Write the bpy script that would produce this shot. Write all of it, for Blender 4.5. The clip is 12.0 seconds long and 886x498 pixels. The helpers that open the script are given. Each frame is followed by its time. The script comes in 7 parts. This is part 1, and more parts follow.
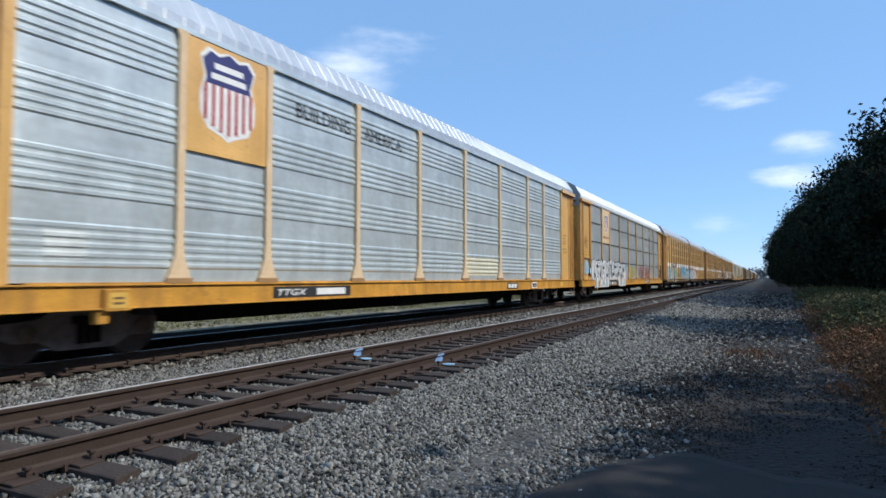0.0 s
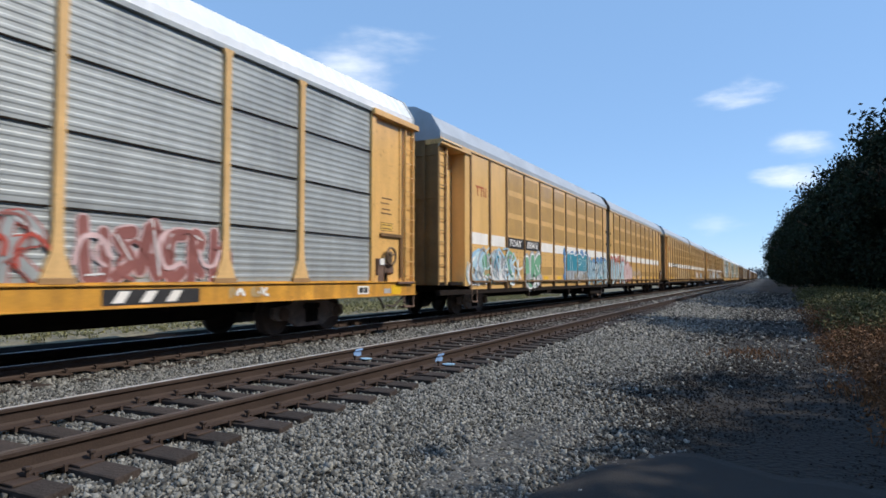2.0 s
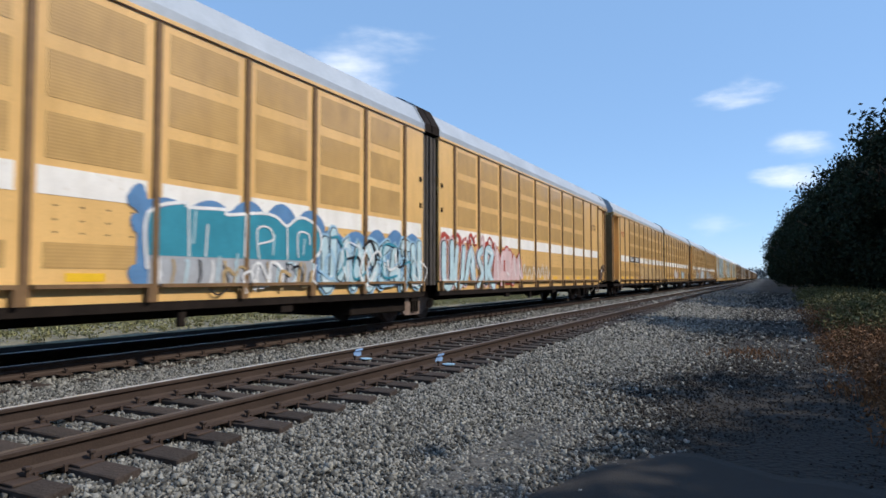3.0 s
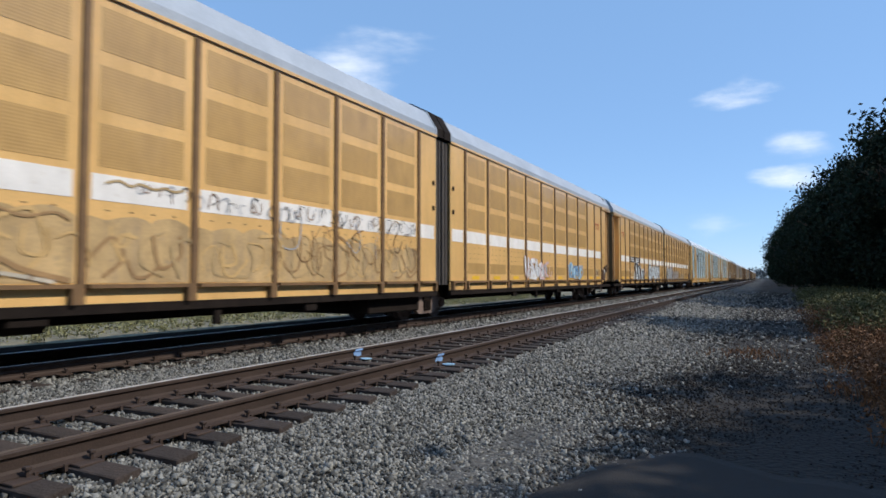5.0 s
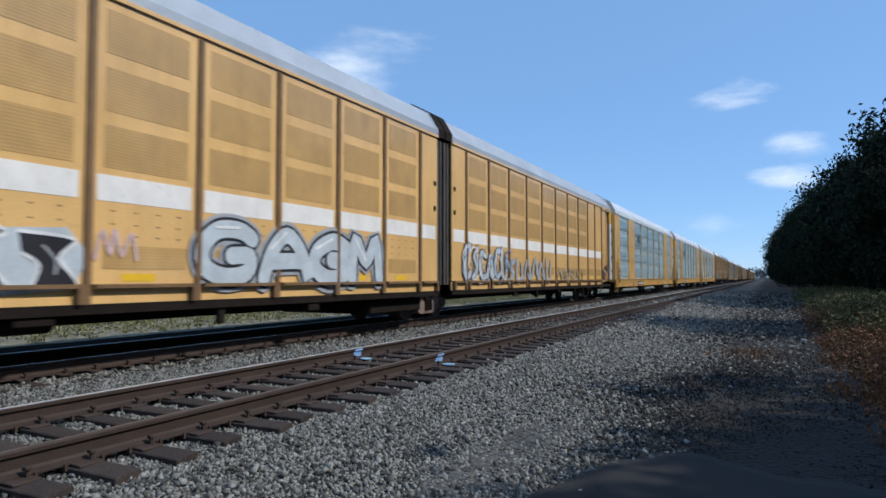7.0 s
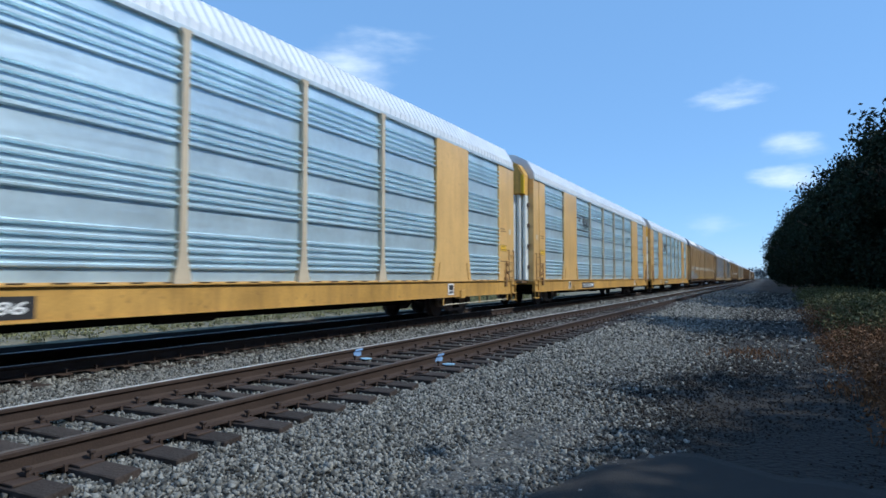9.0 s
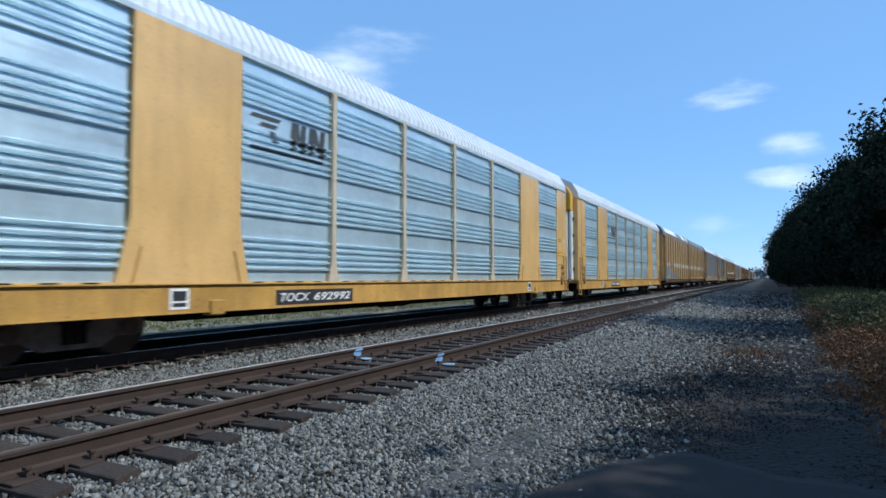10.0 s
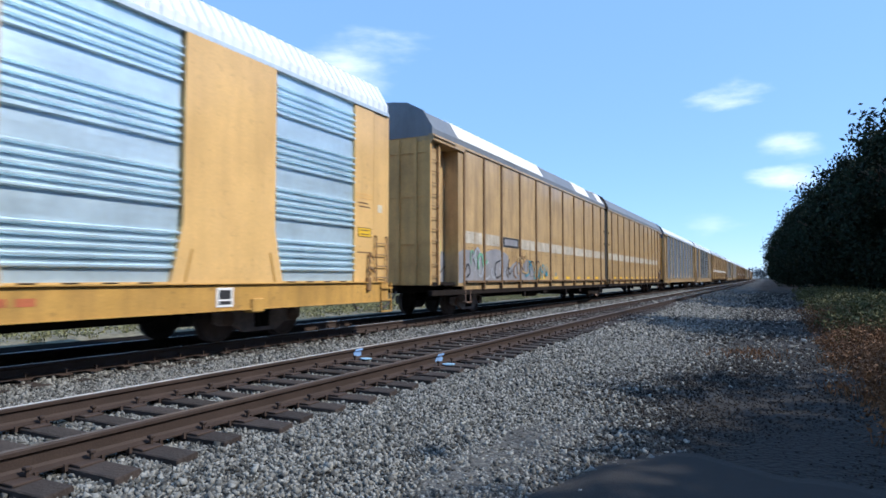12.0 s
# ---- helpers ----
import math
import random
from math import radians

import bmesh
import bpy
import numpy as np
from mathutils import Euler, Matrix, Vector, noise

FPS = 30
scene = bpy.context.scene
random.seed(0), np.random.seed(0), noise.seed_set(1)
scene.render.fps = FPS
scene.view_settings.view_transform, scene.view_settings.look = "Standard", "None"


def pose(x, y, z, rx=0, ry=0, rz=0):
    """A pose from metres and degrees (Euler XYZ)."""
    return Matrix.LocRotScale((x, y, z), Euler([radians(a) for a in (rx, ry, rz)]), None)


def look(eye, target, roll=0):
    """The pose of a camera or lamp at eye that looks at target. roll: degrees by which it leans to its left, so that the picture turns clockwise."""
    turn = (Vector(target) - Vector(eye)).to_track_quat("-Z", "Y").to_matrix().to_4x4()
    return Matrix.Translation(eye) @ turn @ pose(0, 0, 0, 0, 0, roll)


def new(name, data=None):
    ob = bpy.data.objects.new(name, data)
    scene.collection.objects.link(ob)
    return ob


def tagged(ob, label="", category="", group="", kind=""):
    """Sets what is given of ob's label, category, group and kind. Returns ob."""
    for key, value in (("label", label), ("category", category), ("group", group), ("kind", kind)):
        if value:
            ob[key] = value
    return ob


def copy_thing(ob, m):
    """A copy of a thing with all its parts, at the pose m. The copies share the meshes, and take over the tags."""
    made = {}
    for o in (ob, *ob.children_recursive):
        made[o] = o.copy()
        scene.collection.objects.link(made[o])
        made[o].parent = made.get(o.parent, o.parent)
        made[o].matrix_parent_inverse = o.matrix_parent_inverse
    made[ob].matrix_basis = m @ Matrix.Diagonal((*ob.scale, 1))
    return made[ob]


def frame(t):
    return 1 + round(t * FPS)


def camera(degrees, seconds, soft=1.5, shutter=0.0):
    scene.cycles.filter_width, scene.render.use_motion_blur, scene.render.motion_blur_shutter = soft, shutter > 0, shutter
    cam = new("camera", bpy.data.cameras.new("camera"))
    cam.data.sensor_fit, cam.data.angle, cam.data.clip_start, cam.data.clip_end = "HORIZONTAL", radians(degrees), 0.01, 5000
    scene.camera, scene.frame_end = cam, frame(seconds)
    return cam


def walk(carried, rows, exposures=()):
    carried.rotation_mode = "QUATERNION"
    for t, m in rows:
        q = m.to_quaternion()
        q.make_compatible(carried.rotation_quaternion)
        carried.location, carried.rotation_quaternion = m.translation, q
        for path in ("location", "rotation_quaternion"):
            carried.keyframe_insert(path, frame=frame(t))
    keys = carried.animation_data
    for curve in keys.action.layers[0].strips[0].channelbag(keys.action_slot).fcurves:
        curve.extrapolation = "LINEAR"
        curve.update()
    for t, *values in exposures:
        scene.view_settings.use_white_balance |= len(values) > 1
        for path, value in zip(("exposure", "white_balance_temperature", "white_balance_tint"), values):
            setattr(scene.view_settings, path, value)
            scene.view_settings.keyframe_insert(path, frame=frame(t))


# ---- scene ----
cam = camera(69.74, 12.0, soft=1.6, shutter=0.12)
EYE = pose(0, 0, 1.35, 92.6, 0, 26.92)
walk(cam, [(0.0, EYE), (12.0, EYE)],
     [(0.0, 0.58, 6450, 9), (2.5, 0.60, 6800, 11), (6.0, 0.45, 6450, 10), (7.0, 0.38, 6250, 9), (8.0, 0.42, 6100, 8), (9.5, 0.50, 5880, 5), (10.4, 0.55, 5950, 6), (11.0, 0.62, 6100, 8), (11.5, 0.70, 6200, 10), (12.0, 0.86, 6150, 11)])

# ---- light ----
SUN_TO = Vector((0.71, 0.17, 0.68)).normalized()
world = bpy.data.worlds.new("sky")
scene.world = world
world.use_nodes = True
wn = world.node_tree
sky = wn.nodes.new("ShaderNodeTexSky")
sky.sky_type = "NISHITA"
sky.sun_disc = False
sky.sun_elevation = math.asin(SUN_TO.z)
sky.sun_rotation = math.atan2(SUN_TO.x, SUN_TO.y)
sky.air_density = 0.85
sky.dust_density = 0.1
sky.altitude = 900.0
sky.ozone_density = 4.5
haze = wn.nodes.new("ShaderNodeMixRGB")
haze.inputs[0].default_value = 0.68
haze.inputs[2].default_value = (1.15, 2.2, 3.9, 1)
wn.links.new(sky.outputs[0], haze.inputs[1])
wn.links.new(haze.outputs[0], wn.nodes["Background"].inputs[0])
wn.nodes["Background"].inputs[1].default_value = 0.153
sun = new("sun", bpy.data.lights.new("sun", "SUN"))
sun.data.energy = 2.55
sun.data.angle = radians(0.55)
sun.data.color = (1.0, 0.93, 0.83)
sun.matrix_world = look(SUN_TO * 60, (0, 0, 0))

# ---- materials ----
def mat(name, base, rough=0.6, metal=0.0, vary=0.2, scale=2.0, bump=0.15, bscale=60.0,
        streak=0.0, streak_col=(0.12, 0.07, 0.04), spec=0.4, per=0.0, island=0.0, rough_vary=0.12, worn=0.0, coat=0.0):
    """A painted, metal or mineral surface: stains at two scales, vertical streaks, fine relief."""
    m = bpy.data.materials.new(name)
    m.use_nodes = True
    nt = m.node_tree
    N, L = nt.nodes, nt.links
    b = N["Principled BSDF"]
    b.inputs["Metallic"].default_value = metal
    b.inputs["Specular IOR Level"].default_value = spec
    b.inputs["Coat Weight"].default_value = coat
    b.inputs["Coat Roughness"].default_value = 0.09
    co = N.new("ShaderNodeTexCoord")
    n1 = N.new("ShaderNodeTexNoise")
    n1.inputs["Scale"].default_value = scale
    n1.inputs["Detail"].default_value = 6
    n1.inputs["Roughness"].default_value = 0.62
    L.new(co.outputs["Object"], n1.inputs["Vector"])
    n2 = N.new("ShaderNodeTexNoise")
    n2.inputs["Scale"].default_value = bscale
    n2.inputs["Detail"].default_value = 3
    L.new(co.outputs["Object"], n2.inputs["Vector"])
    r1 = N.new("ShaderNodeMapRange")
    for i, v in ((1, 0.3), (2, 0.7), (3, 1.0 - vary), (4, 1.0 + vary)):
        r1.inputs[i].default_value = v
    L.new(n1.outputs["Fac"], r1.inputs[0])
    r2 = N.new("ShaderNodeMapRange")
    for i, v in ((1, 0.3), (2, 0.7), (3, 1.0 - vary * 0.45), (4, 1.0 + vary * 0.45)):
        r2.inputs[i].default_value = v
    L.new(n2.outputs["Fac"], r2.inputs[0])
    mul = N.new("ShaderNodeMath")
    mul.operation = "MULTIPLY"
    L.new(r1.outputs[0], mul.inputs[0])
    L.new(r2.outputs[0], mul.inputs[1])
    fac = mul
    for amount, node, socket in ((per, "ShaderNodeObjectInfo", "Random"), (island, "ShaderNodeNewGeometry", "Random Per Island")):
        if amount:
            oi = N.new(node)
            r3 = N.new("ShaderNodeMapRange")
            r3.inputs[3].default_value, r3.inputs[4].default_value = 1.0 - amount, 1.0 + amount
            L.new(oi.outputs[socket], r3.inputs[0])
            mm = N.new("ShaderNodeMath")
            mm.operation = "MULTIPLY"
            L.new(fac.outputs[0], mm.inputs[0])
            L.new(r3.outputs[0], mm.inputs[1])
            fac = mm
    vm = N.new("ShaderNodeVectorMath")
    vm.operation = "SCALE"
    vm.inputs[0].default_value = base[:3]
    L.new(fac.outputs[0], vm.inputs["Scale"])
    colour = vm.outputs[0]
    if streak:
        mp = N.new("ShaderNodeMapping")
        mp.inputs["Scale"].default_value = (2.6, 2.6, 0.42)
        L.new(co.outputs["Object"], mp.inputs["Vector"])
        n3 = N.new("ShaderNodeTexNoise")
        n3.inputs["Scale"].default_value = 1.6
        n3.inputs["Detail"].default_value = 5
        L.new(mp.outputs[0], n3.inputs["Vector"])
        r4 = N.new("ShaderNodeMapRange")
        for i, v in ((1, 0.45), (2, 0.80), (3, 0.0), (4, streak)):
            r4.inputs[i].default_value = v
        L.new(n3.outputs["Fac"], r4.inputs[0])
        mix = N.new("ShaderNodeMixRGB")
        mix.inputs[2].default_value = (*streak_col, 1)
        L.new(r4.outputs[0], mix.inputs[0])
        L.new(colour, mix.inputs[1])
        colour = mix.outputs[0]
    if worn:
        n5 = N.new("ShaderNodeTexNoise")
        n5.inputs["Scale"].default_value = 9.0
        n5.inputs["Detail"].default_value = 8
        L.new(co.outputs["Object"], n5.inputs["Vector"])
        r5 = N.new("ShaderNodeMapRange")
        for i, v in ((1, 0.62), (2, 0.68), (3, 0.0), (4, worn)):
            r5.inputs[i].default_value = v
        L.new(n5.outputs["Fac"], r5.inputs[0])
        mix2 = N.new("ShaderNodeMixRGB")
        mix2.inputs[2].default_value = (*streak_col, 1)
        L.new(r5.outputs[0], mix2.inputs[0])
        L.new(colour, mix2.inputs[1])
        colour = mix2.outputs[0]
    L.new(colour, b.inputs["Base Color"])
    rr = N.new("ShaderNodeMapRange")
    rr.inputs[3].default_value, rr.inputs[4].default_value = max(0.05, rough - rough_vary), min(1.0, rough + rough_vary)
    L.new(n1.outputs["Fac"], rr.inputs[0])
    L.new(rr.outputs[0], b.inputs["Roughness"])
    if bump:
        bp = N.new("ShaderNodeBump")
        bp.inputs["Strength"].default_value = bump
        bp.inputs["Distance"].default_value = 0.02
        L.new(n2.outputs["Fac"], bp.inputs["Height"])
        L.new(bp.outputs[0], b.inputs["Normal"])
    return m


M = {}
M["buff"] = mat("buff_paint", (0.76, 0.475, 0.185), 0.33, 0, 0.12, 0.5, 0.05, 30, 0.22, (0.36, 0.19, 0.06), worn=0.12, coat=0.5)
# real grime on one pair; on distant cars it paints in their dimness
M["buff_dirty_dim"] = mat("grimy_buff_paint", (0.50, 0.340, 0.165), 0.4, 0, 0.2, 0.9, 0.08, 30, 0.65, (0.18, 0.105, 0.05), worn=0.35, coat=0.5)
M["buff_perf"] = mat("perforated_buff_steel", (0.51, 0.315, 0.115), 0.45, 0, 0.14, 1.5, 0.2, 90, 0.2, (0.25, 0.14, 0.06), coat=0.5)
M["orange"] = mat("yellow_orange_paint", (0.74, 0.44, 0.15), 0.42, 0, 0.14, 0.8, 0.06, 30, 0.24, (0.30, 0.13, 0.03), worn=0.3, coat=0.5)
M["sill_yellow"] = mat("sill_yellow_paint", (0.58, 0.29, 0.045), 0.5, 0, 0.25, 1.6, 0.08, 30, 0.7, (0.20, 0.10, 0.04), worn=0.4)
M["buff_tan"] = mat("sun_faded_tan_paint", (0.72, 0.455, 0.175), 0.36, 0, 0.14, 0.6, 0.06, 30, 0.3, (0.36, 0.20, 0.08), worn=0.25, coat=0.5)
M["sill_grimy"] = mat("grimy_yellow_sill_paint", (0.50, 0.285, 0.07), 0.55, 0, 0.25, 1.0, 0.1, 30, 0.5, (0.16, 0.09, 0.04), worn=0.45)
M["end_grey"] = mat("sooty_brown_end_doors", (0.22, 0.135, 0.055), 0.65, 0, 0.25, 1.1, 0.1, 30, 0.5, (0.08, 0.05, 0.03))
M["end_tan"] = mat("sun_bleached_tan_end_doors", (0.62, 0.375, 0.14), 0.6, 0, 0.2, 1.1, 0.1, 30, 0.4, (0.22, 0.14, 0.07))
M["ladder_brown"] = mat("rust_brown_ladder_paint", (0.27, 0.155, 0.065), 0.6, 0, 0.2, 4.0, 0.05, 40, 0.3, (0.12, 0.07, 0.04))
M["roof_dark"] = mat("dark_oxidised_roof_sheet", (0.17, 0.19, 0.215), 0.55, 0.2, 0.2, 0.8, 0.06, 25, 0.3, (0.30, 0.31, 0.32))
M["buff_stained"] = mat("brown_overpainted_buff", (0.50, 0.345, 0.165), 0.5, 0, 0.25, 1.7, 0.05, 30, 0.55, (0.26, 0.205, 0.15), worn=0.4)
# black ground colour for the band in the train's shadow
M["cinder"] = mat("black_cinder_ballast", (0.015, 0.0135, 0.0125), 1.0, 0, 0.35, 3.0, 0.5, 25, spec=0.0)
M["label_faded"] = mat("faded_yellow_notice", (0.70, 0.44, 0.10), 0.5, 0, 0.12, 4.0, 0.03, 40, 0.2, (0.4, 0.24, 0.08))
M["pipe_cream"] = mat("cream_handrail_paint", (0.66, 0.58, 0.42), 0.5, 0, 0.12, 4.0, 0.03, 40, 0.2, (0.3, 0.2, 0.1))
M["post_dark"] = mat("rusty_post_paint", (0.19, 0.11, 0.05), 0.65, 0, 0.25, 2.0, 0.1, 40, 0.4, (0.09, 0.05, 0.03))
M["bellows"] = mat("sooty_bellows_rubber", (0.075, 0.064, 0.055), 0.7, 0, 0.25, 2.0, 0.15, 40, 0.5, (0.04, 0.035, 0.03))
M["galv"] = mat("weathered_galvanised_steel", (0.66, 0.73, 0.74), 0.38, 0.5, 0.13, 1.3, 0.015, 9, 0.25, (0.30, 0.31, 0.31), spec=0.5)
M["galv_bright"] = mat("bright_galvanised_steel", (0.71, 0.87, 0.94), 0.34, 0.62, 0.08, 1.2, 0.012, 9, 0.18, (0.50, 0.60, 0.68), spec=0.5)
M["galv_dull"] = mat("dull_grey_galvanised_steel", (0.37, 0.40, 0.405), 0.50, 0.3, 0.16, 1.0, 0.06, 25, 0.35, (0.19, 0.2, 0.2), spec=0.5)
# dimmed copy of the steel for the distant cars
M["galv_dim"] = mat("slate_dark_galvanised_steel", (0.17, 0.19, 0.215), 0.5, 0.3, 0.16, 1.0, 0.06, 25, 0.3, (0.1, 0.1, 0.11))
M["panel_faded"] = mat("faded_tan_emblem_panel", (0.70, 0.52, 0.31), 0.5, 0, 0.12, 1.0, 0.05, 30, 0.25, (0.4, 0.26, 0.12), worn=0.25)
M["roof"] = mat("galvanised_roof_sheet", (0.62, 0.65, 0.67), 0.38, 0.55, 0.12, 0.8, 0.06, 25, 0.0, spec=0.5)
M["roof_white"] = mat("bright_roof_sheet", (0.84, 0.86, 0.87), 0.35, 0.2, 0.08, 0.8, 0.05, 25, 0.0, spec=0.5)
M["post_pale"] = mat("chalky_post_paint", (0.55, 0.46, 0.33), 0.55, 0, 0.12, 1.5, 0.06, 30, 0.3, (0.3, 0.2, 0.1))
M["roof_grey"] = mat("oxidised_roof_sheet", (0.42, 0.46, 0.50), 0.5, 0.35, 0.14, 0.8, 0.06, 25, 0.0)
M["end_brown"] = mat("grimy_end_door_paint", (0.74, 0.43, 0.105), 0.6, 0, 0.22, 1.4, 0.1, 30, 0.6, (0.10, 0.06, 0.03))
M["end_white"] = mat("grey_white_end_door", (0.80, 0.83, 0.80), 0.5, 0.2, 0.18, 1.4, 0.08, 30, 0.5, (0.2, 0.17, 0.13))
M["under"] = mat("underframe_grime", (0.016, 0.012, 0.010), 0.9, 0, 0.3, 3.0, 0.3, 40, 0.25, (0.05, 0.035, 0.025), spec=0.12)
M["truck"] = mat("truck_casting_rust", (0.15, 0.095, 0.07), 0.8, 0.1, 0.3, 5.0, 0.3, 50)
M["wheel"] = mat("wheel_steel", (0.10, 0.07, 0.058), 0.6, 0.4, 0.25, 6.0, 0.2, 60)
M["stripe"] = mat("reflective_white_stripe", (0.82, 0.80, 0.76), 0.5, 0, 0.08, 2.0, 0.03, 40, 0.2, (0.45, 0.36, 0.24), worn=0.25)
M["stripe_dirty"] = mat("grimy_white_stripe", (0.50, 0.45, 0.36), 0.55, 0, 0.25, 2.0, 0.04, 40, 0.9, (0.22, 0.14, 0.07), worn=0.8)
M["black"] = mat("black_stencil_panel", (0.03, 0.03, 0.032), 0.55, 0, 0.2, 4.0, 0.03, 40)
M["post_tan"] = mat("dusty_tan_post_paint", (0.69, 0.445, 0.195), 0.5, 0, 0.14, 1.5, 0.06, 30, 0.4, (0.30, 0.16, 0.06), worn=0.3)
M["post_sand"] = mat("sun_bleached_sand_post_paint", (0.74, 0.555, 0.35), 0.5, 0, 0.12, 1.5, 0.06, 30, 0.3, (0.42, 0.25, 0.11), worn=0.3)
M["foot_grey"] = mat("grimy_post_foot", (0.33, 0.20, 0.09), 0.6, 0, 0.2, 3.0, 0.1, 30, 0.4, (0.12, 0.08, 0.05))
M["overpaint_grey"] = mat("slate_grey_overpaint", (0.235, 0.235, 0.25), 0.6, 0, 0.22, 2.0, 0.04, 40, 0.3, (0.32, 0.28, 0.22))
M["side_frame"] = mat("dusty_cast_side_frame", (0.22, 0.165, 0.14), 0.8, 0.05, 0.35, 5.0, 0.3, 50)
M["spray_grey_sill"] = mat("grey_stencil_patch", (0.36, 0.36, 0.37), 0.6, 0, 0.2, 6.0, 0.03, 40)
M["brake_brown"] = mat("dusty_brake_iron", (0.16, 0.11, 0.07), 0.75, 0.1, 0.3, 5.0, 0.2, 40)
M["white"] = mat("white_lettering", (0.82, 0.82, 0.8), 0.5, 0, 0.06, 4.0, 0.02, 40)
M["dark_text"] = mat("dark_grey_lettering", (0.06, 0.07, 0.075), 0.5, 0, 0.2, 4.0, 0.02, 40)
M["red_text"] = mat("faded_red_lettering", (0.42, 0.12, 0.05), 0.6, 0, 0.2, 4.0, 0.02, 40)
M["label_yellow"] = mat("yellow_reflector", (0.78, 0.48, 0.03), 0.4, 0, 0.08, 4.0, 0.02, 40)
M["shield_blue"] = mat("shield_blue", (0.045, 0.05, 0.17), 0.45, 0, 0.1, 4.0, 0.02, 40)
M["shield_red"] = mat("shield_red", (0.40, 0.055, 0.05), 0.45, 0, 0.1, 4.0, 0.02, 40)


def paint(name, c):
    if name not in M:
        M[name] = mat(name, c, 0.5, 0, 0.16, 3.0, 0.03, 40, 0.12, (c[0] * 0.6, c[1] * 0.6, c[2] * 0.6), worn=0.1)
    return M[name]


def lined(m, per_metre):
    """Rows of fine horizontal louvres."""
    nt = m.node_tree
    N, L = nt.nodes, nt.links
    b = N["Principled BSDF"]
    co = N.new("ShaderNodeTexCoord")
    wv = N.new("ShaderNodeTexWave")
    wv.bands_direction = "Z"
    wv.inputs["Scale"].default_value = per_metre / 3.2
    wv.inputs["Distortion"].default_value = 0.4
    L.new(co.outputs["Object"], wv.inputs["Vector"])
    r = N.new("ShaderNodeMapRange")
    r.inputs[3].default_value, r.inputs[4].default_value = 0.95, 1.03
    L.new(wv.outputs["Fac"], r.inputs[0])
    sc = N.new("ShaderNodeVectorMath")
    sc.operation = "SCALE"
    L.new(b.inputs["Base Color"].links[0].from_socket, sc.inputs[0])
    L.new(r.outputs[0], sc.inputs["Scale"])
    L.new(sc.outputs[0], b.inputs["Base Color"])
    bp = N.new("ShaderNodeBump")
    bp.inputs["Distance"].default_value = 0.003
    bp.inputs["Strength"].default_value = 0.25
    L.new(wv.outputs["Fac"], bp.inputs["Height"])
    L.new(bp.outputs[0], b.inputs["Normal"])


lined(M["buff_perf"], 22)


def wavy(m, strength):
    """Soft lengthwise buckles in thin sheet."""
    nt = m.node_tree
    N, L = nt.nodes, nt.links
    b = N["Principled BSDF"]
    co = N.new("ShaderNodeTexCoord")
    mp = N.new("ShaderNodeMapping")
    mp.inputs["Scale"].default_value = (1.0, 0.35, 2.3)
    L.new(co.outputs["Object"], mp.inputs["Vector"])
    n = N.new("ShaderNodeTexNoise")
    n.inputs["Scale"].default_value = 1.3
    n.inputs["Detail"].default_value = 2
    L.new(mp.outputs[0], n.inputs["Vector"])
    bp = N.new("ShaderNodeBump")
    bp.inputs["Strength"].default_value = strength
    bp.inputs["Distance"].default_value = 0.12
    L.new(n.outputs["Fac"], bp.inputs["Height"])
    old = b.inputs["Normal"].links
    if old:
        L.new(bp.outputs[0], old[0].from_node.inputs["Normal"])
    else:
        L.new(bp.outputs[0], b.inputs["Normal"])


wavy(M["galv_bright"], 0.12)
wavy(M["galv"], 0.12)
paint("spray_white", (0.74, 0.75, 0.75)), paint("spray_black", (0.02, 0.02, 0.025)), paint("spray_teal", (0.03, 0.24, 0.33))
paint("spray_blue", (0.10, 0.23, 0.43)), paint("spray_ice", (0.45, 0.62, 0.68)), paint("spray_green", (0.16, 0.38, 0.24))
paint("spray_grey", (0.36, 0.38, 0.41)), paint("spray_red", (0.42, 0.07, 0.05)), paint("spray_maroon", (0.26, 0.10, 0.09))
paint("spray_lime", (0.42, 0.42, 0.13)), paint("spray_pink", (0.62, 0.45, 0.45)), paint("spray_brown", (0.19, 0.10, 0.045))
paint("spray_sand", (0.42, 0.30, 0.15)), paint("spray_sky", (0.30, 0.50, 0.66)), paint("spray_silver", (0.50, 0.56, 0.60))
M["rail"] = mat("rusty_rail_steel", (0.050, 0.034, 0.027), 0.7, 0.15, 0.22, 3.0, 0.2, 60, spec=0.3)
# polished steel; the pale base also carries the sky glint
M["rail_glint"] = mat("polished_rail_head", (0.62, 0.62, 0.62), 0.45, 0.5, 0.15, 3.0, 0.05, 60)
M["rail_dull"] = mat("dull_rail_head", (0.10, 0.075, 0.062), 0.5, 0.3, 0.2, 3.0, 0.1, 60)
M["tie"] = mat("weathered_timber_tie", (0.036, 0.027, 0.023), 0.95, 0, 0.35, 4.0, 0.6, 35, per=0.3)
M["plate"] = mat("rusty_tie_plate", (0.052, 0.034, 0.026), 0.8, 0.1, 0.3, 8.0, 0.3, 60)
M["stone"] = mat("crushed_ballast_stone", (0.160, 0.159, 0.145), 0.75, 0, 0.2, 12.0, 0.25, 70, island=0.85, spec=0.3)
# ballast recoloured darker; part of the roadside shade is in the base colour
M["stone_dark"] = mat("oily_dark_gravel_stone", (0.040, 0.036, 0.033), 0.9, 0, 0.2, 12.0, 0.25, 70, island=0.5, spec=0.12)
# near black, so the patch underfoot stands in for shade
M["shade_ground"] = mat("oily_packed_road_surface", (0.021, 0.019, 0.018), 0.92, 0, 0.25, 1.5, 0.35, 55)
M["bark"] = mat("tree_bark", (0.07, 0.05, 0.035), 0.9, 0, 0.3, 6.0, 0.7, 25)
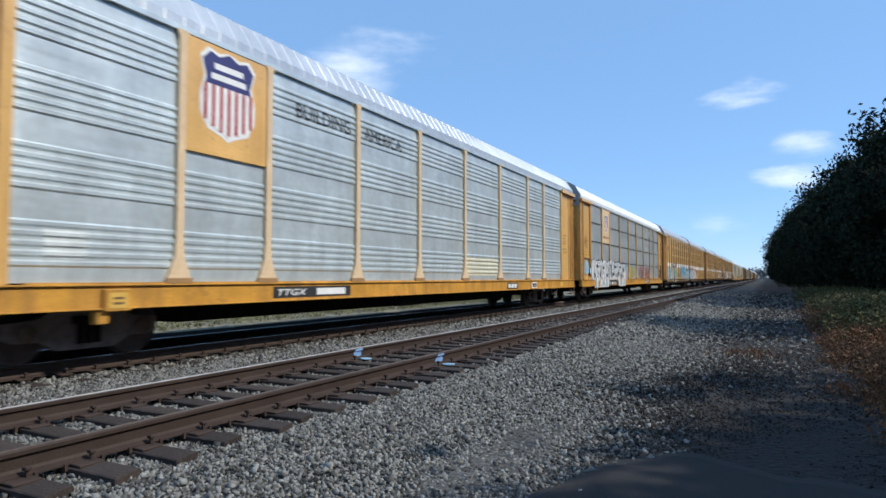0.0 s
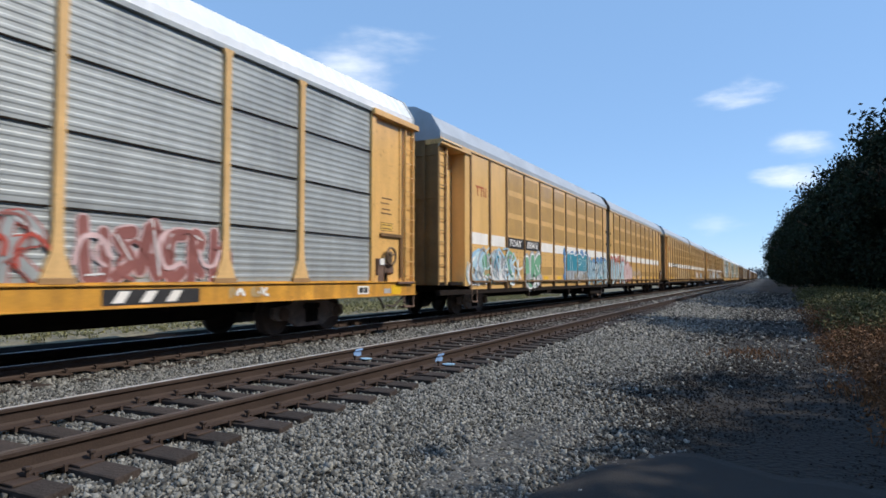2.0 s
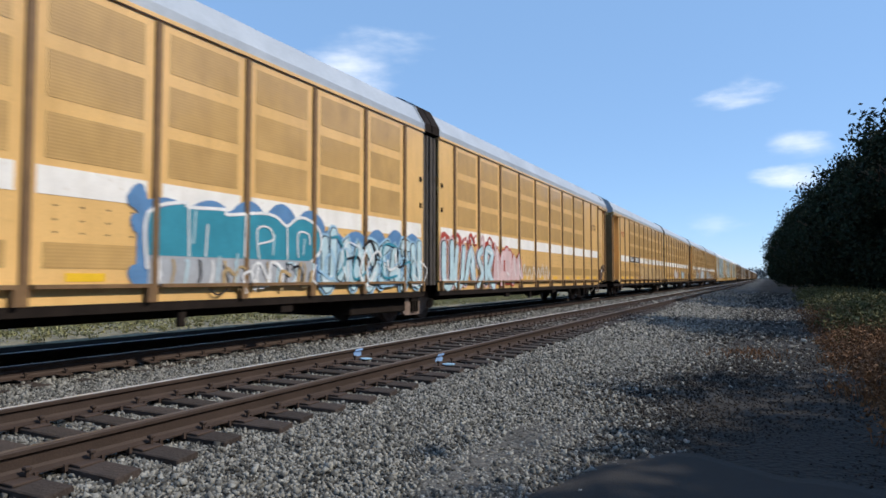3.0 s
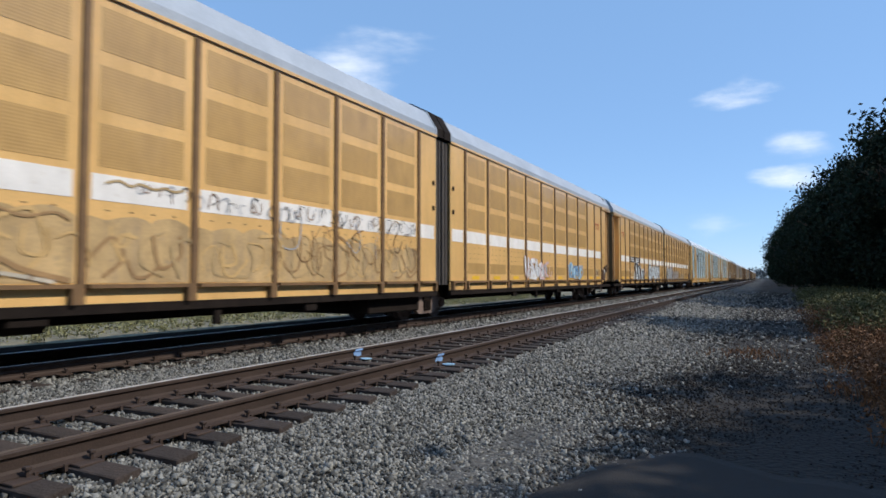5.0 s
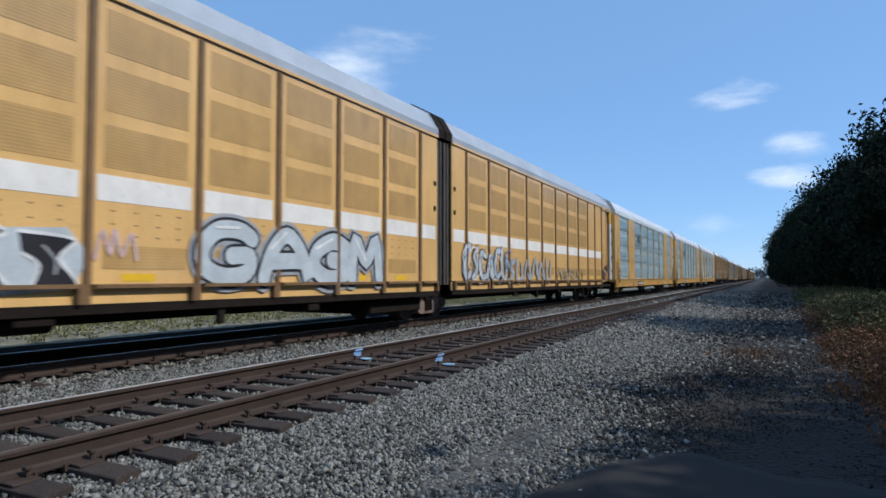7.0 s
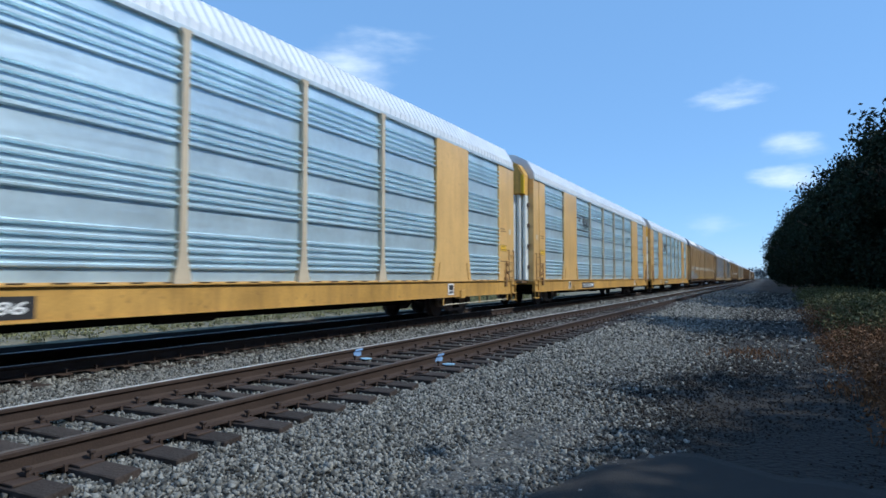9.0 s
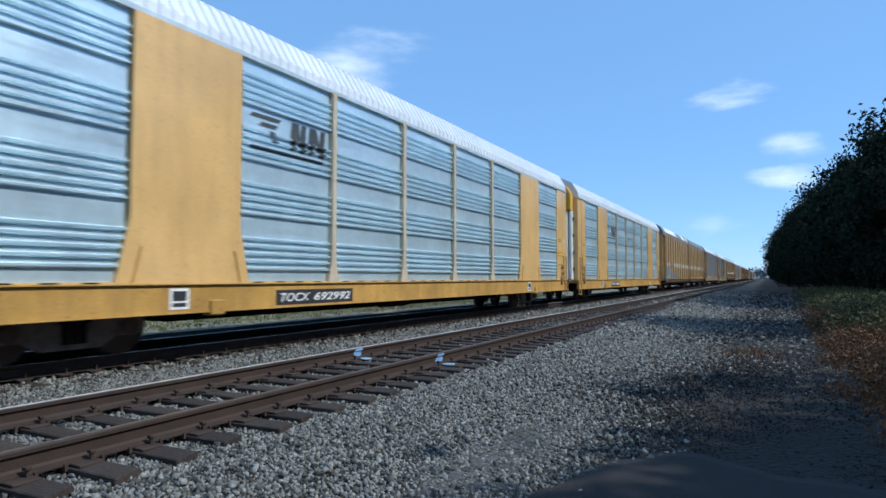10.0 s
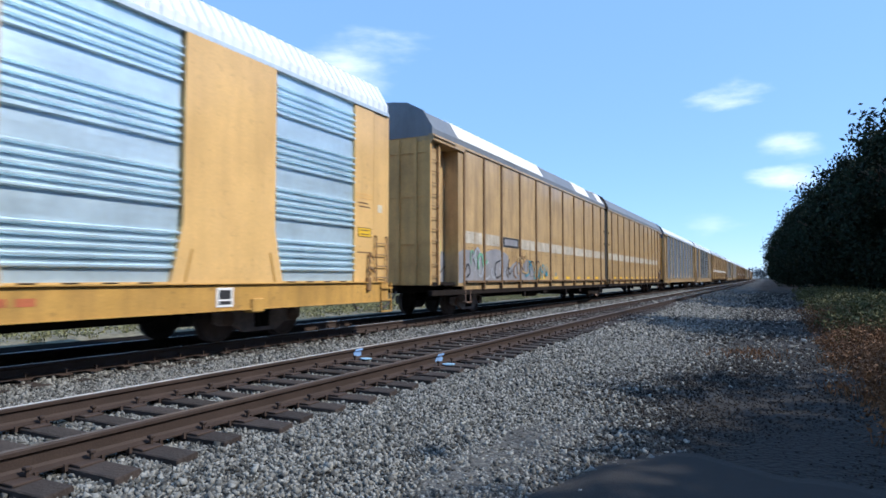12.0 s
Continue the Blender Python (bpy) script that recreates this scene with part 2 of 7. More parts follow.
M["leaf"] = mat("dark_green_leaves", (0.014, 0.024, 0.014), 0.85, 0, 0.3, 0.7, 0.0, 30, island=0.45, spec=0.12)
# leaf colour greyed and lightened to paint in distance haze
M["far_leaf"] = mat("distant_hazy_foliage", (0.10, 0.12, 0.13), 0.9, 0, 0.2, 0.1, 0.0, 30, island=0.3, spec=0.0)
M["weed_dry"] = mat("dry_brown_weeds", (0.14, 0.066, 0.027), 0.8, 0, 0.3, 1.0, 0.0, 30, island=0.45)
M["grass_pale"] = mat("sunlit_dry_grass", (0.17, 0.165, 0.075), 0.8, 0, 0.3, 0.6, 0.0, 30, island=0.45)
M["gravel_pale"] = mat("pale_sandy_gravel", (0.19, 0.17, 0.115), 0.9, 0, 0.35, 3.0, 0.9, 22, spec=0.2)
M["weed_green"] = mat("green_weeds", (0.085, 0.086, 0.028), 0.75, 0, 0.3, 1.0, 0.0, 30, island=0.45)
M["blue_mark"] = mat("blue_marking_paint", (0.20, 0.34, 0.58), 0.6, 0, 0.2, 8.0, 0.1, 60)


def gravel_material():
    m = mat("gravel_ground", (0.085, 0.083, 0.078), 0.9, 0, 0.25, 0.5, 0.0, 30, spec=0.2)
    nt = m.node_tree
    N, L = nt.nodes, nt.links
    b = N["Principled BSDF"]
    co = N.new("ShaderNodeTexCoord")
    vo = N.new("ShaderNodeTexVoronoi")
    vo.inputs["Scale"].default_value = 17.0
    L.new(co.outputs["Object"], vo.inputs["Vector"])
    hs = N.new("ShaderNodeMapRange")
    hs.inputs[3].default_value, hs.inputs[4].default_value = 0.45, 1.5
    bw = N.new("ShaderNodeRGBToBW")
    L.new(vo.outputs["Color"], bw.inputs[0])
    L.new(bw.outputs[0], hs.inputs[0])
    old = b.inputs["Base Color"].links[0].from_socket
    sc = N.new("ShaderNodeVectorMath")
    sc.operation = "SCALE"
    L.new(old, sc.inputs[0])
    L.new(hs.outputs[0], sc.inputs["Scale"])
    # dusty brown drifts
    n = N.new("ShaderNodeTexNoise")
    n.inputs["Scale"].default_value = 0.35
    n.inputs["Detail"].default_value = 7
    L.new(co.outputs["Object"], n.inputs["Vector"])
    r = N.new("ShaderNodeMapRange")
    for i, v in ((1, 0.45), (2, 0.75), (3, 0.0), (4, 0.6)):
        r.inputs[i].default_value = v
    L.new(n.outputs["Fac"], r.inputs[0])
    mix = N.new("ShaderNodeMixRGB")
    mix.inputs[2].default_value = (0.085, 0.075, 0.062, 1)
    L.new(r.outputs[0], mix.inputs[0])
    L.new(sc.outputs[0], mix.inputs[1])
    # dark access road soil along the track, with roadside shade mixed into its colour
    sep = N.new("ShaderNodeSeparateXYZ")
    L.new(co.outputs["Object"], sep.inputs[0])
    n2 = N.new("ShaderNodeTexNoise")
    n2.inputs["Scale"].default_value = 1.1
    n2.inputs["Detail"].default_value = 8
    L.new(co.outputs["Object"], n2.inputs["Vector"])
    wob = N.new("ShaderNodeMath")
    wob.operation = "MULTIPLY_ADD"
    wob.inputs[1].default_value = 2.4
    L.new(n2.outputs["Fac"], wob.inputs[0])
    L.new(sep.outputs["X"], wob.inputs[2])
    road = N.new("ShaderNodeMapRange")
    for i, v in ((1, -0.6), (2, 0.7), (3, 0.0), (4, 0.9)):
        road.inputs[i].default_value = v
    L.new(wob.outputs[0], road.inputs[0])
    soil_shade = N.new("ShaderNodeMixRGB")
    soil_shade.inputs[2].default_value = (0.027, 0.024, 0.022, 1)
    L.new(road.outputs[0], soil_shade.inputs[0])
    L.new(mix.outputs[0], soil_shade.inputs[1])
    L.new(soil_shade.outputs[0], b.inputs["Base Color"])
    bp = N.new("ShaderNodeBump")
    bp.inputs["Strength"].default_value = 0.9
    bp.inputs["Distance"].default_value = 0.03
    bp.invert = True
    L.new(vo.outputs["Distance"], bp.inputs["Height"])
    L.new(bp.outputs[0], b.inputs["Normal"])
    return m


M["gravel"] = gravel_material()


def cloud_material(name, sx, sz, seed, dense, soft=0.35):
    m = bpy.data.materials.new(name)
    m.use_nodes = True
    nt = m.node_tree
    N, L = nt.nodes, nt.links
    N.remove(N["Principled BSDF"])
    co = N.new("ShaderNodeTexCoord")
    mp = N.new("ShaderNodeMapping")
    mp.inputs["Scale"].default_value = (1 / sx, 0.0, 1 / sz)
    L.new(co.outputs["Object"], mp.inputs["Vector"])
    ln = N.new("ShaderNodeVectorMath")
    ln.operation = "LENGTH"
    L.new(mp.outputs[0], ln.inputs[0])
    mp2 = N.new("ShaderNodeMapping")
    mp2.inputs["Location"].default_value = (seed * 3.1, 0, seed)
    mp2.inputs["Scale"].default_value = (1.0 / sz * 0.3, 0.0, 1.0 / sz)
    L.new(co.outputs["Object"], mp2.inputs["Vector"])
    n = N.new("ShaderNodeTexNoise")
    n.inputs["Scale"].default_value = 1.0
    n.inputs["Detail"].default_value = 7
    n.inputs["Roughness"].default_value = 0.58
    L.new(mp2.outputs[0], n.inputs["Vector"])
    r = N.new("ShaderNodeMapRange")
    r.interpolation_type = "SMOOTHSTEP"
    for i, v in ((1, 0.0), (2, 1.0), (3, 0.42), (4, -0.55)):
        r.inputs[i].default_value = v
    L.new(ln.outputs["Value"], r.inputs[0])
    puff = N.new("ShaderNodeMapRange")
    puff.clamp = False
    for i, v in ((1, 0.3), (2, 0.7), (3, 0.0), (4, 1.0)):
        puff.inputs[i].default_value = v
    L.new(n.outputs["Fac"], puff.inputs[0])
    add = N.new("ShaderNodeMath")
    L.new(r.outputs[0], add.inputs[0])
    L.new(puff.outputs[0], add.inputs[1])
    a = N.new("ShaderNodeMapRange")
    a.interpolation_type = "SMOOTHSTEP"
    for i, v in ((1, 0.45), (2, 0.45 + soft * 2.2), (3, 0.0), (4, dense)):
        a.inputs[i].default_value = v
    L.new(add.outputs[0], a.inputs[0])
    em = N.new("ShaderNodeEmission")
    em.inputs[0].default_value = (0.86, 0.91, 0.97, 1)
    em.inputs[1].default_value = 0.95
    tr = N.new("ShaderNodeBsdfTransparent")
    mx = N.new("ShaderNodeMixShader")
    L.new(a.outputs[0], mx.inputs[0])
    L.new(tr.outputs[0], mx.inputs[1])
    L.new(em.outputs[0], mx.inputs[2])
    L.new(mx.outputs[0], N["Material Output"].inputs["Surface"])
    return m


# ---- mesh helpers ----
def part(name, bm, material, parent=None, label=""):
    me = bpy.data.meshes.new(name)
    bm.to_mesh(me)
    bm.free()
    me.materials.append(material)
    ob = new(name, me)
    if parent is not None:
        ob.parent = parent
    if label:
        tagged(ob, label)
    return ob


def again(ob, m, parent=None):
    """One more piece on the same mesh."""
    o = new(ob.name.split(".")[0], ob.data)
    o.parent = parent if parent is not None else ob.parent
    o.matrix_basis = m
    return o


def thing(name, label, category, group="", kind=""):
    return tagged(new(name), label, category, group, kind)


def box(bm, x0, x1, y0, y1, z0, z1, bev=0.0):
    vs = [bm.verts.new(p) for p in ((x0, y0, z0), (x1, y0, z0), (x1, y1, z0), (x0, y1, z0), (x0, y0, z1), (x1, y0, z1), (x1, y1, z1), (x0, y1, z1))]
    fs = [bm.faces.new([vs[i] for i in q]) for q in ((3, 2, 1, 0), (4, 5, 6, 7), (0, 1, 5, 4), (1, 2, 6, 5), (2, 3, 7, 6), (3, 0, 4, 7))]
    if bev:
        es = list({e for f in fs for e in f.edges})
        bmesh.ops.bevel(bm, geom=es, offset=bev, segments=1, affect="EDGES")
    return bm


def boxes(*specs, bev=0.0):
    bm = bmesh.new()
    for s in specs:
        box(bm, *s, bev=bev)
    return bm


def pieces(name, specs, material, parent, bev=0.0):
    """One part for each box."""
    for s in specs:
        part(name, boxes(s, bev=bev), material, parent)


def prism(bm, outline, axis, a, b):
    """Extrude a closed outline of 2D points along an axis, from a to b."""
    def at(p, q):
        u, w = p
        return {"x": (q, u, w), "y": (u, q, w), "z": (u, w, q)}[axis]
    lo = [bm.verts.new(at(p, a)) for p in outline]
    hi = [bm.verts.new(at(p, b)) for p in outline]
    n = len(outline)
    bm.faces.new(lo[::-1])
    bm.faces.new(hi)
    for i in range(n):
        j = (i + 1) % n
        bm.faces.new((lo[i], lo[j], hi[j], hi[i]))
    bmesh.ops.recalc_face_normals(bm, faces=bm.faces)
    return bm


def rod(bm, p, q, r, n=8):
    p, q = Vector(p), Vector(q)
    d = (q - p).normalized()
    a = d.orthogonal().normalized()
    c = d.cross(a)
    rings = []
    for o in (p, q):
        rings.append([bm.verts.new(o + r * (math.cos(2 * math.pi * i / n) * a + math.sin(2 * math.pi * i / n) * c)) for i in range(n)])
    for i in range(n):
        j = (i + 1) % n
        bm.faces.new((rings[0][i], rings[0][j], rings[1][j], rings[1][i]))
    bm.faces.new(rings[0][::-1])
    bm.faces.new(rings[1])
    return bm


def lathe(bm, profile, axis_point, axis="x", n=20):
    """Turn a profile of (radius, offset) round an axis."""
    rings = []
    for r, o in profile:
        ring = []
        for i in range(n):
            a = 2 * math.pi * i / n
            c, s = r * math.cos(a), r * math.sin(a)
            v = (o, c, s) if axis == "x" else (c, o, s)
            ring.append(bm.verts.new(Vector(axis_point) + Vector(v)))
        rings.append(ring)
    for k in range(len(rings) - 1):
        for i in range(n):
            j = (i + 1) % n
            bm.faces.new((rings[k][i], rings[k][j], rings[k + 1][j], rings[k + 1][i]))
    bm.faces.new(rings[0][::-1])
    bm.faces.new(rings[-1])
    bmesh.ops.recalc_face_normals(bm, faces=bm.faces)
    return bm


def quads_mesh(name, verts, faces, material):
    """A mesh straight from arrays of corners and equal-sided faces."""
    me = bpy.data.meshes.new(name)
    k = faces.shape[1]
    me.vertices.add(len(verts))
    me.vertices.foreach_set("co", np.ascontiguousarray(verts, dtype=np.float32).ravel())
    me.loops.add(faces.size)
    me.loops.foreach_set("vertex_index", np.ascontiguousarray(faces, dtype=np.int32).ravel())
    me.polygons.add(len(faces))
    me.polygons.foreach_set("loop_start", np.arange(0, faces.size, k, dtype=np.int32))
    me.update(calc_edges=True)
    me.validate()
    me.materials.append(material)
    return me


SIDE = Matrix(((0, 0, 1, 0), (1, 0, 0, 0), (0, 1, 0, 0), (0, 0, 0, 1)))


def lettering(name, text, y0, y1, z0, z1, x, material, parent, label="", shear=0.0, bold=0.012):
    """Raised lettering on a car side, fitted between y0..y1 and z0..z1, 4 mm proud of x."""
    cu = bpy.data.curves.new(name, "FONT")
    cu.body = text
    cu.extrude = 0.002
    cu.offset = bold
    cu.shear = shear
    cu.resolution_u = 3
    tmp = bpy.data.objects.new(name, cu)
    scene.collection.objects.link(tmp)
    bpy.context.view_layer.update()
    me = bpy.data.meshes.new_from_object(tmp.evaluated_get(bpy.context.evaluated_depsgraph_get()))
    bpy.data.objects.remove(tmp)
    bpy.data.curves.remove(cu)
    n = len(me.vertices)
    co = np.empty(n * 3, dtype=np.float32)
    me.vertices.foreach_get("co", co)
    co = co.reshape(n, 3)
    lo, hi = co.min(0), co.max(0)
    out = np.empty_like(co)
    out[:, 1] = y0 + (co[:, 0] - lo[0]) / (hi[0] - lo[0]) * (y1 - y0)
    out[:, 2] = z0 + (co[:, 1] - lo[1]) / (hi[1] - lo[1]) * (z1 - z0)
    out[:, 0] = x + 0.004 + co[:, 2]
    me.vertices.foreach_set("co", out.ravel())
    me.materials.clear()
    me.materials.append(material)
    ob = new(name, me)
    ob.parent = parent
    if label:
        tagged(ob, label)
    return ob


# ---- ground ----
TRACK_NEAR, TRACK_FAR, RAIL_TOP, HALF_GAUGE = -5.26, -9.55, 0.20, 0.7535


def ground_z(x):
    return float(np.interp(x, [-60, -15, -13.2, -12.0, -3.55, -2.2, 1.5, 4.0, 60], [-0.5, -0.42, -0.36, -0.05, -0.05, -0.21, -0.22, -0.12, 0.0]))


def build_ground():
    xs = np.array([-4000, -900, -200, -60, -30, -20, -15, -13.2, -12.0, -9.5, -5.3, -3.55, -3.1, -2.65, -2.2, -1.2, 0, 1.5, 2.7, 4.0, 8, 20, 60, 200, 900, 4000.0])
    ys = np.concatenate([[-900, -200, -60], np.arange(-20, 60, 2.0), np.arange(60, 200, 10.0), [200, 300, 450, 700, 1200, 2500, 4500]])
    g = np.random.default_rng(4)
    verts = np.array([(x, y, ground_z(x) + (0.012 * g.standard_normal() if -3 < x < 4 and -20 < y < 60 else 0)) for y in ys for x in xs])
    nx = len(xs)
    faces = np.array([(j * nx + i, j * nx + i + 1, (j + 1) * nx + i + 1, (j + 1) * nx + i) for j in range(len(ys) - 1) for i in range(nx - 1)])
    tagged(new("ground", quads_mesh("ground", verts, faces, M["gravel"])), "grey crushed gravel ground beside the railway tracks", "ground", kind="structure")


def build_shoulder():
    """A low bank of pale gravel beyond the far track."""
    g = random.Random(17)
    bm = bmesh.new()
    rows = []
    y = -20.0
    while y < 160:
        e = g.uniform(-0.35, 0.35)
        rows.append([bm.verts.new((x, y, z)) for x, z in ((-22.6 + e, ground_z(-22.6) - 0.02), (-21.9 + e, -0.36), (-19.8, -0.33), (-17.6 + 0.3 * e, -0.34), (-17.0 + 0.3 * e, ground_z(-17.0) - 0.02))])
        y += 1.0 if y < 40 else 6.0
    for a, b in zip(rows, rows[1:]):
        for i in range(4):
            bm.faces.new((a[i], a[i + 1], b[i + 1], b[i]))
    bmesh.ops.recalc_face_normals(bm, faces=bm.faces)
    # black sheet laid where the train's shadow falls, deepening it
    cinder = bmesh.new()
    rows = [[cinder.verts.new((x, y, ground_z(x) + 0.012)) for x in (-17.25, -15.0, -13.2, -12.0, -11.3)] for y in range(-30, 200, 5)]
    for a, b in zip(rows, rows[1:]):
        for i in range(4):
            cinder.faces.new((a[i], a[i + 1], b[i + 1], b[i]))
    tagged(part("cinder_bed", cinder, M["cinder"]), "black ground strip painted as the train's shadow beside the far track", "ground", kind="structure")
    tagged(part("gravel_shoulder", bm, M["gravel_pale"]), "pale gravel shoulder beyond the far track", "gravel", kind="structure")


def build_shade_patch():
    """A smooth dark ground patch, foreground shade painted in, where the camera stands."""
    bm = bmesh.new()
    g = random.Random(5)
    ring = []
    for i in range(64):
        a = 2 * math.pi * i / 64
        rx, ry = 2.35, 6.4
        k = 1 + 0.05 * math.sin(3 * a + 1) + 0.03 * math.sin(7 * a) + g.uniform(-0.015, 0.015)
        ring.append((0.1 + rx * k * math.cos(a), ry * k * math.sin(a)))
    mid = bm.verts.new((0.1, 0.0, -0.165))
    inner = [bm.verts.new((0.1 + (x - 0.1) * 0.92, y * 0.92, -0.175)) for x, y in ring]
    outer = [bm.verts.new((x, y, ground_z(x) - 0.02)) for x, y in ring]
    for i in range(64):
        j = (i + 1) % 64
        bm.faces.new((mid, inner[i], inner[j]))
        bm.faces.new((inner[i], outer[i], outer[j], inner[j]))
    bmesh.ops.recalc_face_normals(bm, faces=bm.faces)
    tagged(part("road_patch", bm, M["shade_ground"]), "smooth dark ground patch with the shade painted into its colour", "road", kind="structure")


def in_shade_patch(x, y):
    return ((x - 0.1) / 2.25) ** 2 + (y / 6.2) ** 2 < 1.0


def build_ballast():
    """Loose crushed stones, thickest close by."""
    g = np.random.default_rng(11)
    pts = []
    for y0, y1, cell, lo, hi in ((1.4, 8.0, 0.029, 0.0105, 0.023), (8.0, 16.0, 0.043, 0.015, 0.029), (16.0, 34.0, 0.078, 0.023, 0.045), (34.0, 75.0, 0.15, 0.038, 0.07)):
        xs = np.arange(-8.3, 2.4, cell)
        ys = np.arange(y0, y1, cell)
        X, Y = np.meshgrid(xs, ys)
        X = (X + g.uniform(-0.5, 0.5, X.shape) * cell).ravel()
        Y = (Y + g.uniform(-0.5, 0.5, Y.shape) * cell).ravel()
        keep = (X > -1.95 * Y - 0.4) & (X < 0.16 * Y + 0.6) & (~in_shade_patch(X, Y) | ((g.uniform(0, 1, X.shape) < 0.30) & ~in_shade_patch(X * 1.3, Y * 1.3)))
        thin = g.uniform(0, 1, X.shape) < np.interp(X + 0.35 * np.sin(Y * 0.9) + 0.2 * np.sin(Y * 2.3), [-3, -2.1, -1.2, -0.3, 1.5], [1.0, 0.95, 0.7, 0.42, 0.22])
        X, Y = X[keep & thin], Y[keep & thin]
        s = g.uniform(lo, hi, len(X)) * np.where(g.uniform(0, 1, len(X)) < 0.06, 1.5, 1.0)
        pts.append(np.stack([X, Y, s], 1))
    X, Y = g.uniform(-11.4, -8.3, 30000), 4.0 + 40 * g.uniform(0, 1, 30000) ** 1.6
    pts.append(np.stack([X, Y, g.uniform(0.016, 0.038, 30000)], 1))
    # the bed goes on beside and behind the eye
    X, Y = g.uniform(-8.3, -2.35, 24000), g.uniform(-9.0, 4.5, 24000)
    keep = (Y < 1.4) | (X < -1.95 * Y - 0.2)
    X, Y = X[keep], Y[keep]
    pts.append(np.stack([X, Y, g.uniform(0.016, 0.032, len(X))], 1))
    P = np.concatenate(pts)
    n = len(P)
    # stones towards the right take the darker, shade-toned colour
    shade_toned = g.uniform(0, 1, n) < np.interp(P[:, 0] + 0.3 * np.sin(P[:, 1] * 0.8), [-2.6, -0.7], [0.0, 1.0]) * np.interp(P[:, 1], [9.0, 17.0], [1.0, 0.7])
    P[:, 2] *= np.where(shade_toned, 0.62, 1.0)
    cube = np.array([(-1, -1, -1), (1, -1, -1), (1, 1, -1), (-1, 1, -1), (-1, -1, 1), (1, -1, 1), (1, 1, 1), (-1, 1, 1)], float)
    v = cube[None] * g.uniform(0.18, 1.15, (n, 8, 3)) * g.uniform(0.55, 1.25, (n, 1, 3))
    q = g.standard_normal((n, 4))
    q /= np.linalg.norm(q, axis=1)[:, None]
    w, x, y, z = q.T
    R = np.stack([1 - 2 * (y * y + z * z), 2 * (x * y - z * w), 2 * (x * z + y * w), 2 * (x * y + z * w), 1 - 2 * (x * x + z * z), 2 * (y * z - x * w),
                  2 * (x * z - y * w), 2 * (y * z + x * w), 1 - 2 * (x * x + y * y)], 1).reshape(n, 3, 3)
    v = np.einsum("nij,nkj->nki", R, v) * P[:, 2][:, None, None]
    gz = np.interp(P[:, 0], [-13.2, -12.0, -3.55, -2.2, 1.5, 4.0], [-0.36, -0.05, -0.05, -0.21, -0.22, -0.12])
    v += np.stack([P[:, 0], P[:, 1], gz + P[:, 2] * g.uniform(-0.2, 0.7, n)], 1)[:, None, :]
    f = np.array([(3, 2, 1, 0), (4, 5, 6, 7), (0, 1, 5, 4), (1, 2, 6, 5), (2, 3, 7, 6), (3, 0, 4, 7)])
    for sel, material, label in ((~shade_toned, M["stone"], "loose grey crushed ballast stones around the tracks"), (shade_toned, M["stone_dark"], "dark gravel on the access road, part of its shade in the colour")):
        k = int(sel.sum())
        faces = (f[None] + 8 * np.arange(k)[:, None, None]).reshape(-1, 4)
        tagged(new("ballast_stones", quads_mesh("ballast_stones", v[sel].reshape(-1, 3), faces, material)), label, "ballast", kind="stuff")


# ---- tracks ----
RAIL = [(-0.07, 0.0), (0.07, 0.0), (0.07, 0.012), (0.022, 0.03), (0.010, 0.05), (0.010, 0.125), (0.036, 0.142), (0.037, 0.168), (0.028, 0.178),
        (-0.028, 0.178), (-0.037, 0.168), (-0.036, 0.142), (-0.010, 0.125), (-0.010, 0.05), (-0.022, 0.03), (-0.07, 0.012)]
TIE_TOP = 0.018


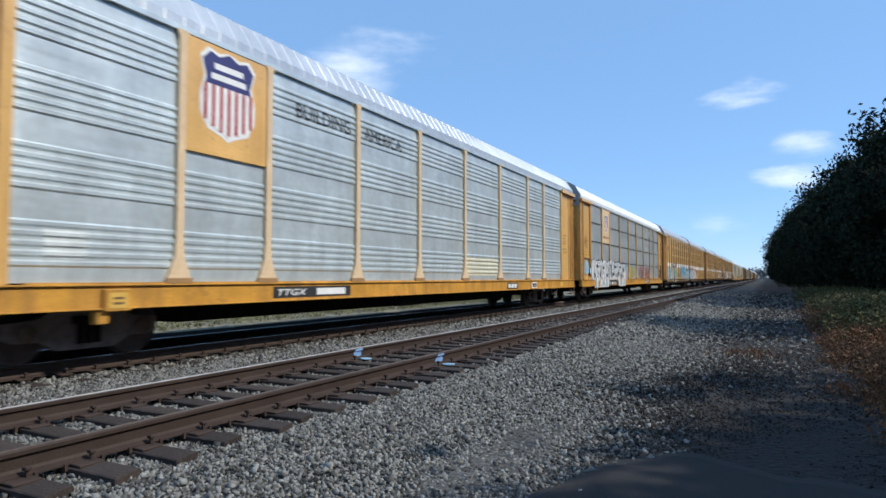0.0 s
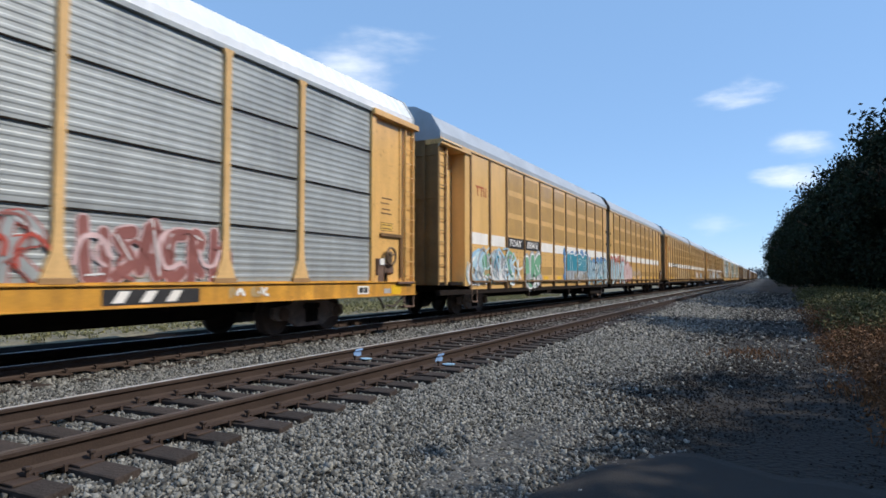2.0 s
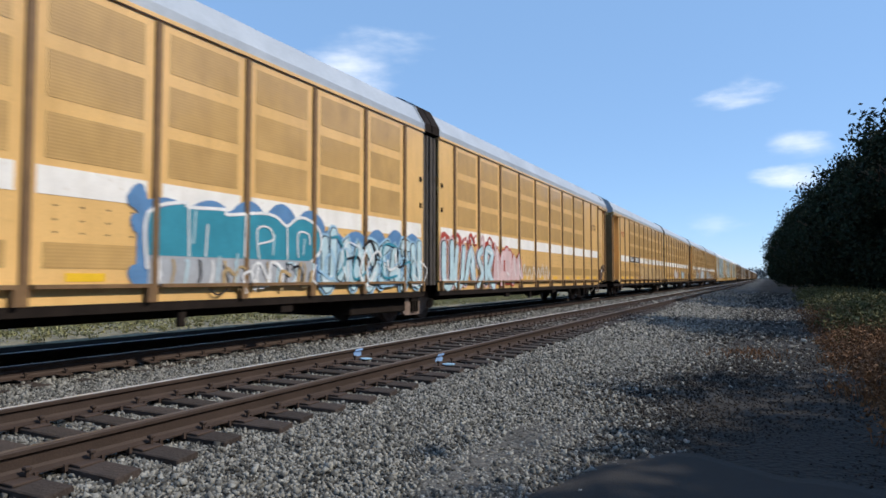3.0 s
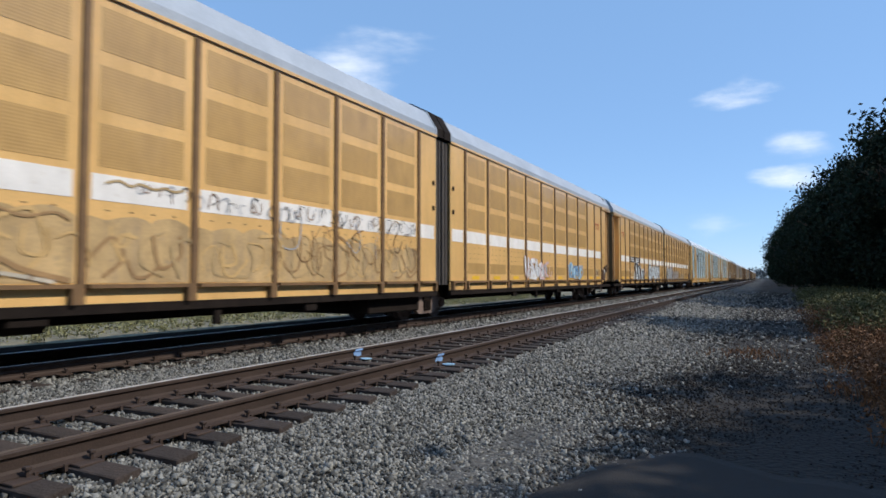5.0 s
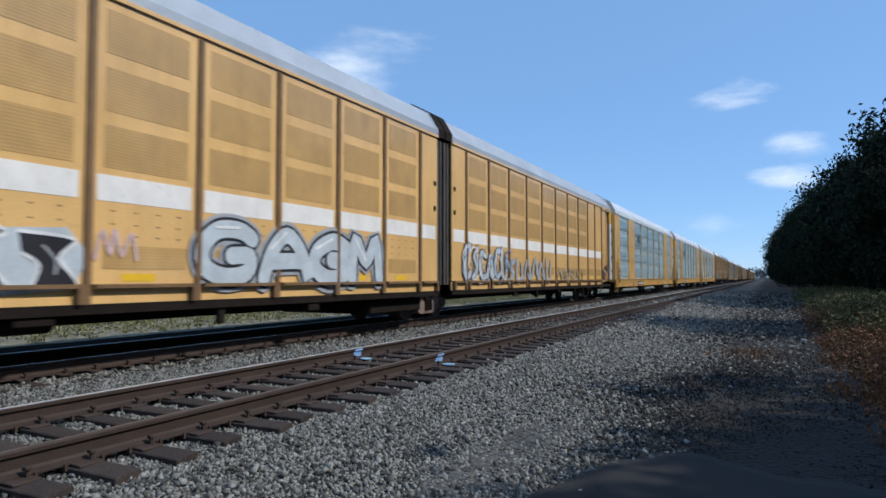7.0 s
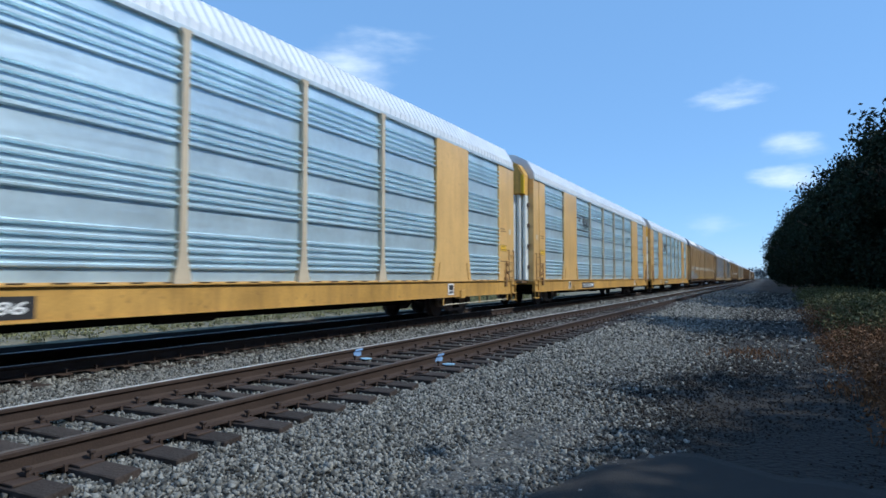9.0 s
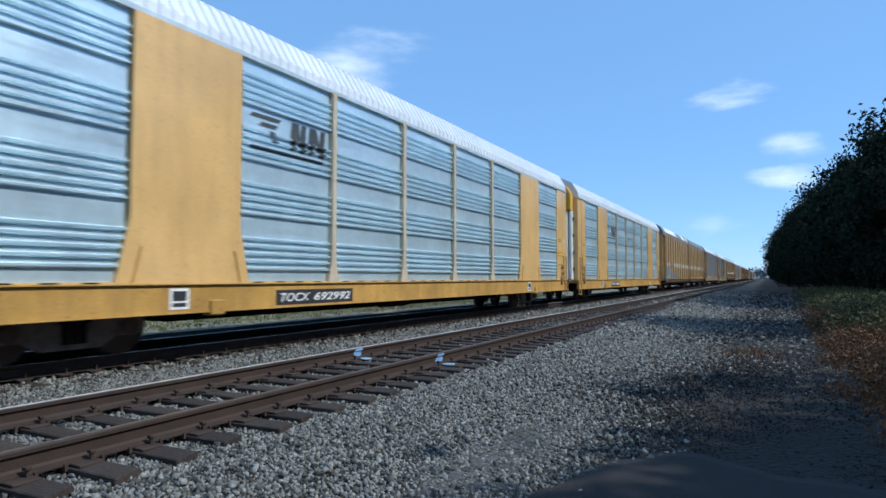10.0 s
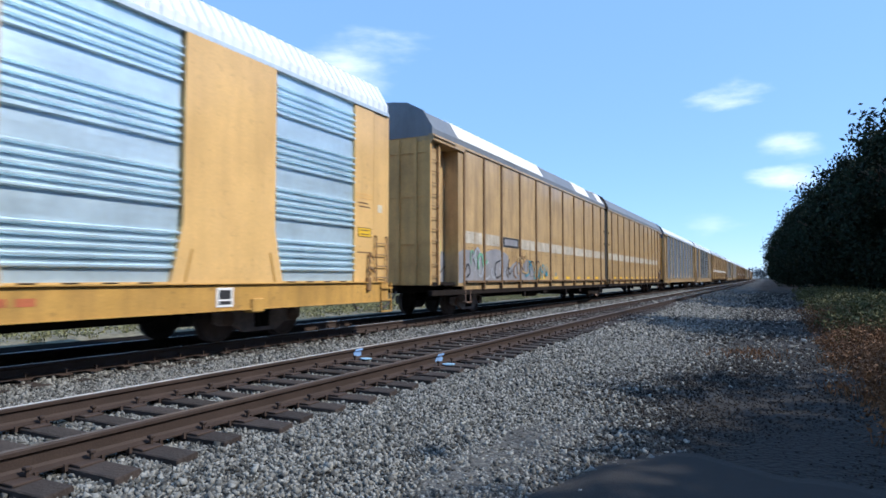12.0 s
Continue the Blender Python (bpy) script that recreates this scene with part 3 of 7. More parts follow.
def build_track(cx, name, label, head, sink, count, first, seed):
    """Two rails on timber ties with plates and spikes. sink: how deep the ties lie in the ballast."""
    tr = thing(name, label, "railway track", kind="structure")
    g = random.Random(seed)
    for sx in (-1, 1):
        bm = bmesh.new()
        prism(bm, [(cx + sx * HALF_GAUGE + u, TIE_TOP + 0.004 + w) for u, w in RAIL], "y", -40, 900)
        r = part("rail", bm, M["rail"], tr)
        part("rail_head", boxes((cx + sx * HALF_GAUGE - 0.026, cx + sx * HALF_GAUGE + 0.026, -40, 900, RAIL_TOP - 0.001, RAIL_TOP + 0.0025)), head[0 if sx < 0 else 1], r)
    bm = bmesh.new()
    box(bm, -1.31, 1.31, -0.112, 0.112, -0.16, 0.0, 0.012)
    for v in bm.verts:
        if abs(v.co.x) > 1.2:
            v.co.z += g.uniform(-0.012, 0.006)
            v.co.x += g.uniform(-0.02, 0.02)
    base = part("tie", bm, M["tie"], tr)
    bm = bmesh.new()
    box(bm, -0.19, 0.19, -0.095, 0.095, 0.0, 0.018, 0.004)
    for px, py in ((-0.095, -0.05), (0.095, 0.05)):
        box(bm, px - 0.010, px + 0.010, py - 0.010, py + 0.010, 0.01, 0.075)
        box(bm, px - 0.026, px + 0.026, py - 0.022, py + 0.022, 0.062, 0.088, 0.005)
    plate0 = None
    anchors = bmesh.new()
    for i in range(count):
        y = first + i * 0.497 + g.uniform(-0.03, 0.03)
        m = pose(cx + g.uniform(-0.05, 0.05), y, TIE_TOP - sink - g.uniform(0, 0.012), 0, 0, g.uniform(-1.3, 1.3))
        if i == 0:
            t = base
            t.matrix_basis = m
        else:
            t = again(base, m, tr)
        for sx in (-1, 1):
            px = cx + sx * HALF_GAUGE - m.translation.x
            if plate0 is None:
                plate0 = part("tie_plate", bm, M["plate"], t)
                plate0.matrix_basis = pose(px, 0, sink)
            else:
                again(plate0, pose(px, 0, sink), t)
            if sink < 0.03 and y < 40:
                for dy in (-0.14, 0.14):
                    q = cx + sx * HALF_GAUGE
                    box(anchors, q - 0.085, q + 0.085, y + dy - 0.012, y + dy + 0.012, TIE_TOP - 0.03, TIE_TOP + 0.02)
    if sink < 0.03:
        tagged(part("rail_anchors", anchors, M["plate"], tr), kind="stuff")
    else:
        anchors.free()
    # ties beyond
    far = bmesh.new()
    y = first - 0.497
    while y > -38:
        box(far, cx - 1.31, cx + 1.31, y - 0.112, y + 0.112, TIE_TOP - sink - 0.1, TIE_TOP - sink)
        y -= 0.497
    y = first + count * 0.497
    while y < 420:
        box(far, cx - 1.31, cx + 1.31, y - 0.112, y + 0.112, TIE_TOP - sink - 0.1, TIE_TOP - sink)
        y += 0.497
    tagged(part("far_ties", far, M["tie"], tr), "weathered timber ties running into the distance", kind="stuff")
    return tr


MARK_Y = 8.72


def build_paint_marks():
    """Blue survey paint sprayed over both rails, plate and tie at one spot."""
    for sx in (-1, 1):
        q = TRACK_NEAR + sx * HALF_GAUGE
        mk = thing("paint_mark", "light blue survey paint sprayed across a rusty rail", "paint mark", "paint marks on the rails")
        g = random.Random(8 + sx)
        bm = bmesh.new()
        ring = [(MARK_Y + 0.13 * math.cos(a) * g.uniform(0.8, 1.1), TIE_TOP + 0.085 + 0.065 * math.sin(a)) for a in [i * math.pi / 8 for i in range(16)]]
        prism(bm, ring, "x", q + 0.011, q + 0.0135)
        part("web_paint", bm, M["blue_mark"], mk)
        bm = bmesh.new()
        prism(bm, [(MARK_Y - 0.1, TIE_TOP + 0.140), (MARK_Y + 0.12, TIE_TOP + 0.140), (MARK_Y + 0.11, TIE_TOP + 0.175), (MARK_Y - 0.08, TIE_TOP + 0.172)], "x", q + 0.037, q + 0.040)
        part("head_paint", bm, M["blue_mark"], mk)
        bm = bmesh.new()
        ring = [(q + 0.16 + 0.11 * math.cos(a) * g.uniform(0.7, 1.1), MARK_Y + 0.02 + 0.10 * math.sin(a) * g.uniform(0.7, 1.1)) for a in [i * math.pi / 8 for i in range(16)]]
        prism(bm, ring, "z", TIE_TOP + 0.012, TIE_TOP + 0.024)
        part("tie_paint", bm, paint("spray_sky", (0, 0, 0)), mk)


build_ground()
build_shoulder()
build_shade_patch()
# only the left head gets the painted glint, the right one stays dull
near_track = build_track(TRACK_NEAR, "track_near", "rusty rails on weathered timber ties in grey ballast", (M["rail_glint"], M["rail_dull"]), 0.0, 230, 0.53, 3)
far_track = build_track(TRACK_FAR, "track_far", "rails on half-buried timber ties under the passing train", (M["rail_glint"], M["rail_glint"]), 0.03, 70, 2.0, 4)
build_paint_marks()
build_ballast()


# ---- rolling stock ----
HW = 1.55


def roof_profile(lift=0.0):
    half = [(1.56, 4.99), (1.56, 5.2 + 0.4 * lift), (1.27, 5.66 + lift), (0.78, 5.92 + lift), (0.3, 5.99 + lift), (0.0, 6.0 + lift)]
    return half + [(-x, z) for x, z in half[-2::-1]]


def roof_mesh(length, lift, pitch, rib, material, parent):
    """A curved sheet roof with transverse ribs."""
    prof = roof_profile(lift)
    bm = bmesh.new()
    ys = []
    y = 0.0
    while y < length - pitch:
        ys += [(y, 0), (y + pitch * 0.42, 0), (y + pitch * 0.5, 1), (y + pitch * 0.92, 1)]
        y += pitch
    ys.append((length, 0))
    rows = []
    for y, up in ys:
        rows.append([bm.verts.new((x * (1 + (rib if up else 0) * 0.5), y, z + (rib if up else 0) * min(1, (z - 4.99) * 4))) for x, z in prof])
    for a, b in zip(rows, rows[1:]):
        for i in range(len(prof) - 1):
            bm.faces.new((a[i], a[i + 1], b[i + 1], b[i]))
    bmesh.ops.recalc_face_normals(bm, faces=bm.faces)
    for f in bm.faces:
        if f.normal.z < 0 and f.calc_center_median().z > 5.6:
            bmesh.ops.reverse_faces(bm, faces=bm.faces)
            break
    return part("roof", bm, material, parent)


def roof_end(y0, y1, lift, material, parent):
    bm = bmesh.new()
    prof = [(x * 1.005, z + 0.03) for x, z in roof_profile(lift)]
    prism(bm, prof, "y", y0, y1)
    return part("roof_end", bm, material, parent)


def ribbed(name, y0, y1, z0, z1, levels, x, material, parent, depth=0.034):
    """A pressed side sheet: levels lists the ribs' lower edges and heights."""
    prof = [(0.0, z0)]
    for zb, h in levels:
        prof += [(0.0, zb), (depth, zb + h * 0.28), (depth, zb + h * 0.72), (0.0, zb + h)]
    prof.append((0.0, z1))
    bm = bmesh.new()
    a = [bm.verts.new((x + d, y0, z)) for d, z in prof]
    b = [bm.verts.new((x + d, y1, z)) for d, z in prof]
    for i in range(len(prof) - 1):
        bm.faces.new((a[i], b[i], b[i + 1], a[i + 1]))
    # folded edges give the sheet its thickness
    for ring, s in ((a, 0.03), (b, -0.03)):
        back = [bm.verts.new((x - 0.03, v.co.y, v.co.z)) for v in ring]
        for i in range(len(ring) - 1):
            bm.faces.new((ring[i], ring[i + 1], back[i + 1], back[i]) if s > 0 else (ring[i], back[i], back[i + 1], ring[i + 1]))
    return part(name, bm, material, parent)


def post(y, z0, z1, x, material, parent, w=0.075, flare=0.17, depth=0.085):
    out = [(y - flare, z0), (y + flare, z0), (y + flare * 0.9, z0 + 0.12), (y + w * 1.35, z0 + 0.42), (y + w, z0 + 0.75), (y + w, z1 - 0.12), (y + w * 1.7, z1),
           (y - w * 1.7, z1), (y - w, z1 - 0.12), (y - w, z0 + 0.75), (y - w * 1.35, z0 + 0.42), (y - flare * 0.9, z0 + 0.12)]
    bm = bmesh.new()
    prism(bm, out, "x", x - 0.02, x + depth)
    return part("post", bm, material, parent)


def ladder(y0, y1, z0, z1, x, material, parent, n=11, stile=True):
    bm = bmesh.new()
    for y in ((y0, y1) if stile else (y1,)):
        box(bm, x, x + 0.05, y - 0.022, y + 0.022, z0, z1, 0.006)
    lad = part("ladder", bm, material, parent)
    first = None
    for i in range(n):
        z = z0 + 0.2 + (z1 - z0 - 0.35) * i / (n - 1)
        if first is None:
            rb = bmesh.new()
            rod(rb, (x + 0.07, y0, 0), (x + 0.07, y1, 0), 0.013, 6)
            for y in (y0, y1):
                rod(rb, (x, y, 0), (x + 0.07, y, 0), 0.013, 6)
            first = part("rung", rb, material, lad)
            first.matrix_basis = pose(0, 0, z)
        else:
            again(first, pose(0, 0, z), lad)
    return lad


def truck_into(parent, y, proto):
    """A two-axle truck under the car at y; later ones share the first one's meshes."""
    if "truck" not in proto:
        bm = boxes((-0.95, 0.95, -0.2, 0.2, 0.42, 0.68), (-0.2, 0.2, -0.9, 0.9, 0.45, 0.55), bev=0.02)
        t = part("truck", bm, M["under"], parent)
        for sx in (-1, 1):
            bm = bmesh.new()
            out = [(-1.12, 0.36), (-0.98, 0.30), (-0.66, 0.30), (-0.42, 0.16), (0.42, 0.16), (0.66, 0.30), (0.98, 0.30), (1.12, 0.36), (1.12, 0.56), (0.7, 0.60), (0.4, 0.76),
                   (-0.4, 0.76), (-0.7, 0.60), (-1.12, 0.56)]
            prism(bm, out, "x", sx * 0.96 - 0.05, sx * 0.96 + 0.05)
            part("side_frame", bm, M["side_frame"], t)
            for dy in (-0.13, 0.0, 0.13):
                part("spring", rod(bmesh.new(), (sx * 1.03, dy, 0.24), (sx * 1.03, dy, 0.52), 0.05, 8), M["under"], t)
            part("spring_cap", boxes((sx * 1.0 - 0.06, sx * 1.0 + 0.06, -0.24, 0.24, 0.52, 0.62), bev=0.01), M["under"], t)
            for dy in (-0.86, 0.86):
                bm = bmesh.new()
                lathe(bm, [(0.13, -0.09), (0.13, -0.05), (0.34, -0.045), (0.38, -0.06), (0.42, -0.06), (0.42, 0.05), (0.445, 0.06), (0.445, 0.085), (0.36, 0.085), (0.32, 0.02), (0.13, 0.03)],
                      (sx * 0.75, dy, 0.424), "x", 24)
                if sx > 0:
                    bmesh.ops.scale(bm, vec=(-1, 1, 1), verts=bm.verts, space=Matrix.Translation((-0.75, 0, 0)))
                    bmesh.ops.recalc_face_normals(bm, faces=bm.faces)
                part("wheel", bm, M["wheel"], t)
                bm = bmesh.new()
                lathe(bm, [(0.10, 0.0), (0.13, 0.03), (0.13, 0.09), (0.06, 0.11)], (sx * 0.98, dy, 0.43), "x", 12)
                part("bearing", bm, M["truck"], t)
        t.matrix_basis = pose(0, y, 0)
        proto["truck"] = t
        return t
    src = proto["truck"]
    t = again(src, pose(0, y, 0), parent)
    for c in src.children:
        again(c, c.matrix_basis, t)
    return t


TRUCKS = {}


def coupler(parent, y, d):
    bm = boxes((-0.12, 0.12, min(y, y + d * 0.72), max(y, y + d * 0.72), 0.72, 0.95), bev=0.02)
    out = [(-0.2, y + d * 0.55), (0.2, y + d * 0.55), (0.24, y + d * 0.8), (0.1, y + d * 0.93), (-0.14, y + d * 0.9), (-0.22, y + d * 0.75)]
    prism(bm, out, "z", 0.68, 0.98)
    hose = bmesh.new()
    pts = [(0.42, y - d * 0.05, 0.78), (0.44, y + d * 0.22, 0.55), (0.36, y + d * 0.48, 0.36), (0.28, y + d * 0.68, 0.40)]
    for p, q in zip(pts, pts[1:]):
        rod(hose, p, q, 0.03, 6)
    part("air_hose", hose, M["bellows"], parent)
    return part("coupler", bm, M["truck"], parent)


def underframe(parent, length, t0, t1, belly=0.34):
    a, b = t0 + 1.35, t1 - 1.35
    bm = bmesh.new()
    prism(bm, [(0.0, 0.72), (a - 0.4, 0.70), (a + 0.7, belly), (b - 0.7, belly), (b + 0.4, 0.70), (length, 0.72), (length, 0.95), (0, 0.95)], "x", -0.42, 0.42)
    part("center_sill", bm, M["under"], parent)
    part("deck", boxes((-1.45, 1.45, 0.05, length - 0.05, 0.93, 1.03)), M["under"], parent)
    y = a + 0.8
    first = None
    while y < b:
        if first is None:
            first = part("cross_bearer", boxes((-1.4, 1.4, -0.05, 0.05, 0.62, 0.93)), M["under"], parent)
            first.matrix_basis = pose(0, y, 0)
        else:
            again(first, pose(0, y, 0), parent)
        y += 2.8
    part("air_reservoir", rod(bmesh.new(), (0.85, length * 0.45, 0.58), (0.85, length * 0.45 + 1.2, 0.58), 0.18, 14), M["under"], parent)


def wedge_ribs(z0, z1, groups, per, h, pitch):
    """Ribs in groups with flat bands between them."""
    out = []
    span = (z1 - z0) / groups
    for k in range(groups):
        base = z0 + k * span + 0.16
        out += [(base + i * pitch, h) for i in range(per)]
    return out


def far_side(parent, length, material, y0=0.0, y1=None):
    ribs = wedge_ribs(1.08, 4.95, 4, 4, 0.09, 0.135)
    bm = bmesh.new()
    prof = [(0.0, 1.05)]
    for zb, h in ribs:
        prof += [(0, zb), (0.034, zb + h * 0.3), (0.034, zb + h * 0.7), (0, zb + h)]
    prof.append((0.0, 5.0))
    a = [bm.verts.new((-HW - d, y0 + 0.05, z)) for d, z in prof]
    b = [bm.verts.new((-HW - d, (y1 or length) - 0.05, z)) for d, z in prof]
    for i in range(len(prof) - 1):
        bm.faces.new((a[i], a[i + 1], b[i + 1], b[i]))
    ob = part("far_wall", bm, material, parent)
    bm = boxes((-HW - 0.05, -HW + 0.07, 0, length, 0.72, 1.06), bev=0.008)
    part("side_sill", bm, M["sill_yellow"], parent)
    return ob


def end_wall(parent, y, d, material, seams=True, z1=5.02):
    """The closed end doors, with their folds and hinges."""
    doors = part("end_door", boxes((-HW + 0.04, HW - 0.04, min(y, y + d * 0.06), max(y, y + d * 0.06), 0.95, z1)), material, parent)
    pieces("door_fold", [(x - 0.05, x + 0.05, min(y, y - d * 0.05), max(y, y - d * 0.05), 1.0, z1 - 0.06) for x in (-1.05, -0.5, 0.0, 0.5, 1.05)], material, doors, 0.01)
    pieces("door_bar", [(-HW + 0.1, HW - 0.1, min(y, y - d * 0.035), max(y, y - d * 0.035), z - 0.03, z + 0.03) for z in (2.1, 3.4, 4.6)], material, doors)
    return doors


def notice(car, y0, y1, z0, z1, x, material, lines=2):
    """A painted notice with a dark border and rows of small print, shown as bars."""
    plate = part("notice_plate", boxes((x, x + 0.006, y0, y1, z0, z1)), material, car)
    t = 0.014
    part("border", boxes((x + 0.004, x + 0.009, y0, y1, z0, z0 + t), (x + 0.004, x + 0.009, y0, y1, z1 - t, z1), (x + 0.004, x + 0.009, y0, y0 + t, z0 + t, z1 - t), (x + 0.004, x + 0.009, y1 - t, y1, z0 + t, z1 - t)), M["post_dark"], plate)
    for i in range(lines):
        z = z0 + (z1 - z0) * (i + 0.7) / (lines + 0.4)
        part("writing_bar", boxes((x + 0.005, x + 0.009, y0 + 0.07, y1 - 0.09, z - 0.012, z + 0.012)), M["post_dark"], plate)
    return plate


def small_print(car, y0, y1, zs, x):
    pieces("writing_bar", [(x, x + 0.004, y0 + 0.05 * (i % 2), y1 - 0.07 * (i % 3), z, z + 0.03) for i, z in enumerate(zs)], M["post_dark"], car)


def hand_brake(car, y0, y1, x):
    """Brake box, wheel and chain sheave low on a car end."""
    hb = part("hand_brake", boxes((x, x + 0.08, y0, y0 + 0.26, 1.05, 1.6), (x, x + 0.06, y0 + 0.3, y1 - 0.1, 1.25, 1.5), bev=0.02), M["truck"], car, "rusty brake housing with a hand wheel")
    bm = bmesh.new()
    ym = (y0 + y1) / 2 + 0.08
    rim = [(x + 0.13, ym + 0.2 * math.cos(k * math.pi / 7), 1.66 + 0.2 * math.sin(k * math.pi / 7)) for k in range(15)]
    for p, q in zip(rim, rim[1:]):
        rod(bm, p, q, 0.026, 6)
    box(bm, x + 0.02, x + 0.13, ym - 0.07, ym + 0.07, 1.5, 1.78, 0.02)
    for k in range(3):
        a = k * 2.094 + 0.4
        rod(bm, (x + 0.13, ym, 1.66), (x + 0.13, ym + 0.19 * math.cos(a), 1.66 + 0.19 * math.sin(a)), 0.022, 6)
    part("brake_wheel", bm, M["brake_brown"], hb)
    part("brake_tag", boxes((x + 0.10, x + 0.106, y0 + 0.05, y0 + 0.24, 1.45, 1.6)), M["stripe"], hb)
    part("brake_chain", boxes((x + 0.02, x + 0.06, y0 + 0.38, y0 + 0.44, 0.8, 1.3)), M["under"], hb)
    return hb


# --- weathered two-panel rack on a flat car, with corner ladders ---
RACK_POSTS = (4.45, 6.38, 9.2, 12.0, 14.8, 17.6, 20.4, 22.32)
RACK_LEN = 26.75


def rack_car(panel_mat, ribs, post_mat, side_mat, roof_mat, sill_mat, label, rib_depth, seams=False):
    car = thing("autorack_car", label, "rail car", "cars of the train")
    Ln = RACK_LEN
    sill = part("side_sill", boxes((HW - 0.07, HW + 0.06, 0.0, Ln, 0.74, 1.045), bev=0.006), sill_mat, car)
    pieces("sill_flange", [(HW - 0.07, HW + 0.10, 0.0, Ln, 1.04, 1.062), (HW - 0.07, HW + 0.10, 0.0, Ln, 0.722, 0.745)], sill_mat, sill, 0.004)
    part("top_chord", boxes((HW - 0.1, HW + 0.045, 0.0, Ln, 4.96, 5.05), bev=0.006), panel_mat, car)
    edges = (1.96,) + RACK_POSTS + (25.0,)
    for a, b in zip(edges, edges[1:]):
        ribbed("side_panel", a + 0.05, b - 0.05, 1.085, 4.955, ribs, HW - 0.02, panel_mat, car, rib_depth)
        if seams:
            for z in (2.05, 3.05, 4.03):
                part("seam", boxes((HW - 0.01, HW + 0.018, a + 0.1, b - 0.1, z - 0.012, z + 0.012)), M["under"], car)
        part("base_rail", boxes((HW - 0.03, HW + 0.05, a + 0.22, b - 0.22, 1.062, 1.088)), sill_mat, car)
    p0 = post(RACK_POSTS[0], 1.05, 4.98, HW, post_mat, car, 0.066, 0.23, 0.055)
    for y in RACK_POSTS[1:]:
        again(p0, pose(0, y - RACK_POSTS[0], 0), car)
    f0 = part("post_foot", boxes((HW + 0.02, HW + 0.064, -0.25, 0.25, 1.062, 1.15), bev=0.008), M["foot_grey"], car)
    f0.matrix_basis = pose(0, RACK_POSTS[0], 0)
    for y in RACK_POSTS[1:]:
        again(f0, pose(0, y, 0), car)
    # end bays: a set-back sheet, a corner pillar and a ladder
    for flip in (0, 1):
        def Y(s):
            return Ln - s if flip else s
        def span(s0, s1):
            return (min(Y(s0), Y(s1)), max(Y(s0), Y(s1)))
        part("end_bay", boxes((HW - 0.09, HW - 0.03, *span(0.02, 1.98), 1.06, 4.96)), side_mat, car)
        pieces("bay_pillar", [(HW - 0.05, HW + 0.05, *span(1.84, 2.0), 1.06, 4.96), (HW - 0.05, HW + 0.0, *span(0.60, 0.68), 1.06, 4.9)], side_mat, car, 0.006)
        part("bay_slit", boxes((HW - 0.035, HW - 0.024, *span(0.51, 0.60), 1.08, 4.9)), M["post_dark"], car)
        part("corner_pillar", boxes((HW - 0.16, HW + 0.02, *span(-0.02, 0.12), 1.06, 4.98), bev=0.01), side_mat, car)
        part("bay_header", boxes((HW - 0.06, HW + 0.13, *span(-0.06, 2.0), 4.90, 5.04), bev=0.01), side_mat, car)
        ladder(*span(0.08, 0.47), 1.0, 4.85, HW + 0.0, side_mat, car)
        notice(car, *span(0.98, 1.5), 2.26, 2.46, HW - 0.03, M["label_yellow"] if not flip else M["label_faded"])
        small_print(car, *span(1.02, 1.5), (2.66, 2.76, 2.9, 3.02), HW - 0.03)
        if flip and not seams:
            part("sill_patch", boxes((HW + 0.06, HW + 0.064, Y(2.3), Y(1.9), 0.80, 0.97)), M["label_faded"], car)
        if flip and seams:
            hand_brake(car, Y(1.73), Y(0.9), HW - 0.03)
            part("brake_bracket", prism(bmesh.new(), [(Y(1.56), 2.2), (Y(0.62), 2.2), (Y(0.62), 1.15), (Y(0.68), 1.15), (Y(0.68), 2.13), (Y(1.56), 2.13)], "x", HW - 0.03, HW + 0.03), M["post_dark"], car)
            part("stencil_patch", boxes((HW + 0.06, HW + 0.064, Y(1.49), Y(1.19), 0.79, 0.9)), M["spray_grey_sill"], car)
            part("sill_patch", boxes((HW + 0.06, HW + 0.064, Y(1.15), Y(0.72), 0.76, 0.98)), M["label_yellow"], car)
            part("placard_board", boxes((HW + 0.06, HW + 0.064, Y(2.55), Y(2.13), 0.79, 0.97)), M["white"], car)
            pieces("placard_slot", [(HW + 0.064, HW + 0.068, Y(2.5), Y(2.36), 0.82, 0.94), (HW + 0.064, HW + 0.068, Y(2.32), Y(2.18), 0.82, 0.94)], M["black"], car)
            part("footboard", boxes((HW - 0.02, HW + 0.14, Y(0.95), Y(0.2), 1.0, 1.06), bev=0.012), M["truck"], car)
        part("gusset", prism(bmesh.new(), [(Y(1.45), 1.05), (Y(1.83), 1.05), (Y(1.80), 1.2), (Y(1.58), 1.22)], "x", HW - 0.03, HW + 0.04), side_mat, car)
        part("sill_step", boxes((HW - 0.1, HW + 0.1, *span(0.1, 0.6), 0.42, 0.46), (HW + 0.05, HW + 0.08, *span(0.1, 0.14), 0.42, 0.75), (HW + 0.05, HW + 0.08, *span(0.56, 0.6), 0.42, 0.75), bev=0.004), M["truck"], car)
        end_wall(car, Y(0.06), -1 if flip else 1, M["end_brown"])
        part("end_visor", boxes((-HW + 0.06, HW - 0.06, *span(-0.05, 0.03), 4.66, 5.05), bev=0.01), M["galv_dull"], car)
        part("end_vent", boxes((-0.8, HW - 0.2, *span(-0.06, -0.04), 4.86, 4.93)), M["under"], car)
        roof_end(*span(0.0, 0.1), 0.0, M["galv_dull"], car)
        coupler(car, Y(0), 1 if flip else -1)
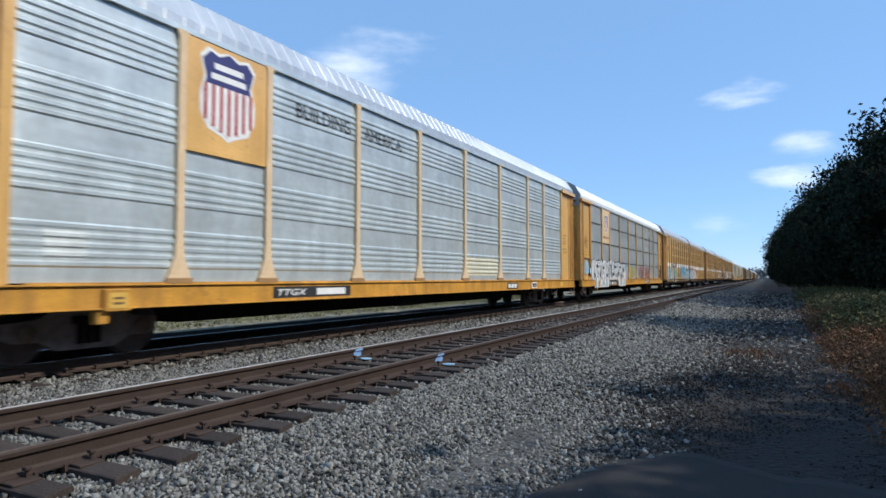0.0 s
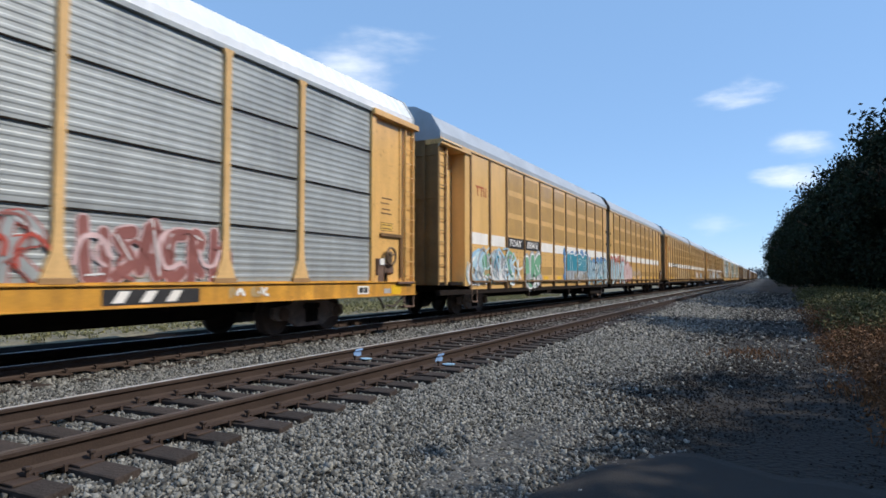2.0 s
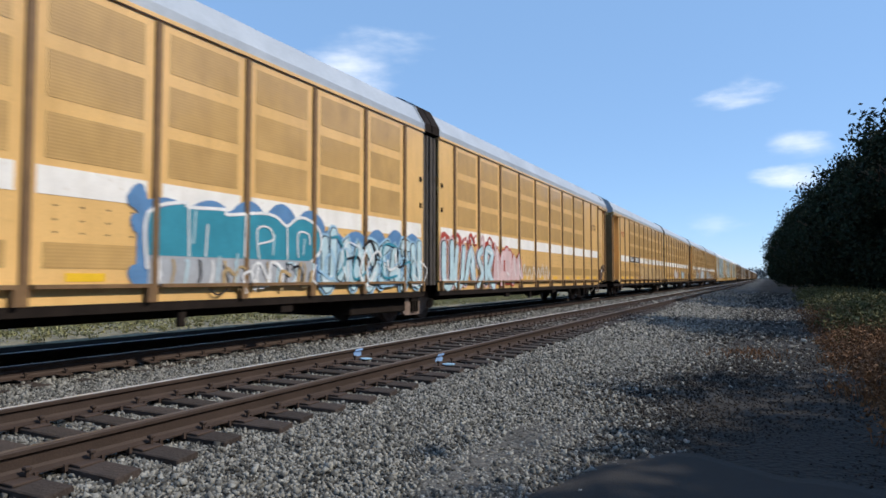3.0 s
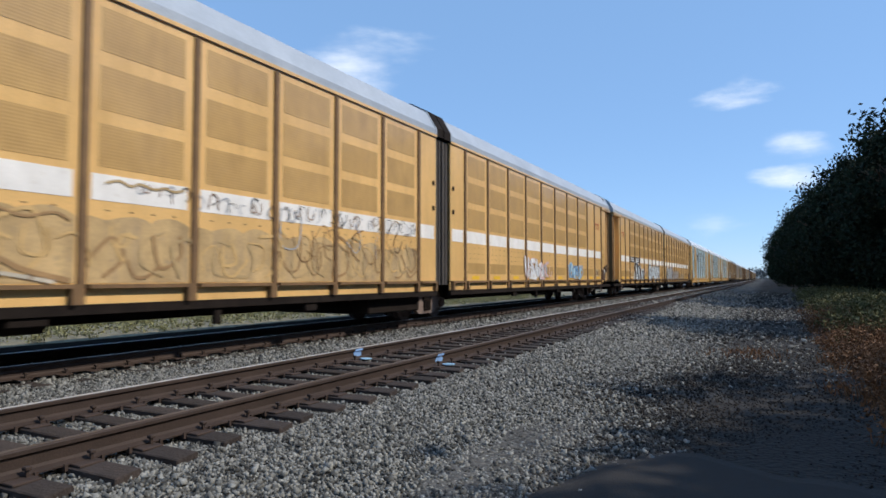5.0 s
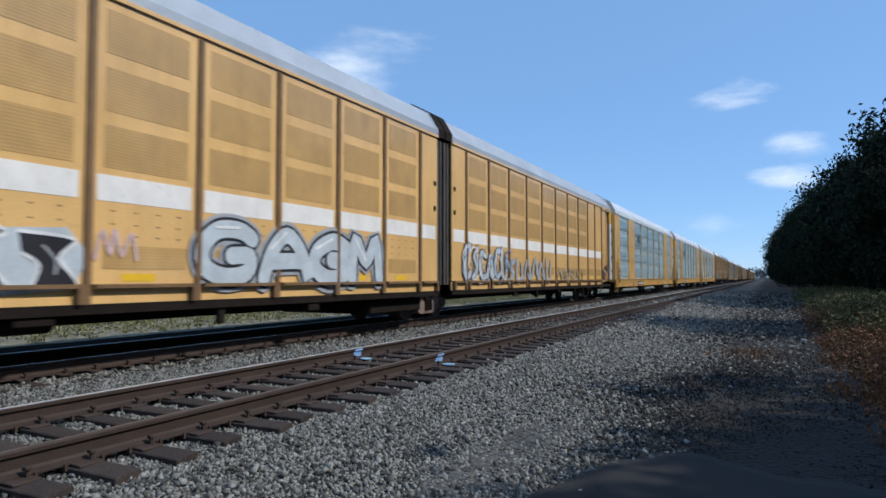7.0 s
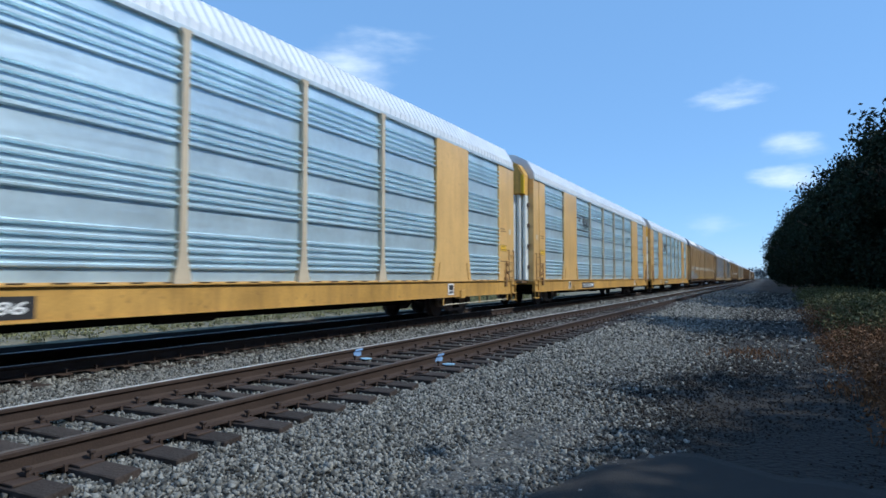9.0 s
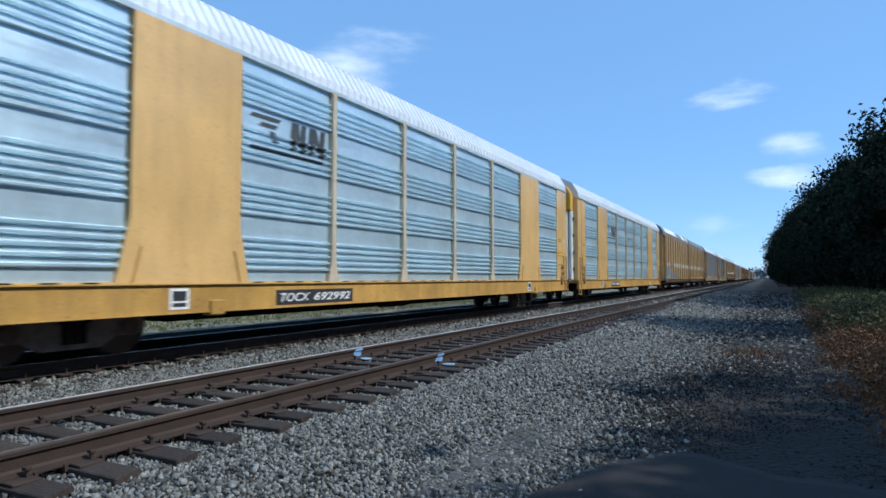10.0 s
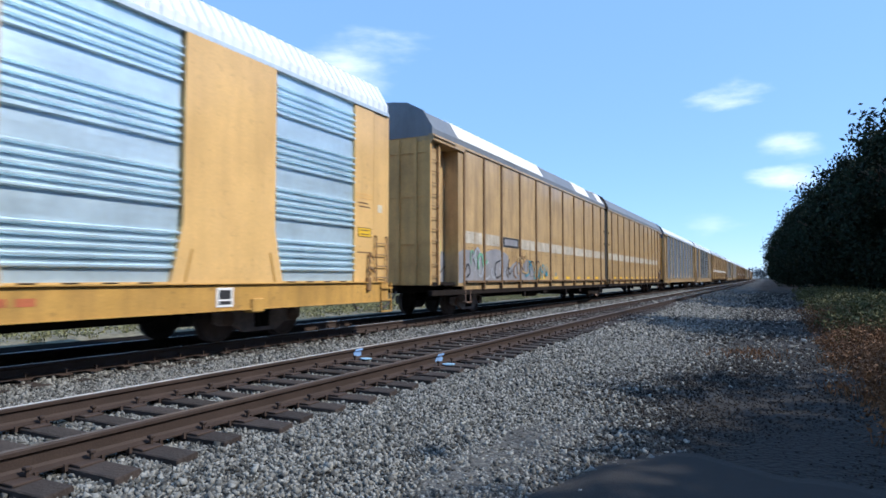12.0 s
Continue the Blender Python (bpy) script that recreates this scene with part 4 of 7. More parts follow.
    roof_mesh(Ln, 0.0, 0.36, 0.011, roof_mat, car)
    far_side(car, Ln, panel_mat)
    underframe(car, Ln, 3.4, Ln - 3.4, 0.38)
    truck_into(car, 3.4, TRUCKS)
    truck_into(car, Ln - 3.4, TRUCKS)
    bracket = part("jacking_pad", boxes((HW + 0.0, HW + 0.13, 3.18, 3.58, 0.69, 1.0), (HW - 0.1, HW + 0.06, 3.12, 3.3, 0.52, 0.72), bev=0.015), M["sill_yellow"], car)
    part("pad_plate", boxes((HW + 0.13, HW + 0.136, 3.24, 3.52, 0.74, 0.95)), M["label_faded"], bracket)
    pieces("writing_bar", [(HW + 0.136, HW + 0.14, 3.3, 3.46, z, z + 0.03) for z in (0.79, 0.86)], M["post_dark"], bracket)
    return car


# --- articulated covered unit: buff panels between narrow dark posts ---
UNIT_LEN = 20.66
RECESS = HW - 0.46
UNIT_POSTS = (2.05, 3.57, 5.08, 6.9, 8.74, 10.58, 12.42, 14.26, 16.1, 17.92, 19.66)


def unit_car(flip, label):
    """flip: the ladder end comes last instead of first."""
    car = thing("articulated_autorack_unit", label, "rail car", "articulated units of the train")
    Ln = UNIT_LEN
    def Y(s):
        return Ln - s if flip else s
    def span(s0, s1):
        return (min(Y(s0), Y(s1)), max(Y(s0), Y(s1)))
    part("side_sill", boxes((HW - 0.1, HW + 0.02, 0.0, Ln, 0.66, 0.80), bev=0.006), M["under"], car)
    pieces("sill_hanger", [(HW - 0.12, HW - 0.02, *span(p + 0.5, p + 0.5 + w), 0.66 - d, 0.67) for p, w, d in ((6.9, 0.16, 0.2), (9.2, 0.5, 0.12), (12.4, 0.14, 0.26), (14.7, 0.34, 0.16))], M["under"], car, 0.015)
    part("top_chord", boxes((HW - 0.1, HW + 0.03, 0.0, Ln, 5.0, 5.07), bev=0.005), M["buff"], car)
    edges = UNIT_POSTS + (Ln,)
    for k, (a, b) in enumerate(zip(edges, edges[1:])):
        y0, y1 = span(a + 0.02, b - 0.02)
        part("wall_panel", boxes((HW - 0.06, HW - 0.012, y0, y1, 1.06, 5.0)), M["buff"], car)
        part("skirt_panel", boxes((HW - 0.06, HW - 0.022, y0, y1, 0.80, 1.03)), M["buff"], car)
        part("skirt_rail", boxes((HW - 0.03, HW + 0.085, y0 + 0.06, y1 - 0.06, 1.01, 1.065), (HW - 0.03, HW + 0.085, *((y0 + 0.06, y0 + 0.14) if flip else (y1 - 0.14, y1 - 0.06)), 0.8, 1.01)), M["post_dark"], car)
        part("stripe", boxes((HW - 0.013, HW - 0.006, y0 + 0.10, y1 - 0.12, 2.20, 2.56)), M["stripe"], car)
        if k < 10:
            u0, u1 = y0 + 0.2, y1 - 0.2
            rows = ((4.25, 4.86), (3.44, 4.05), (2.66, 3.25), (1.27, 1.60)) if k > 1 else ((1.27, 1.6),)
            for z0, z1 in rows:
                part("perforated_sheet", boxes((HW - 0.013, HW - 0.0075, u0, u1, z0, z1)), M["buff_perf"], car)
            slots = boxes(*[(HW - 0.013, HW - 0.0085, u0 + 0.12 + (u1 - u0 - 0.3) * q / 3, u0 + 0.17 + (u1 - u0 - 0.3) * q / 3, zz, zz + 0.022) for zz in (1.72, 1.88, 2.06) for q in range(4)])
            tagged(part("vent_perforation", slots, M["post_dark"], car), kind="stuff")
            part("reflector", boxes((HW - 0.013, HW - 0.006, u0 + 0.3, u0 + 0.85, 1.10, 1.21)), M["label_yellow"], car)
    bm = bmesh.new()
    y = UNIT_POSTS[0]
    box(bm, HW - 0.04, HW + 0.032, -0.055, 0.055, 0.79, 4.97, 0.008)
    p0 = part("post", bm, M["post_dark"], car)
    p0.matrix_basis = pose(0, Y(y), 0)
    for y in UNIT_POSTS[1:]:
        again(p0, pose(0, Y(y), 0), car)
    # ladder end: recessed bay between a corner column and a flush column
    part("recess_sheet", boxes((RECESS - 0.06, RECESS, *span(0.1, 1.8), 0.95, 5.0)), M["buff"], car)
    part("corner_column", boxes((HW - 0.30, HW - 0.04, *span(0.0, 0.07), 0.95, 5.0), bev=0.01), M["end_grey"], car)
    part("ladder_panel", boxes((HW - 0.16, HW - 0.12, *span(0.07, 0.54), 0.95, 4.95)), M["buff"], car)
    part("ladder_jamb", boxes((RECESS, HW - 0.05, *span(0.54, 0.60), 0.95, 4.95)), M["post_tan"], car)
    part("flush_column", boxes((RECESS, HW + 0.0, *span(1.0 if flip else 1.66, 2.03), 0.9, 5.0), bev=0.01), M["buff"], car)
    part("bay_header", boxes((RECESS, HW + 0.06, *span(0.0, 2.0), 4.88, 5.03), bev=0.01), M["buff"], car)
    ladder(*span(0.1, 0.52), 1.0, 4.85, HW - 0.12, M["ladder_brown"], car, 12, flip)
    part("end_platform", boxes((HW - 0.45, HW + 0.0, *span(0.55, 2.0), 0.70, 0.80), (HW - 0.2, HW + 0.03, *span(0.66, 1.4), 0.93, 0.98), bev=0.01), M["under"], car)
    part("sill_step", boxes((HW - 0.15, HW + 0.06, *span(2.1, 2.5), 0.40, 0.44), (HW, HW + 0.03, *span(2.1, 2.14), 0.4, 0.8), (HW, HW + 0.03, *span(2.46, 2.5), 0.4, 0.8), bev=0.004), M["truck"], car)
    if flip:
        hand_brake(car, Y(1.9), Y(1.2), HW)
        notice(car, Y(1.92), Y(1.42), 3.4, 3.72, HW - 0.002, M["buff"], 0)
        notice(car, Y(1.92), Y(1.42), 2.26, 2.44, HW - 0.002, M["label_faded"])
        small_print(car, Y(1.92), Y(1.46), (2.72, 2.84, 3.0), HW)
        roof_rail = bmesh.new()
        for p, q in (((HW - 0.42, Y(1.75), 5.78), (HW - 0.3, Y(0.85), 5.72)), ((HW - 0.3, Y(0.85), 5.72), (HW - 0.12, Y(0.72), 5.48)), ((HW - 0.42, Y(1.75), 5.78), (HW - 0.42, Y(1.78), 5.62))):
            rod(roof_rail, p, q, 0.022, 6)
        part("roof_rail", roof_rail, M["under"], car)
    else:
        notice(car, Y(0.78), Y(1.3), 1.52, 1.70, RECESS, M["label_faded"])
        part("yellow_patch", boxes((RECESS, RECESS + 0.006, Y(0.79), Y(1.36), 1.03, 1.27)), M["label_yellow"], car)
    pieces("hinge_bolt", [(RECESS, RECESS + 0.03, *span(0.80 if flip else 1.1, 0.88 if flip else 1.18), z, z + 0.1) for z in (3.26, 4.0)], M["under"], car)
    rail = bmesh.new()
    rod(rail, (HW + 0.08, Y(0.02), 4.99), (HW + 0.08, Y(1.3), 4.99), 0.024, 6)
    rod(rail, (HW + 0.08, Y(0.02), 4.99), (HW - 0.08, Y(0.02), 4.8), 0.024, 6)
    part("grab_rail", rail, M["pipe_cream"], car)
    end_wall(car, Y(0.02), -1 if flip else 1, M["end_grey"])
    # joint end: ribbed dark bellows column towards the neighbour
    bm = bmesh.new()
    for i in range(4):
        box(bm, -HW + 0.1, HW - 0.1 + (0.03 if i % 2 else 0), *span(Ln - 0.02 + i * 0.1, Ln + 0.07 + i * 0.1), 0.95, 5.0, 0.01)
    part("joint_bellows", bm, M["bellows"], car)
    pieces("hinge_block", [(HW - 0.012, HW + 0.02, *span(Ln - 0.22, Ln - 0.14), z, z + 0.12) for z in (2.98, 3.66)], M["under"], car)
    roof_mesh(Ln, 0.05, 1.84, 0.004, M["roof_grey"], car)
    for s0, s1 in ((0.0, 0.09), (Ln - 0.09, Ln)):
        roof_end(*span(s0, s1), 0.05, M["roof_grey"], car)
    bm = bmesh.new()
    prism(bm, [(x * 1.0, z + 0.06) for x, z in roof_profile(0.05)], "y", *span(Ln - 0.03, Ln + 0.40))
    part("joint_hood", bm, M["under"], car)
    far_side(car, Ln, M["buff"])
    t0 = 3.5
    underframe(car, Ln, *( (t0, Ln + 0.4) if not flip else (-0.4, Ln - t0)), 0.46)
    truck_into(car, Y(t0), TRUCKS)
    if not flip:
        truck_into(car, Ln + 0.42, TRUCKS)
        part("joint_box", boxes((-1.35, 1.35, Ln - 3.0, Ln - 0.6, 0.30, 0.66), bev=0.03), M["under"], car)
    coupler(car, Y(0), 1 if flip else -1)
    return car


# --- bright steel rack with full-height buff end panels ---
STEEL_LEN = 25.95
STEEL_POSTS = (8.7, 11.57, 14.42, 17.25)


def steel_car(label):
    car = thing("autorack_car", label, "rail car", "cars of the train")
    Ln = STEEL_LEN
    ribs = wedge_ribs(1.12, 4.97, 4, 5, 0.064, 0.131)
    sill = part("side_sill", boxes((HW - 0.07, HW + 0.05, 0.0, Ln, 0.62, 1.045), bev=0.006), M["sill_grimy"], car)
    pieces("sill_flange", [(HW - 0.07, HW + 0.10, 0.3, Ln - 0.3, 1.04, 1.062), (HW - 0.07, HW + 0.075, 0.0, Ln, 0.60, 0.624)], M["sill_grimy"], sill, 0.004)
    part("top_chord", boxes((HW - 0.1, HW + 0.06, 0.0, Ln, 4.97, 5.06), bev=0.006), M["galv"], car)
    edges = (6.1,) + STEEL_POSTS + (20.0,)
    for a, b in list(zip(edges, edges[1:])) + [(1.33, 4.0), (22.05, 24.62)]:
        ribbed("side_panel", a + 0.04, b - 0.04, 1.09, 4.97, ribs, HW - 0.02, M["galv_bright"], car, 0.064)
        part("base_rail", boxes((HW - 0.03, HW + 0.045, a + 0.15, b - 0.15, 1.064, 1.09)), M["buff_tan"], car)
        bm = bmesh.new()
        y = a + 0.35
        while y < b - 0.3:
            box(bm, HW - 0.02, HW + 0.055, y, y + 0.22, 1.068, 1.086)
            y += 0.55
        tagged(part("slotted_strip", bm, M["under"], car), kind="stuff")
    p0 = post(STEEL_POSTS[0], 1.05, 5.0, HW, M["post_pale"], car, 0.062)
    for y in STEEL_POSTS[1:]:
        again(p0, pose(0, y - STEEL_POSTS[0], 0), car)
    for a, b in ((4.0, 6.1), (20.0, 22.05)):
        bm = bmesh.new()
        prism(bm, [(a - 0.22, 1.05), (b + 0.22, 1.05), (b + 0.06, 1.75), (b, 2.0), (b, 5.0), (a, 5.0), (a, 2.0), (a - 0.06, 1.75)], "x", HW - 0.03, HW + 0.06)
        bmesh.ops.bevel(bm, geom=bm.edges[:], offset=0.008, segments=1, affect="EDGES")
        part("shear_panel", bm, M["buff_tan"], car)
        for s0, s1 in ((a + 0.02, a + 0.16), (b - 0.02, b - 0.16)):
            part("brace", prism(bmesh.new(), [(s0, 1.08), (s0 + 0.035, 1.08), (s1 + 0.03, 1.6), (s1, 1.6)], "x", HW + 0.06, HW + 0.075), M["sill_grimy"], car)
        part("placard_board", boxes((HW + 0.05, HW + 0.062, a + 0.68, a + 1.04, 0.67, 0.99)), M["white"], car)
        pieces("placard_slot", [(HW + 0.06, HW + 0.066, a + 0.73, a + 0.99, 0.80, 0.95), (HW + 0.06, HW + 0.066, a + 0.73, a + 0.99, 0.71, 0.77)], M["black"], car)
        part("jacking_pad", boxes((HW - 0.1, HW + 0.1, a + 1.45, a + 1.75, 0.55, 0.8), bev=0.02), M["sill_grimy"], car)
    for flip in (0, 1):
        def Y(s):
            return Ln - s if flip else s
        def span(s0, s1):
            return (min(Y(s0), Y(s1)), max(Y(s0), Y(s1)))
        pieces("end_bay", [(HW - 0.05, HW + 0.03, *span(0.62, 1.37), 1.06, 5.0), (HW - 0.05, HW + 0.015, *span(0.0, 0.6), 1.06, 4.98)], M["buff_tan"], car, 0.008)
        part("corner_pillar", boxes((HW - 0.2, HW + 0.02, *span(-0.05, 0.08), 1.0, 5.0), bev=0.012), M["buff_tan"], car)
        iron = bmesh.new()
        for s in (0.1, 0.56):
            rod(iron, (HW + 0.075, Y(s), 1.04), (HW + 0.075, Y(s), 2.1), 0.02, 6)
        rod(iron, (HW + 0.075, Y(0.1), 2.1), (HW + 0.02, Y(0.1), 2.1), 0.02, 6)
        rod(iron, (HW + 0.075, Y(0.56), 2.1), (HW + 0.02, Y(0.56), 2.1), 0.02, 6)
        for z in (1.16, 1.42, 1.68, 1.94):
            rod(iron, (HW + 0.075, Y(0.1), z), (HW + 0.075, Y(0.56), z), 0.014, 6)
        part("grab_iron", iron, M["foot_grey"], car)
        step = bmesh.new()
        for z in (0.36, 0.62, 0.9):
            box(step, HW - 0.02, HW + 0.1, *span(-0.1, 0.36), z, z + 0.03)
        for s in (-0.1, 0.33):
            box(step, HW + 0.05, HW + 0.08, *span(s, s + 0.03), 0.36, 1.05)
        part("sill_step", step, M["sill_grimy"], car)
        notice(car, *span(0.73, 1.24), 2.06, 2.27, HW + 0.03, M["label_yellow"])
        pieces("panel_seam", [(HW + 0.028, HW + 0.036, *span(0.66, 1.34), z, z + 0.02) for z in (2.92, 3.0)], M["orange"], car)
        small_print(car, *span(0.7, 1.25), (1.7, 2.72, 2.8), HW + 0.03)
        part("stencil_card", boxes((HW + 0.014, HW + 0.02, *span(0.24, 0.42), 2.66, 2.84)), M["pipe_cream"], car)
        out = 0.2 if flip else 1.0
        part("end_door", boxes((-HW + 0.1, HW - 0.55, *span(-0.62 * out, 0.1), 1.05, 4.35), bev=0.05), M["end_white"], car)
        pieces("door_leaf", [(HW - 0.52, HW - 0.38, *span(-0.5 * out, 0.1), 1.05, 4.35), (HW - 0.34, HW - 0.2, *span(-0.35 * out, 0.1), 1.05, 4.35)], M["end_white"], car, 0.03)
        hood = prism(bmesh.new(), [(1.34, 4.37), (1.36, 5.12), (1.12, 5.52), (0.68, 5.74), (0.0, 5.82), (-0.68, 5.74), (-1.12, 5.52), (-1.36, 5.12), (-1.34, 4.37)], "y", *span(-0.58 * out, 0.1))
        bmesh.ops.bevel(hood, geom=[e for e in hood.edges if abs(e.verts[0].co.y - e.verts[1].co.y) < 1e-4], offset=0.05, segments=2, affect="EDGES")
        part("door_hood", hood, M["end_brown"], car, "rounded yellow hood above the end doors")
        part("hood_vent", boxes((-0.7, 0.9, *span(-0.6 * out, -0.56 * out), 5.58, 5.66)), M["under"], car)
        part("hood_edge", boxes((1.24, 1.38, *span(-0.62 * out, -0.5 * out), 4.37, 5.1), bev=0.02), M["label_yellow"], car)
        pieces("door_hinge", [(1.36, 1.42, *span(-0.2 * out, -0.1 * out), z, z + 0.14) for z in (1.5, 2.3, 3.1, 3.9)], M["truck"], car)
        part("door_shoe", boxes((-1.2, 1.3, *span(-0.66 * out, 0.0), 0.94, 1.05), bev=0.02), M["post_dark"], car)
        part("end_frame", boxes((-HW + 0.05, HW - 0.05, *span(0.0, 0.1), 0.9, 5.0)), M["end_brown"], car)
        roof_end(*span(0.0, 0.1), 0.05, M["roof"], car)
        coupler(car, Y(0), 1 if flip else -1)
        lever = bmesh.new()
        rod(lever, (HW + 0.09, Y(0.92), 1.02), (HW + 0.09, Y(0.84), 1.72), 0.024, 6)
        rod(lever, (HW + 0.09, Y(0.84), 1.72), (HW + 0.09, Y(0.7), 1.56), 0.022, 6)
        rod(lever, (HW + 0.09, Y(0.86), 1.4), (HW + 0.09, Y(0.66), 1.28), 0.03, 6)
        box(lever, HW + 0.02, HW + 0.12, *span(0.8, 0.94), 0.86, 1.16, 0.02)
        part("brake_lever", lever, M["ladder_brown"], car)
    roof_mesh(Ln, 0.05, 0.24, 0.03, M["roof_white"], car)
    far_side(car, Ln, M["galv_bright"])
    underframe(car, Ln, 3.6, Ln - 3.6, 0.40)
    truck_into(car, 3.6, TRUCKS)
    truck_into(car, Ln - 3.6, TRUCKS)
    return car


# ---- sprayed lettering ----
def ribbon(bm, pts, w, x, lift):
    """A thick painted stroke in the plane of a car side, rounded at its bends and ends; it climbs a hair as it runs."""
    P = [Vector(p) for p in pts]
    if len(P) > 2:
        Q = []
        for i in range(len(P) - 1):
            a, b, c, d = P[max(i - 1, 0)], P[i], P[i + 1], P[min(i + 2, len(P) - 1)]
            for s in (0, 0.25, 0.5, 0.75):
                Q.append(0.5 * (2 * b + (c - a) * s + (2 * a - 5 * b + 4 * c - d) * s * s + (3 * b - a - 3 * c + d) * s ** 3))
        P = Q + [P[-1]]
    n = len(P)
    left, right = [], []
    for i, p in enumerate(P):
        t = (P[min(i + 1, n - 1)] - P[max(i - 1, 0)])
        t = t.normalized() if t.length > 1e-6 else Vector((1, 0))
        nn = Vector((-t.y, t.x)) * w / 2
        h = x + lift + 0.003 * i / n
        left.append(bm.verts.new((h, *(p + nn))))
        right.append(bm.verts.new((h, *(p - nn))))
    for i in range(n - 1):
        bm.faces.new((left[i], right[i], right[i + 1], left[i + 1]))
    for e, sgn in ((0, -1), (n - 1, 1)):
        t = (P[min(e + 1, n - 1)] - P[max(e - 1, 0)]).normalized() * sgn
        nn = Vector((-t.y, t.x)) * w / 2
        h = x + lift + 0.003 * e / n
        mids = [bm.verts.new((h, *(P[e] + nn * math.cos(a) + t * w / 2 * math.sin(a)))) for a in (0.6, 1.2, 1.94, 2.54)]
        ends = (left[e], right[e]) if sgn > 0 else (right[e], left[e])
        bm.faces.new([ends[0]] + mids + [ends[1]])


STROKES = {
    "G": [(0.95, 0.82), (0.7, 0.98), (0.3, 0.95), (0.05, 0.6), (0.1, 0.2), (0.45, 0.02), (0.85, 0.12), (0.9, 0.45), (0.55, 0.45)],
    "A": [(0.05, 0.02), (0.2, 0.6), (0.5, 0.98), (0.8, 0.6), (0.95, 0.02), (0.85, 0.38), (0.2, 0.38)],
    "C": [(0.9, 0.8), (0.55, 0.97), (0.15, 0.7), (0.1, 0.3), (0.45, 0.03), (0.9, 0.2), (0.85, 0.45), (0.5, 0.5)],
    "E": [(0.9, 0.9), (0.45, 0.98), (0.1, 0.75), (0.4, 0.52), (0.7, 0.52), (0.35, 0.48), (0.08, 0.25), (0.4, 0.03), (0.95, 0.1)],
    "S": [(0.92, 0.85), (0.5, 0.98), (0.12, 0.76), (0.4, 0.54), (0.85, 0.36), (0.7, 0.06), (0.08, 0.08)],
    "I": [(0.5, 0.98), (0.46, 0.5), (0.5, 0.02)],
    "R": [(0.1, 0.02), (0.12, 0.6), (0.2, 0.97), (0.8, 0.9), (0.75, 0.58), (0.3, 0.46), (0.65, 0.3), (0.95, 0.02)],
    "T": [(0.02, 0.86), (0.5, 0.95), (0.98, 0.9), (0.6, 0.88), (0.5, 0.5), (0.52, 0.02)],
    "O": [(0.5, 0.5), (0.62, 0.62), (0.35, 0.68), (0.3, 0.35), (0.65, 0.25), (0.9, 0.6), (0.55, 0.97), (0.1, 0.75), (0.08, 0.25), (0.5, 0.02), (0.92, 0.2)],
    "K": [(0.08, 0.98), (0.12, 0.02), (0.14, 0.5), (0.9, 0.95), (0.3, 0.55), (0.95, 0.02)],
    "M": [(0.02, 0.02), (0.12, 0.95), (0.5, 0.4), (0.85, 0.97), (0.98, 0.02)],
}


def loose_strokes(g):
    """An unreadable letter: a few bends on a loose grid."""
    kind = g.randrange(5)
    j = lambda a: a + g.uniform(-0.12, 0.12)
    if kind == 0:
        return [(j(0.9), j(0.85)), (j(0.3), j(0.95)), (j(0.1), j(0.5)), (j(0.3), j(0.05)), (j(0.9), j(0.15))]
    if kind == 1:
        return [(j(0.1), j(0.05)), (j(0.15), j(0.95)), (j(0.85), j(0.8)), (j(0.3), j(0.5)), (j(0.9), j(0.05))]
    if kind == 2:
        return [(j(0.05), j(0.1)), (j(0.5), j(0.95)), (j(0.95), j(0.1)), (j(0.5), j(0.4))]
    if kind == 3:
        return [(j(0.85), j(0.9)), (j(0.2), j(0.75)), (j(0.8), j(0.4)), (j(0.15), j(0.05))]
    return [(j(0.1), j(0.95)), (j(0.15), j(0.1)), (j(0.75), j(0.05)), (j(0.9), j(0.9))]


def graffiti(car, y0, y1, z0, z1, n, fill, line, seed, x=HW, halo="", word="", fat=0.30, gap=0.0, lean=0.0, label="", edge=1.34):
    """Bubble letters: for each, a wide stroke as outline under a lighter stroke as fill."""
    g = random.Random(seed)
    slot = (y1 - y0) / n
    hgt = z1 - z0
    for i in range(n):
        st = STROKES[word[i]] if word else loose_strokes(g)
        oy = y0 + i * slot
        sc = g.uniform(0.86, 1.06) * (1 - gap)
        dz = g.uniform(-0.04, 0.05) * hgt
        inset = fat * hgt * 0.55
        sw, sh = max(0.12, slot * sc * 1.06 - inset), hgt * g.uniform(0.9, 1.04) - inset
        pts = [(oy + inset / 2 + a * sw + lean * b, z0 + inset / 2 + dz + b * sh) for a, b in st]
        w = fat * hgt * g.uniform(0.85, 1.1)
        up = 0.004 * (i % 2)
        for col, k, lift in ((halo, 1.75, 0.002), (line, edge, 0.010), (fill, 1.0, 0.018)):
            if col:
                bm = bmesh.new()
                ribbon(bm, pts, w * k, x, lift + up)
                part("graffiti_letter", bm, M[col], car, label if col == fill else "")
        bm = bmesh.new()
        ribbon(bm, [(p[0] - w * 0.12, p[1] + w * 0.16) for p in pts[1:3]], w * 0.16, x, 0.0275 + up)
        part("graffiti_shine", bm, M["spray_white"] if fill != "spray_white" else M["spray_grey"], car)


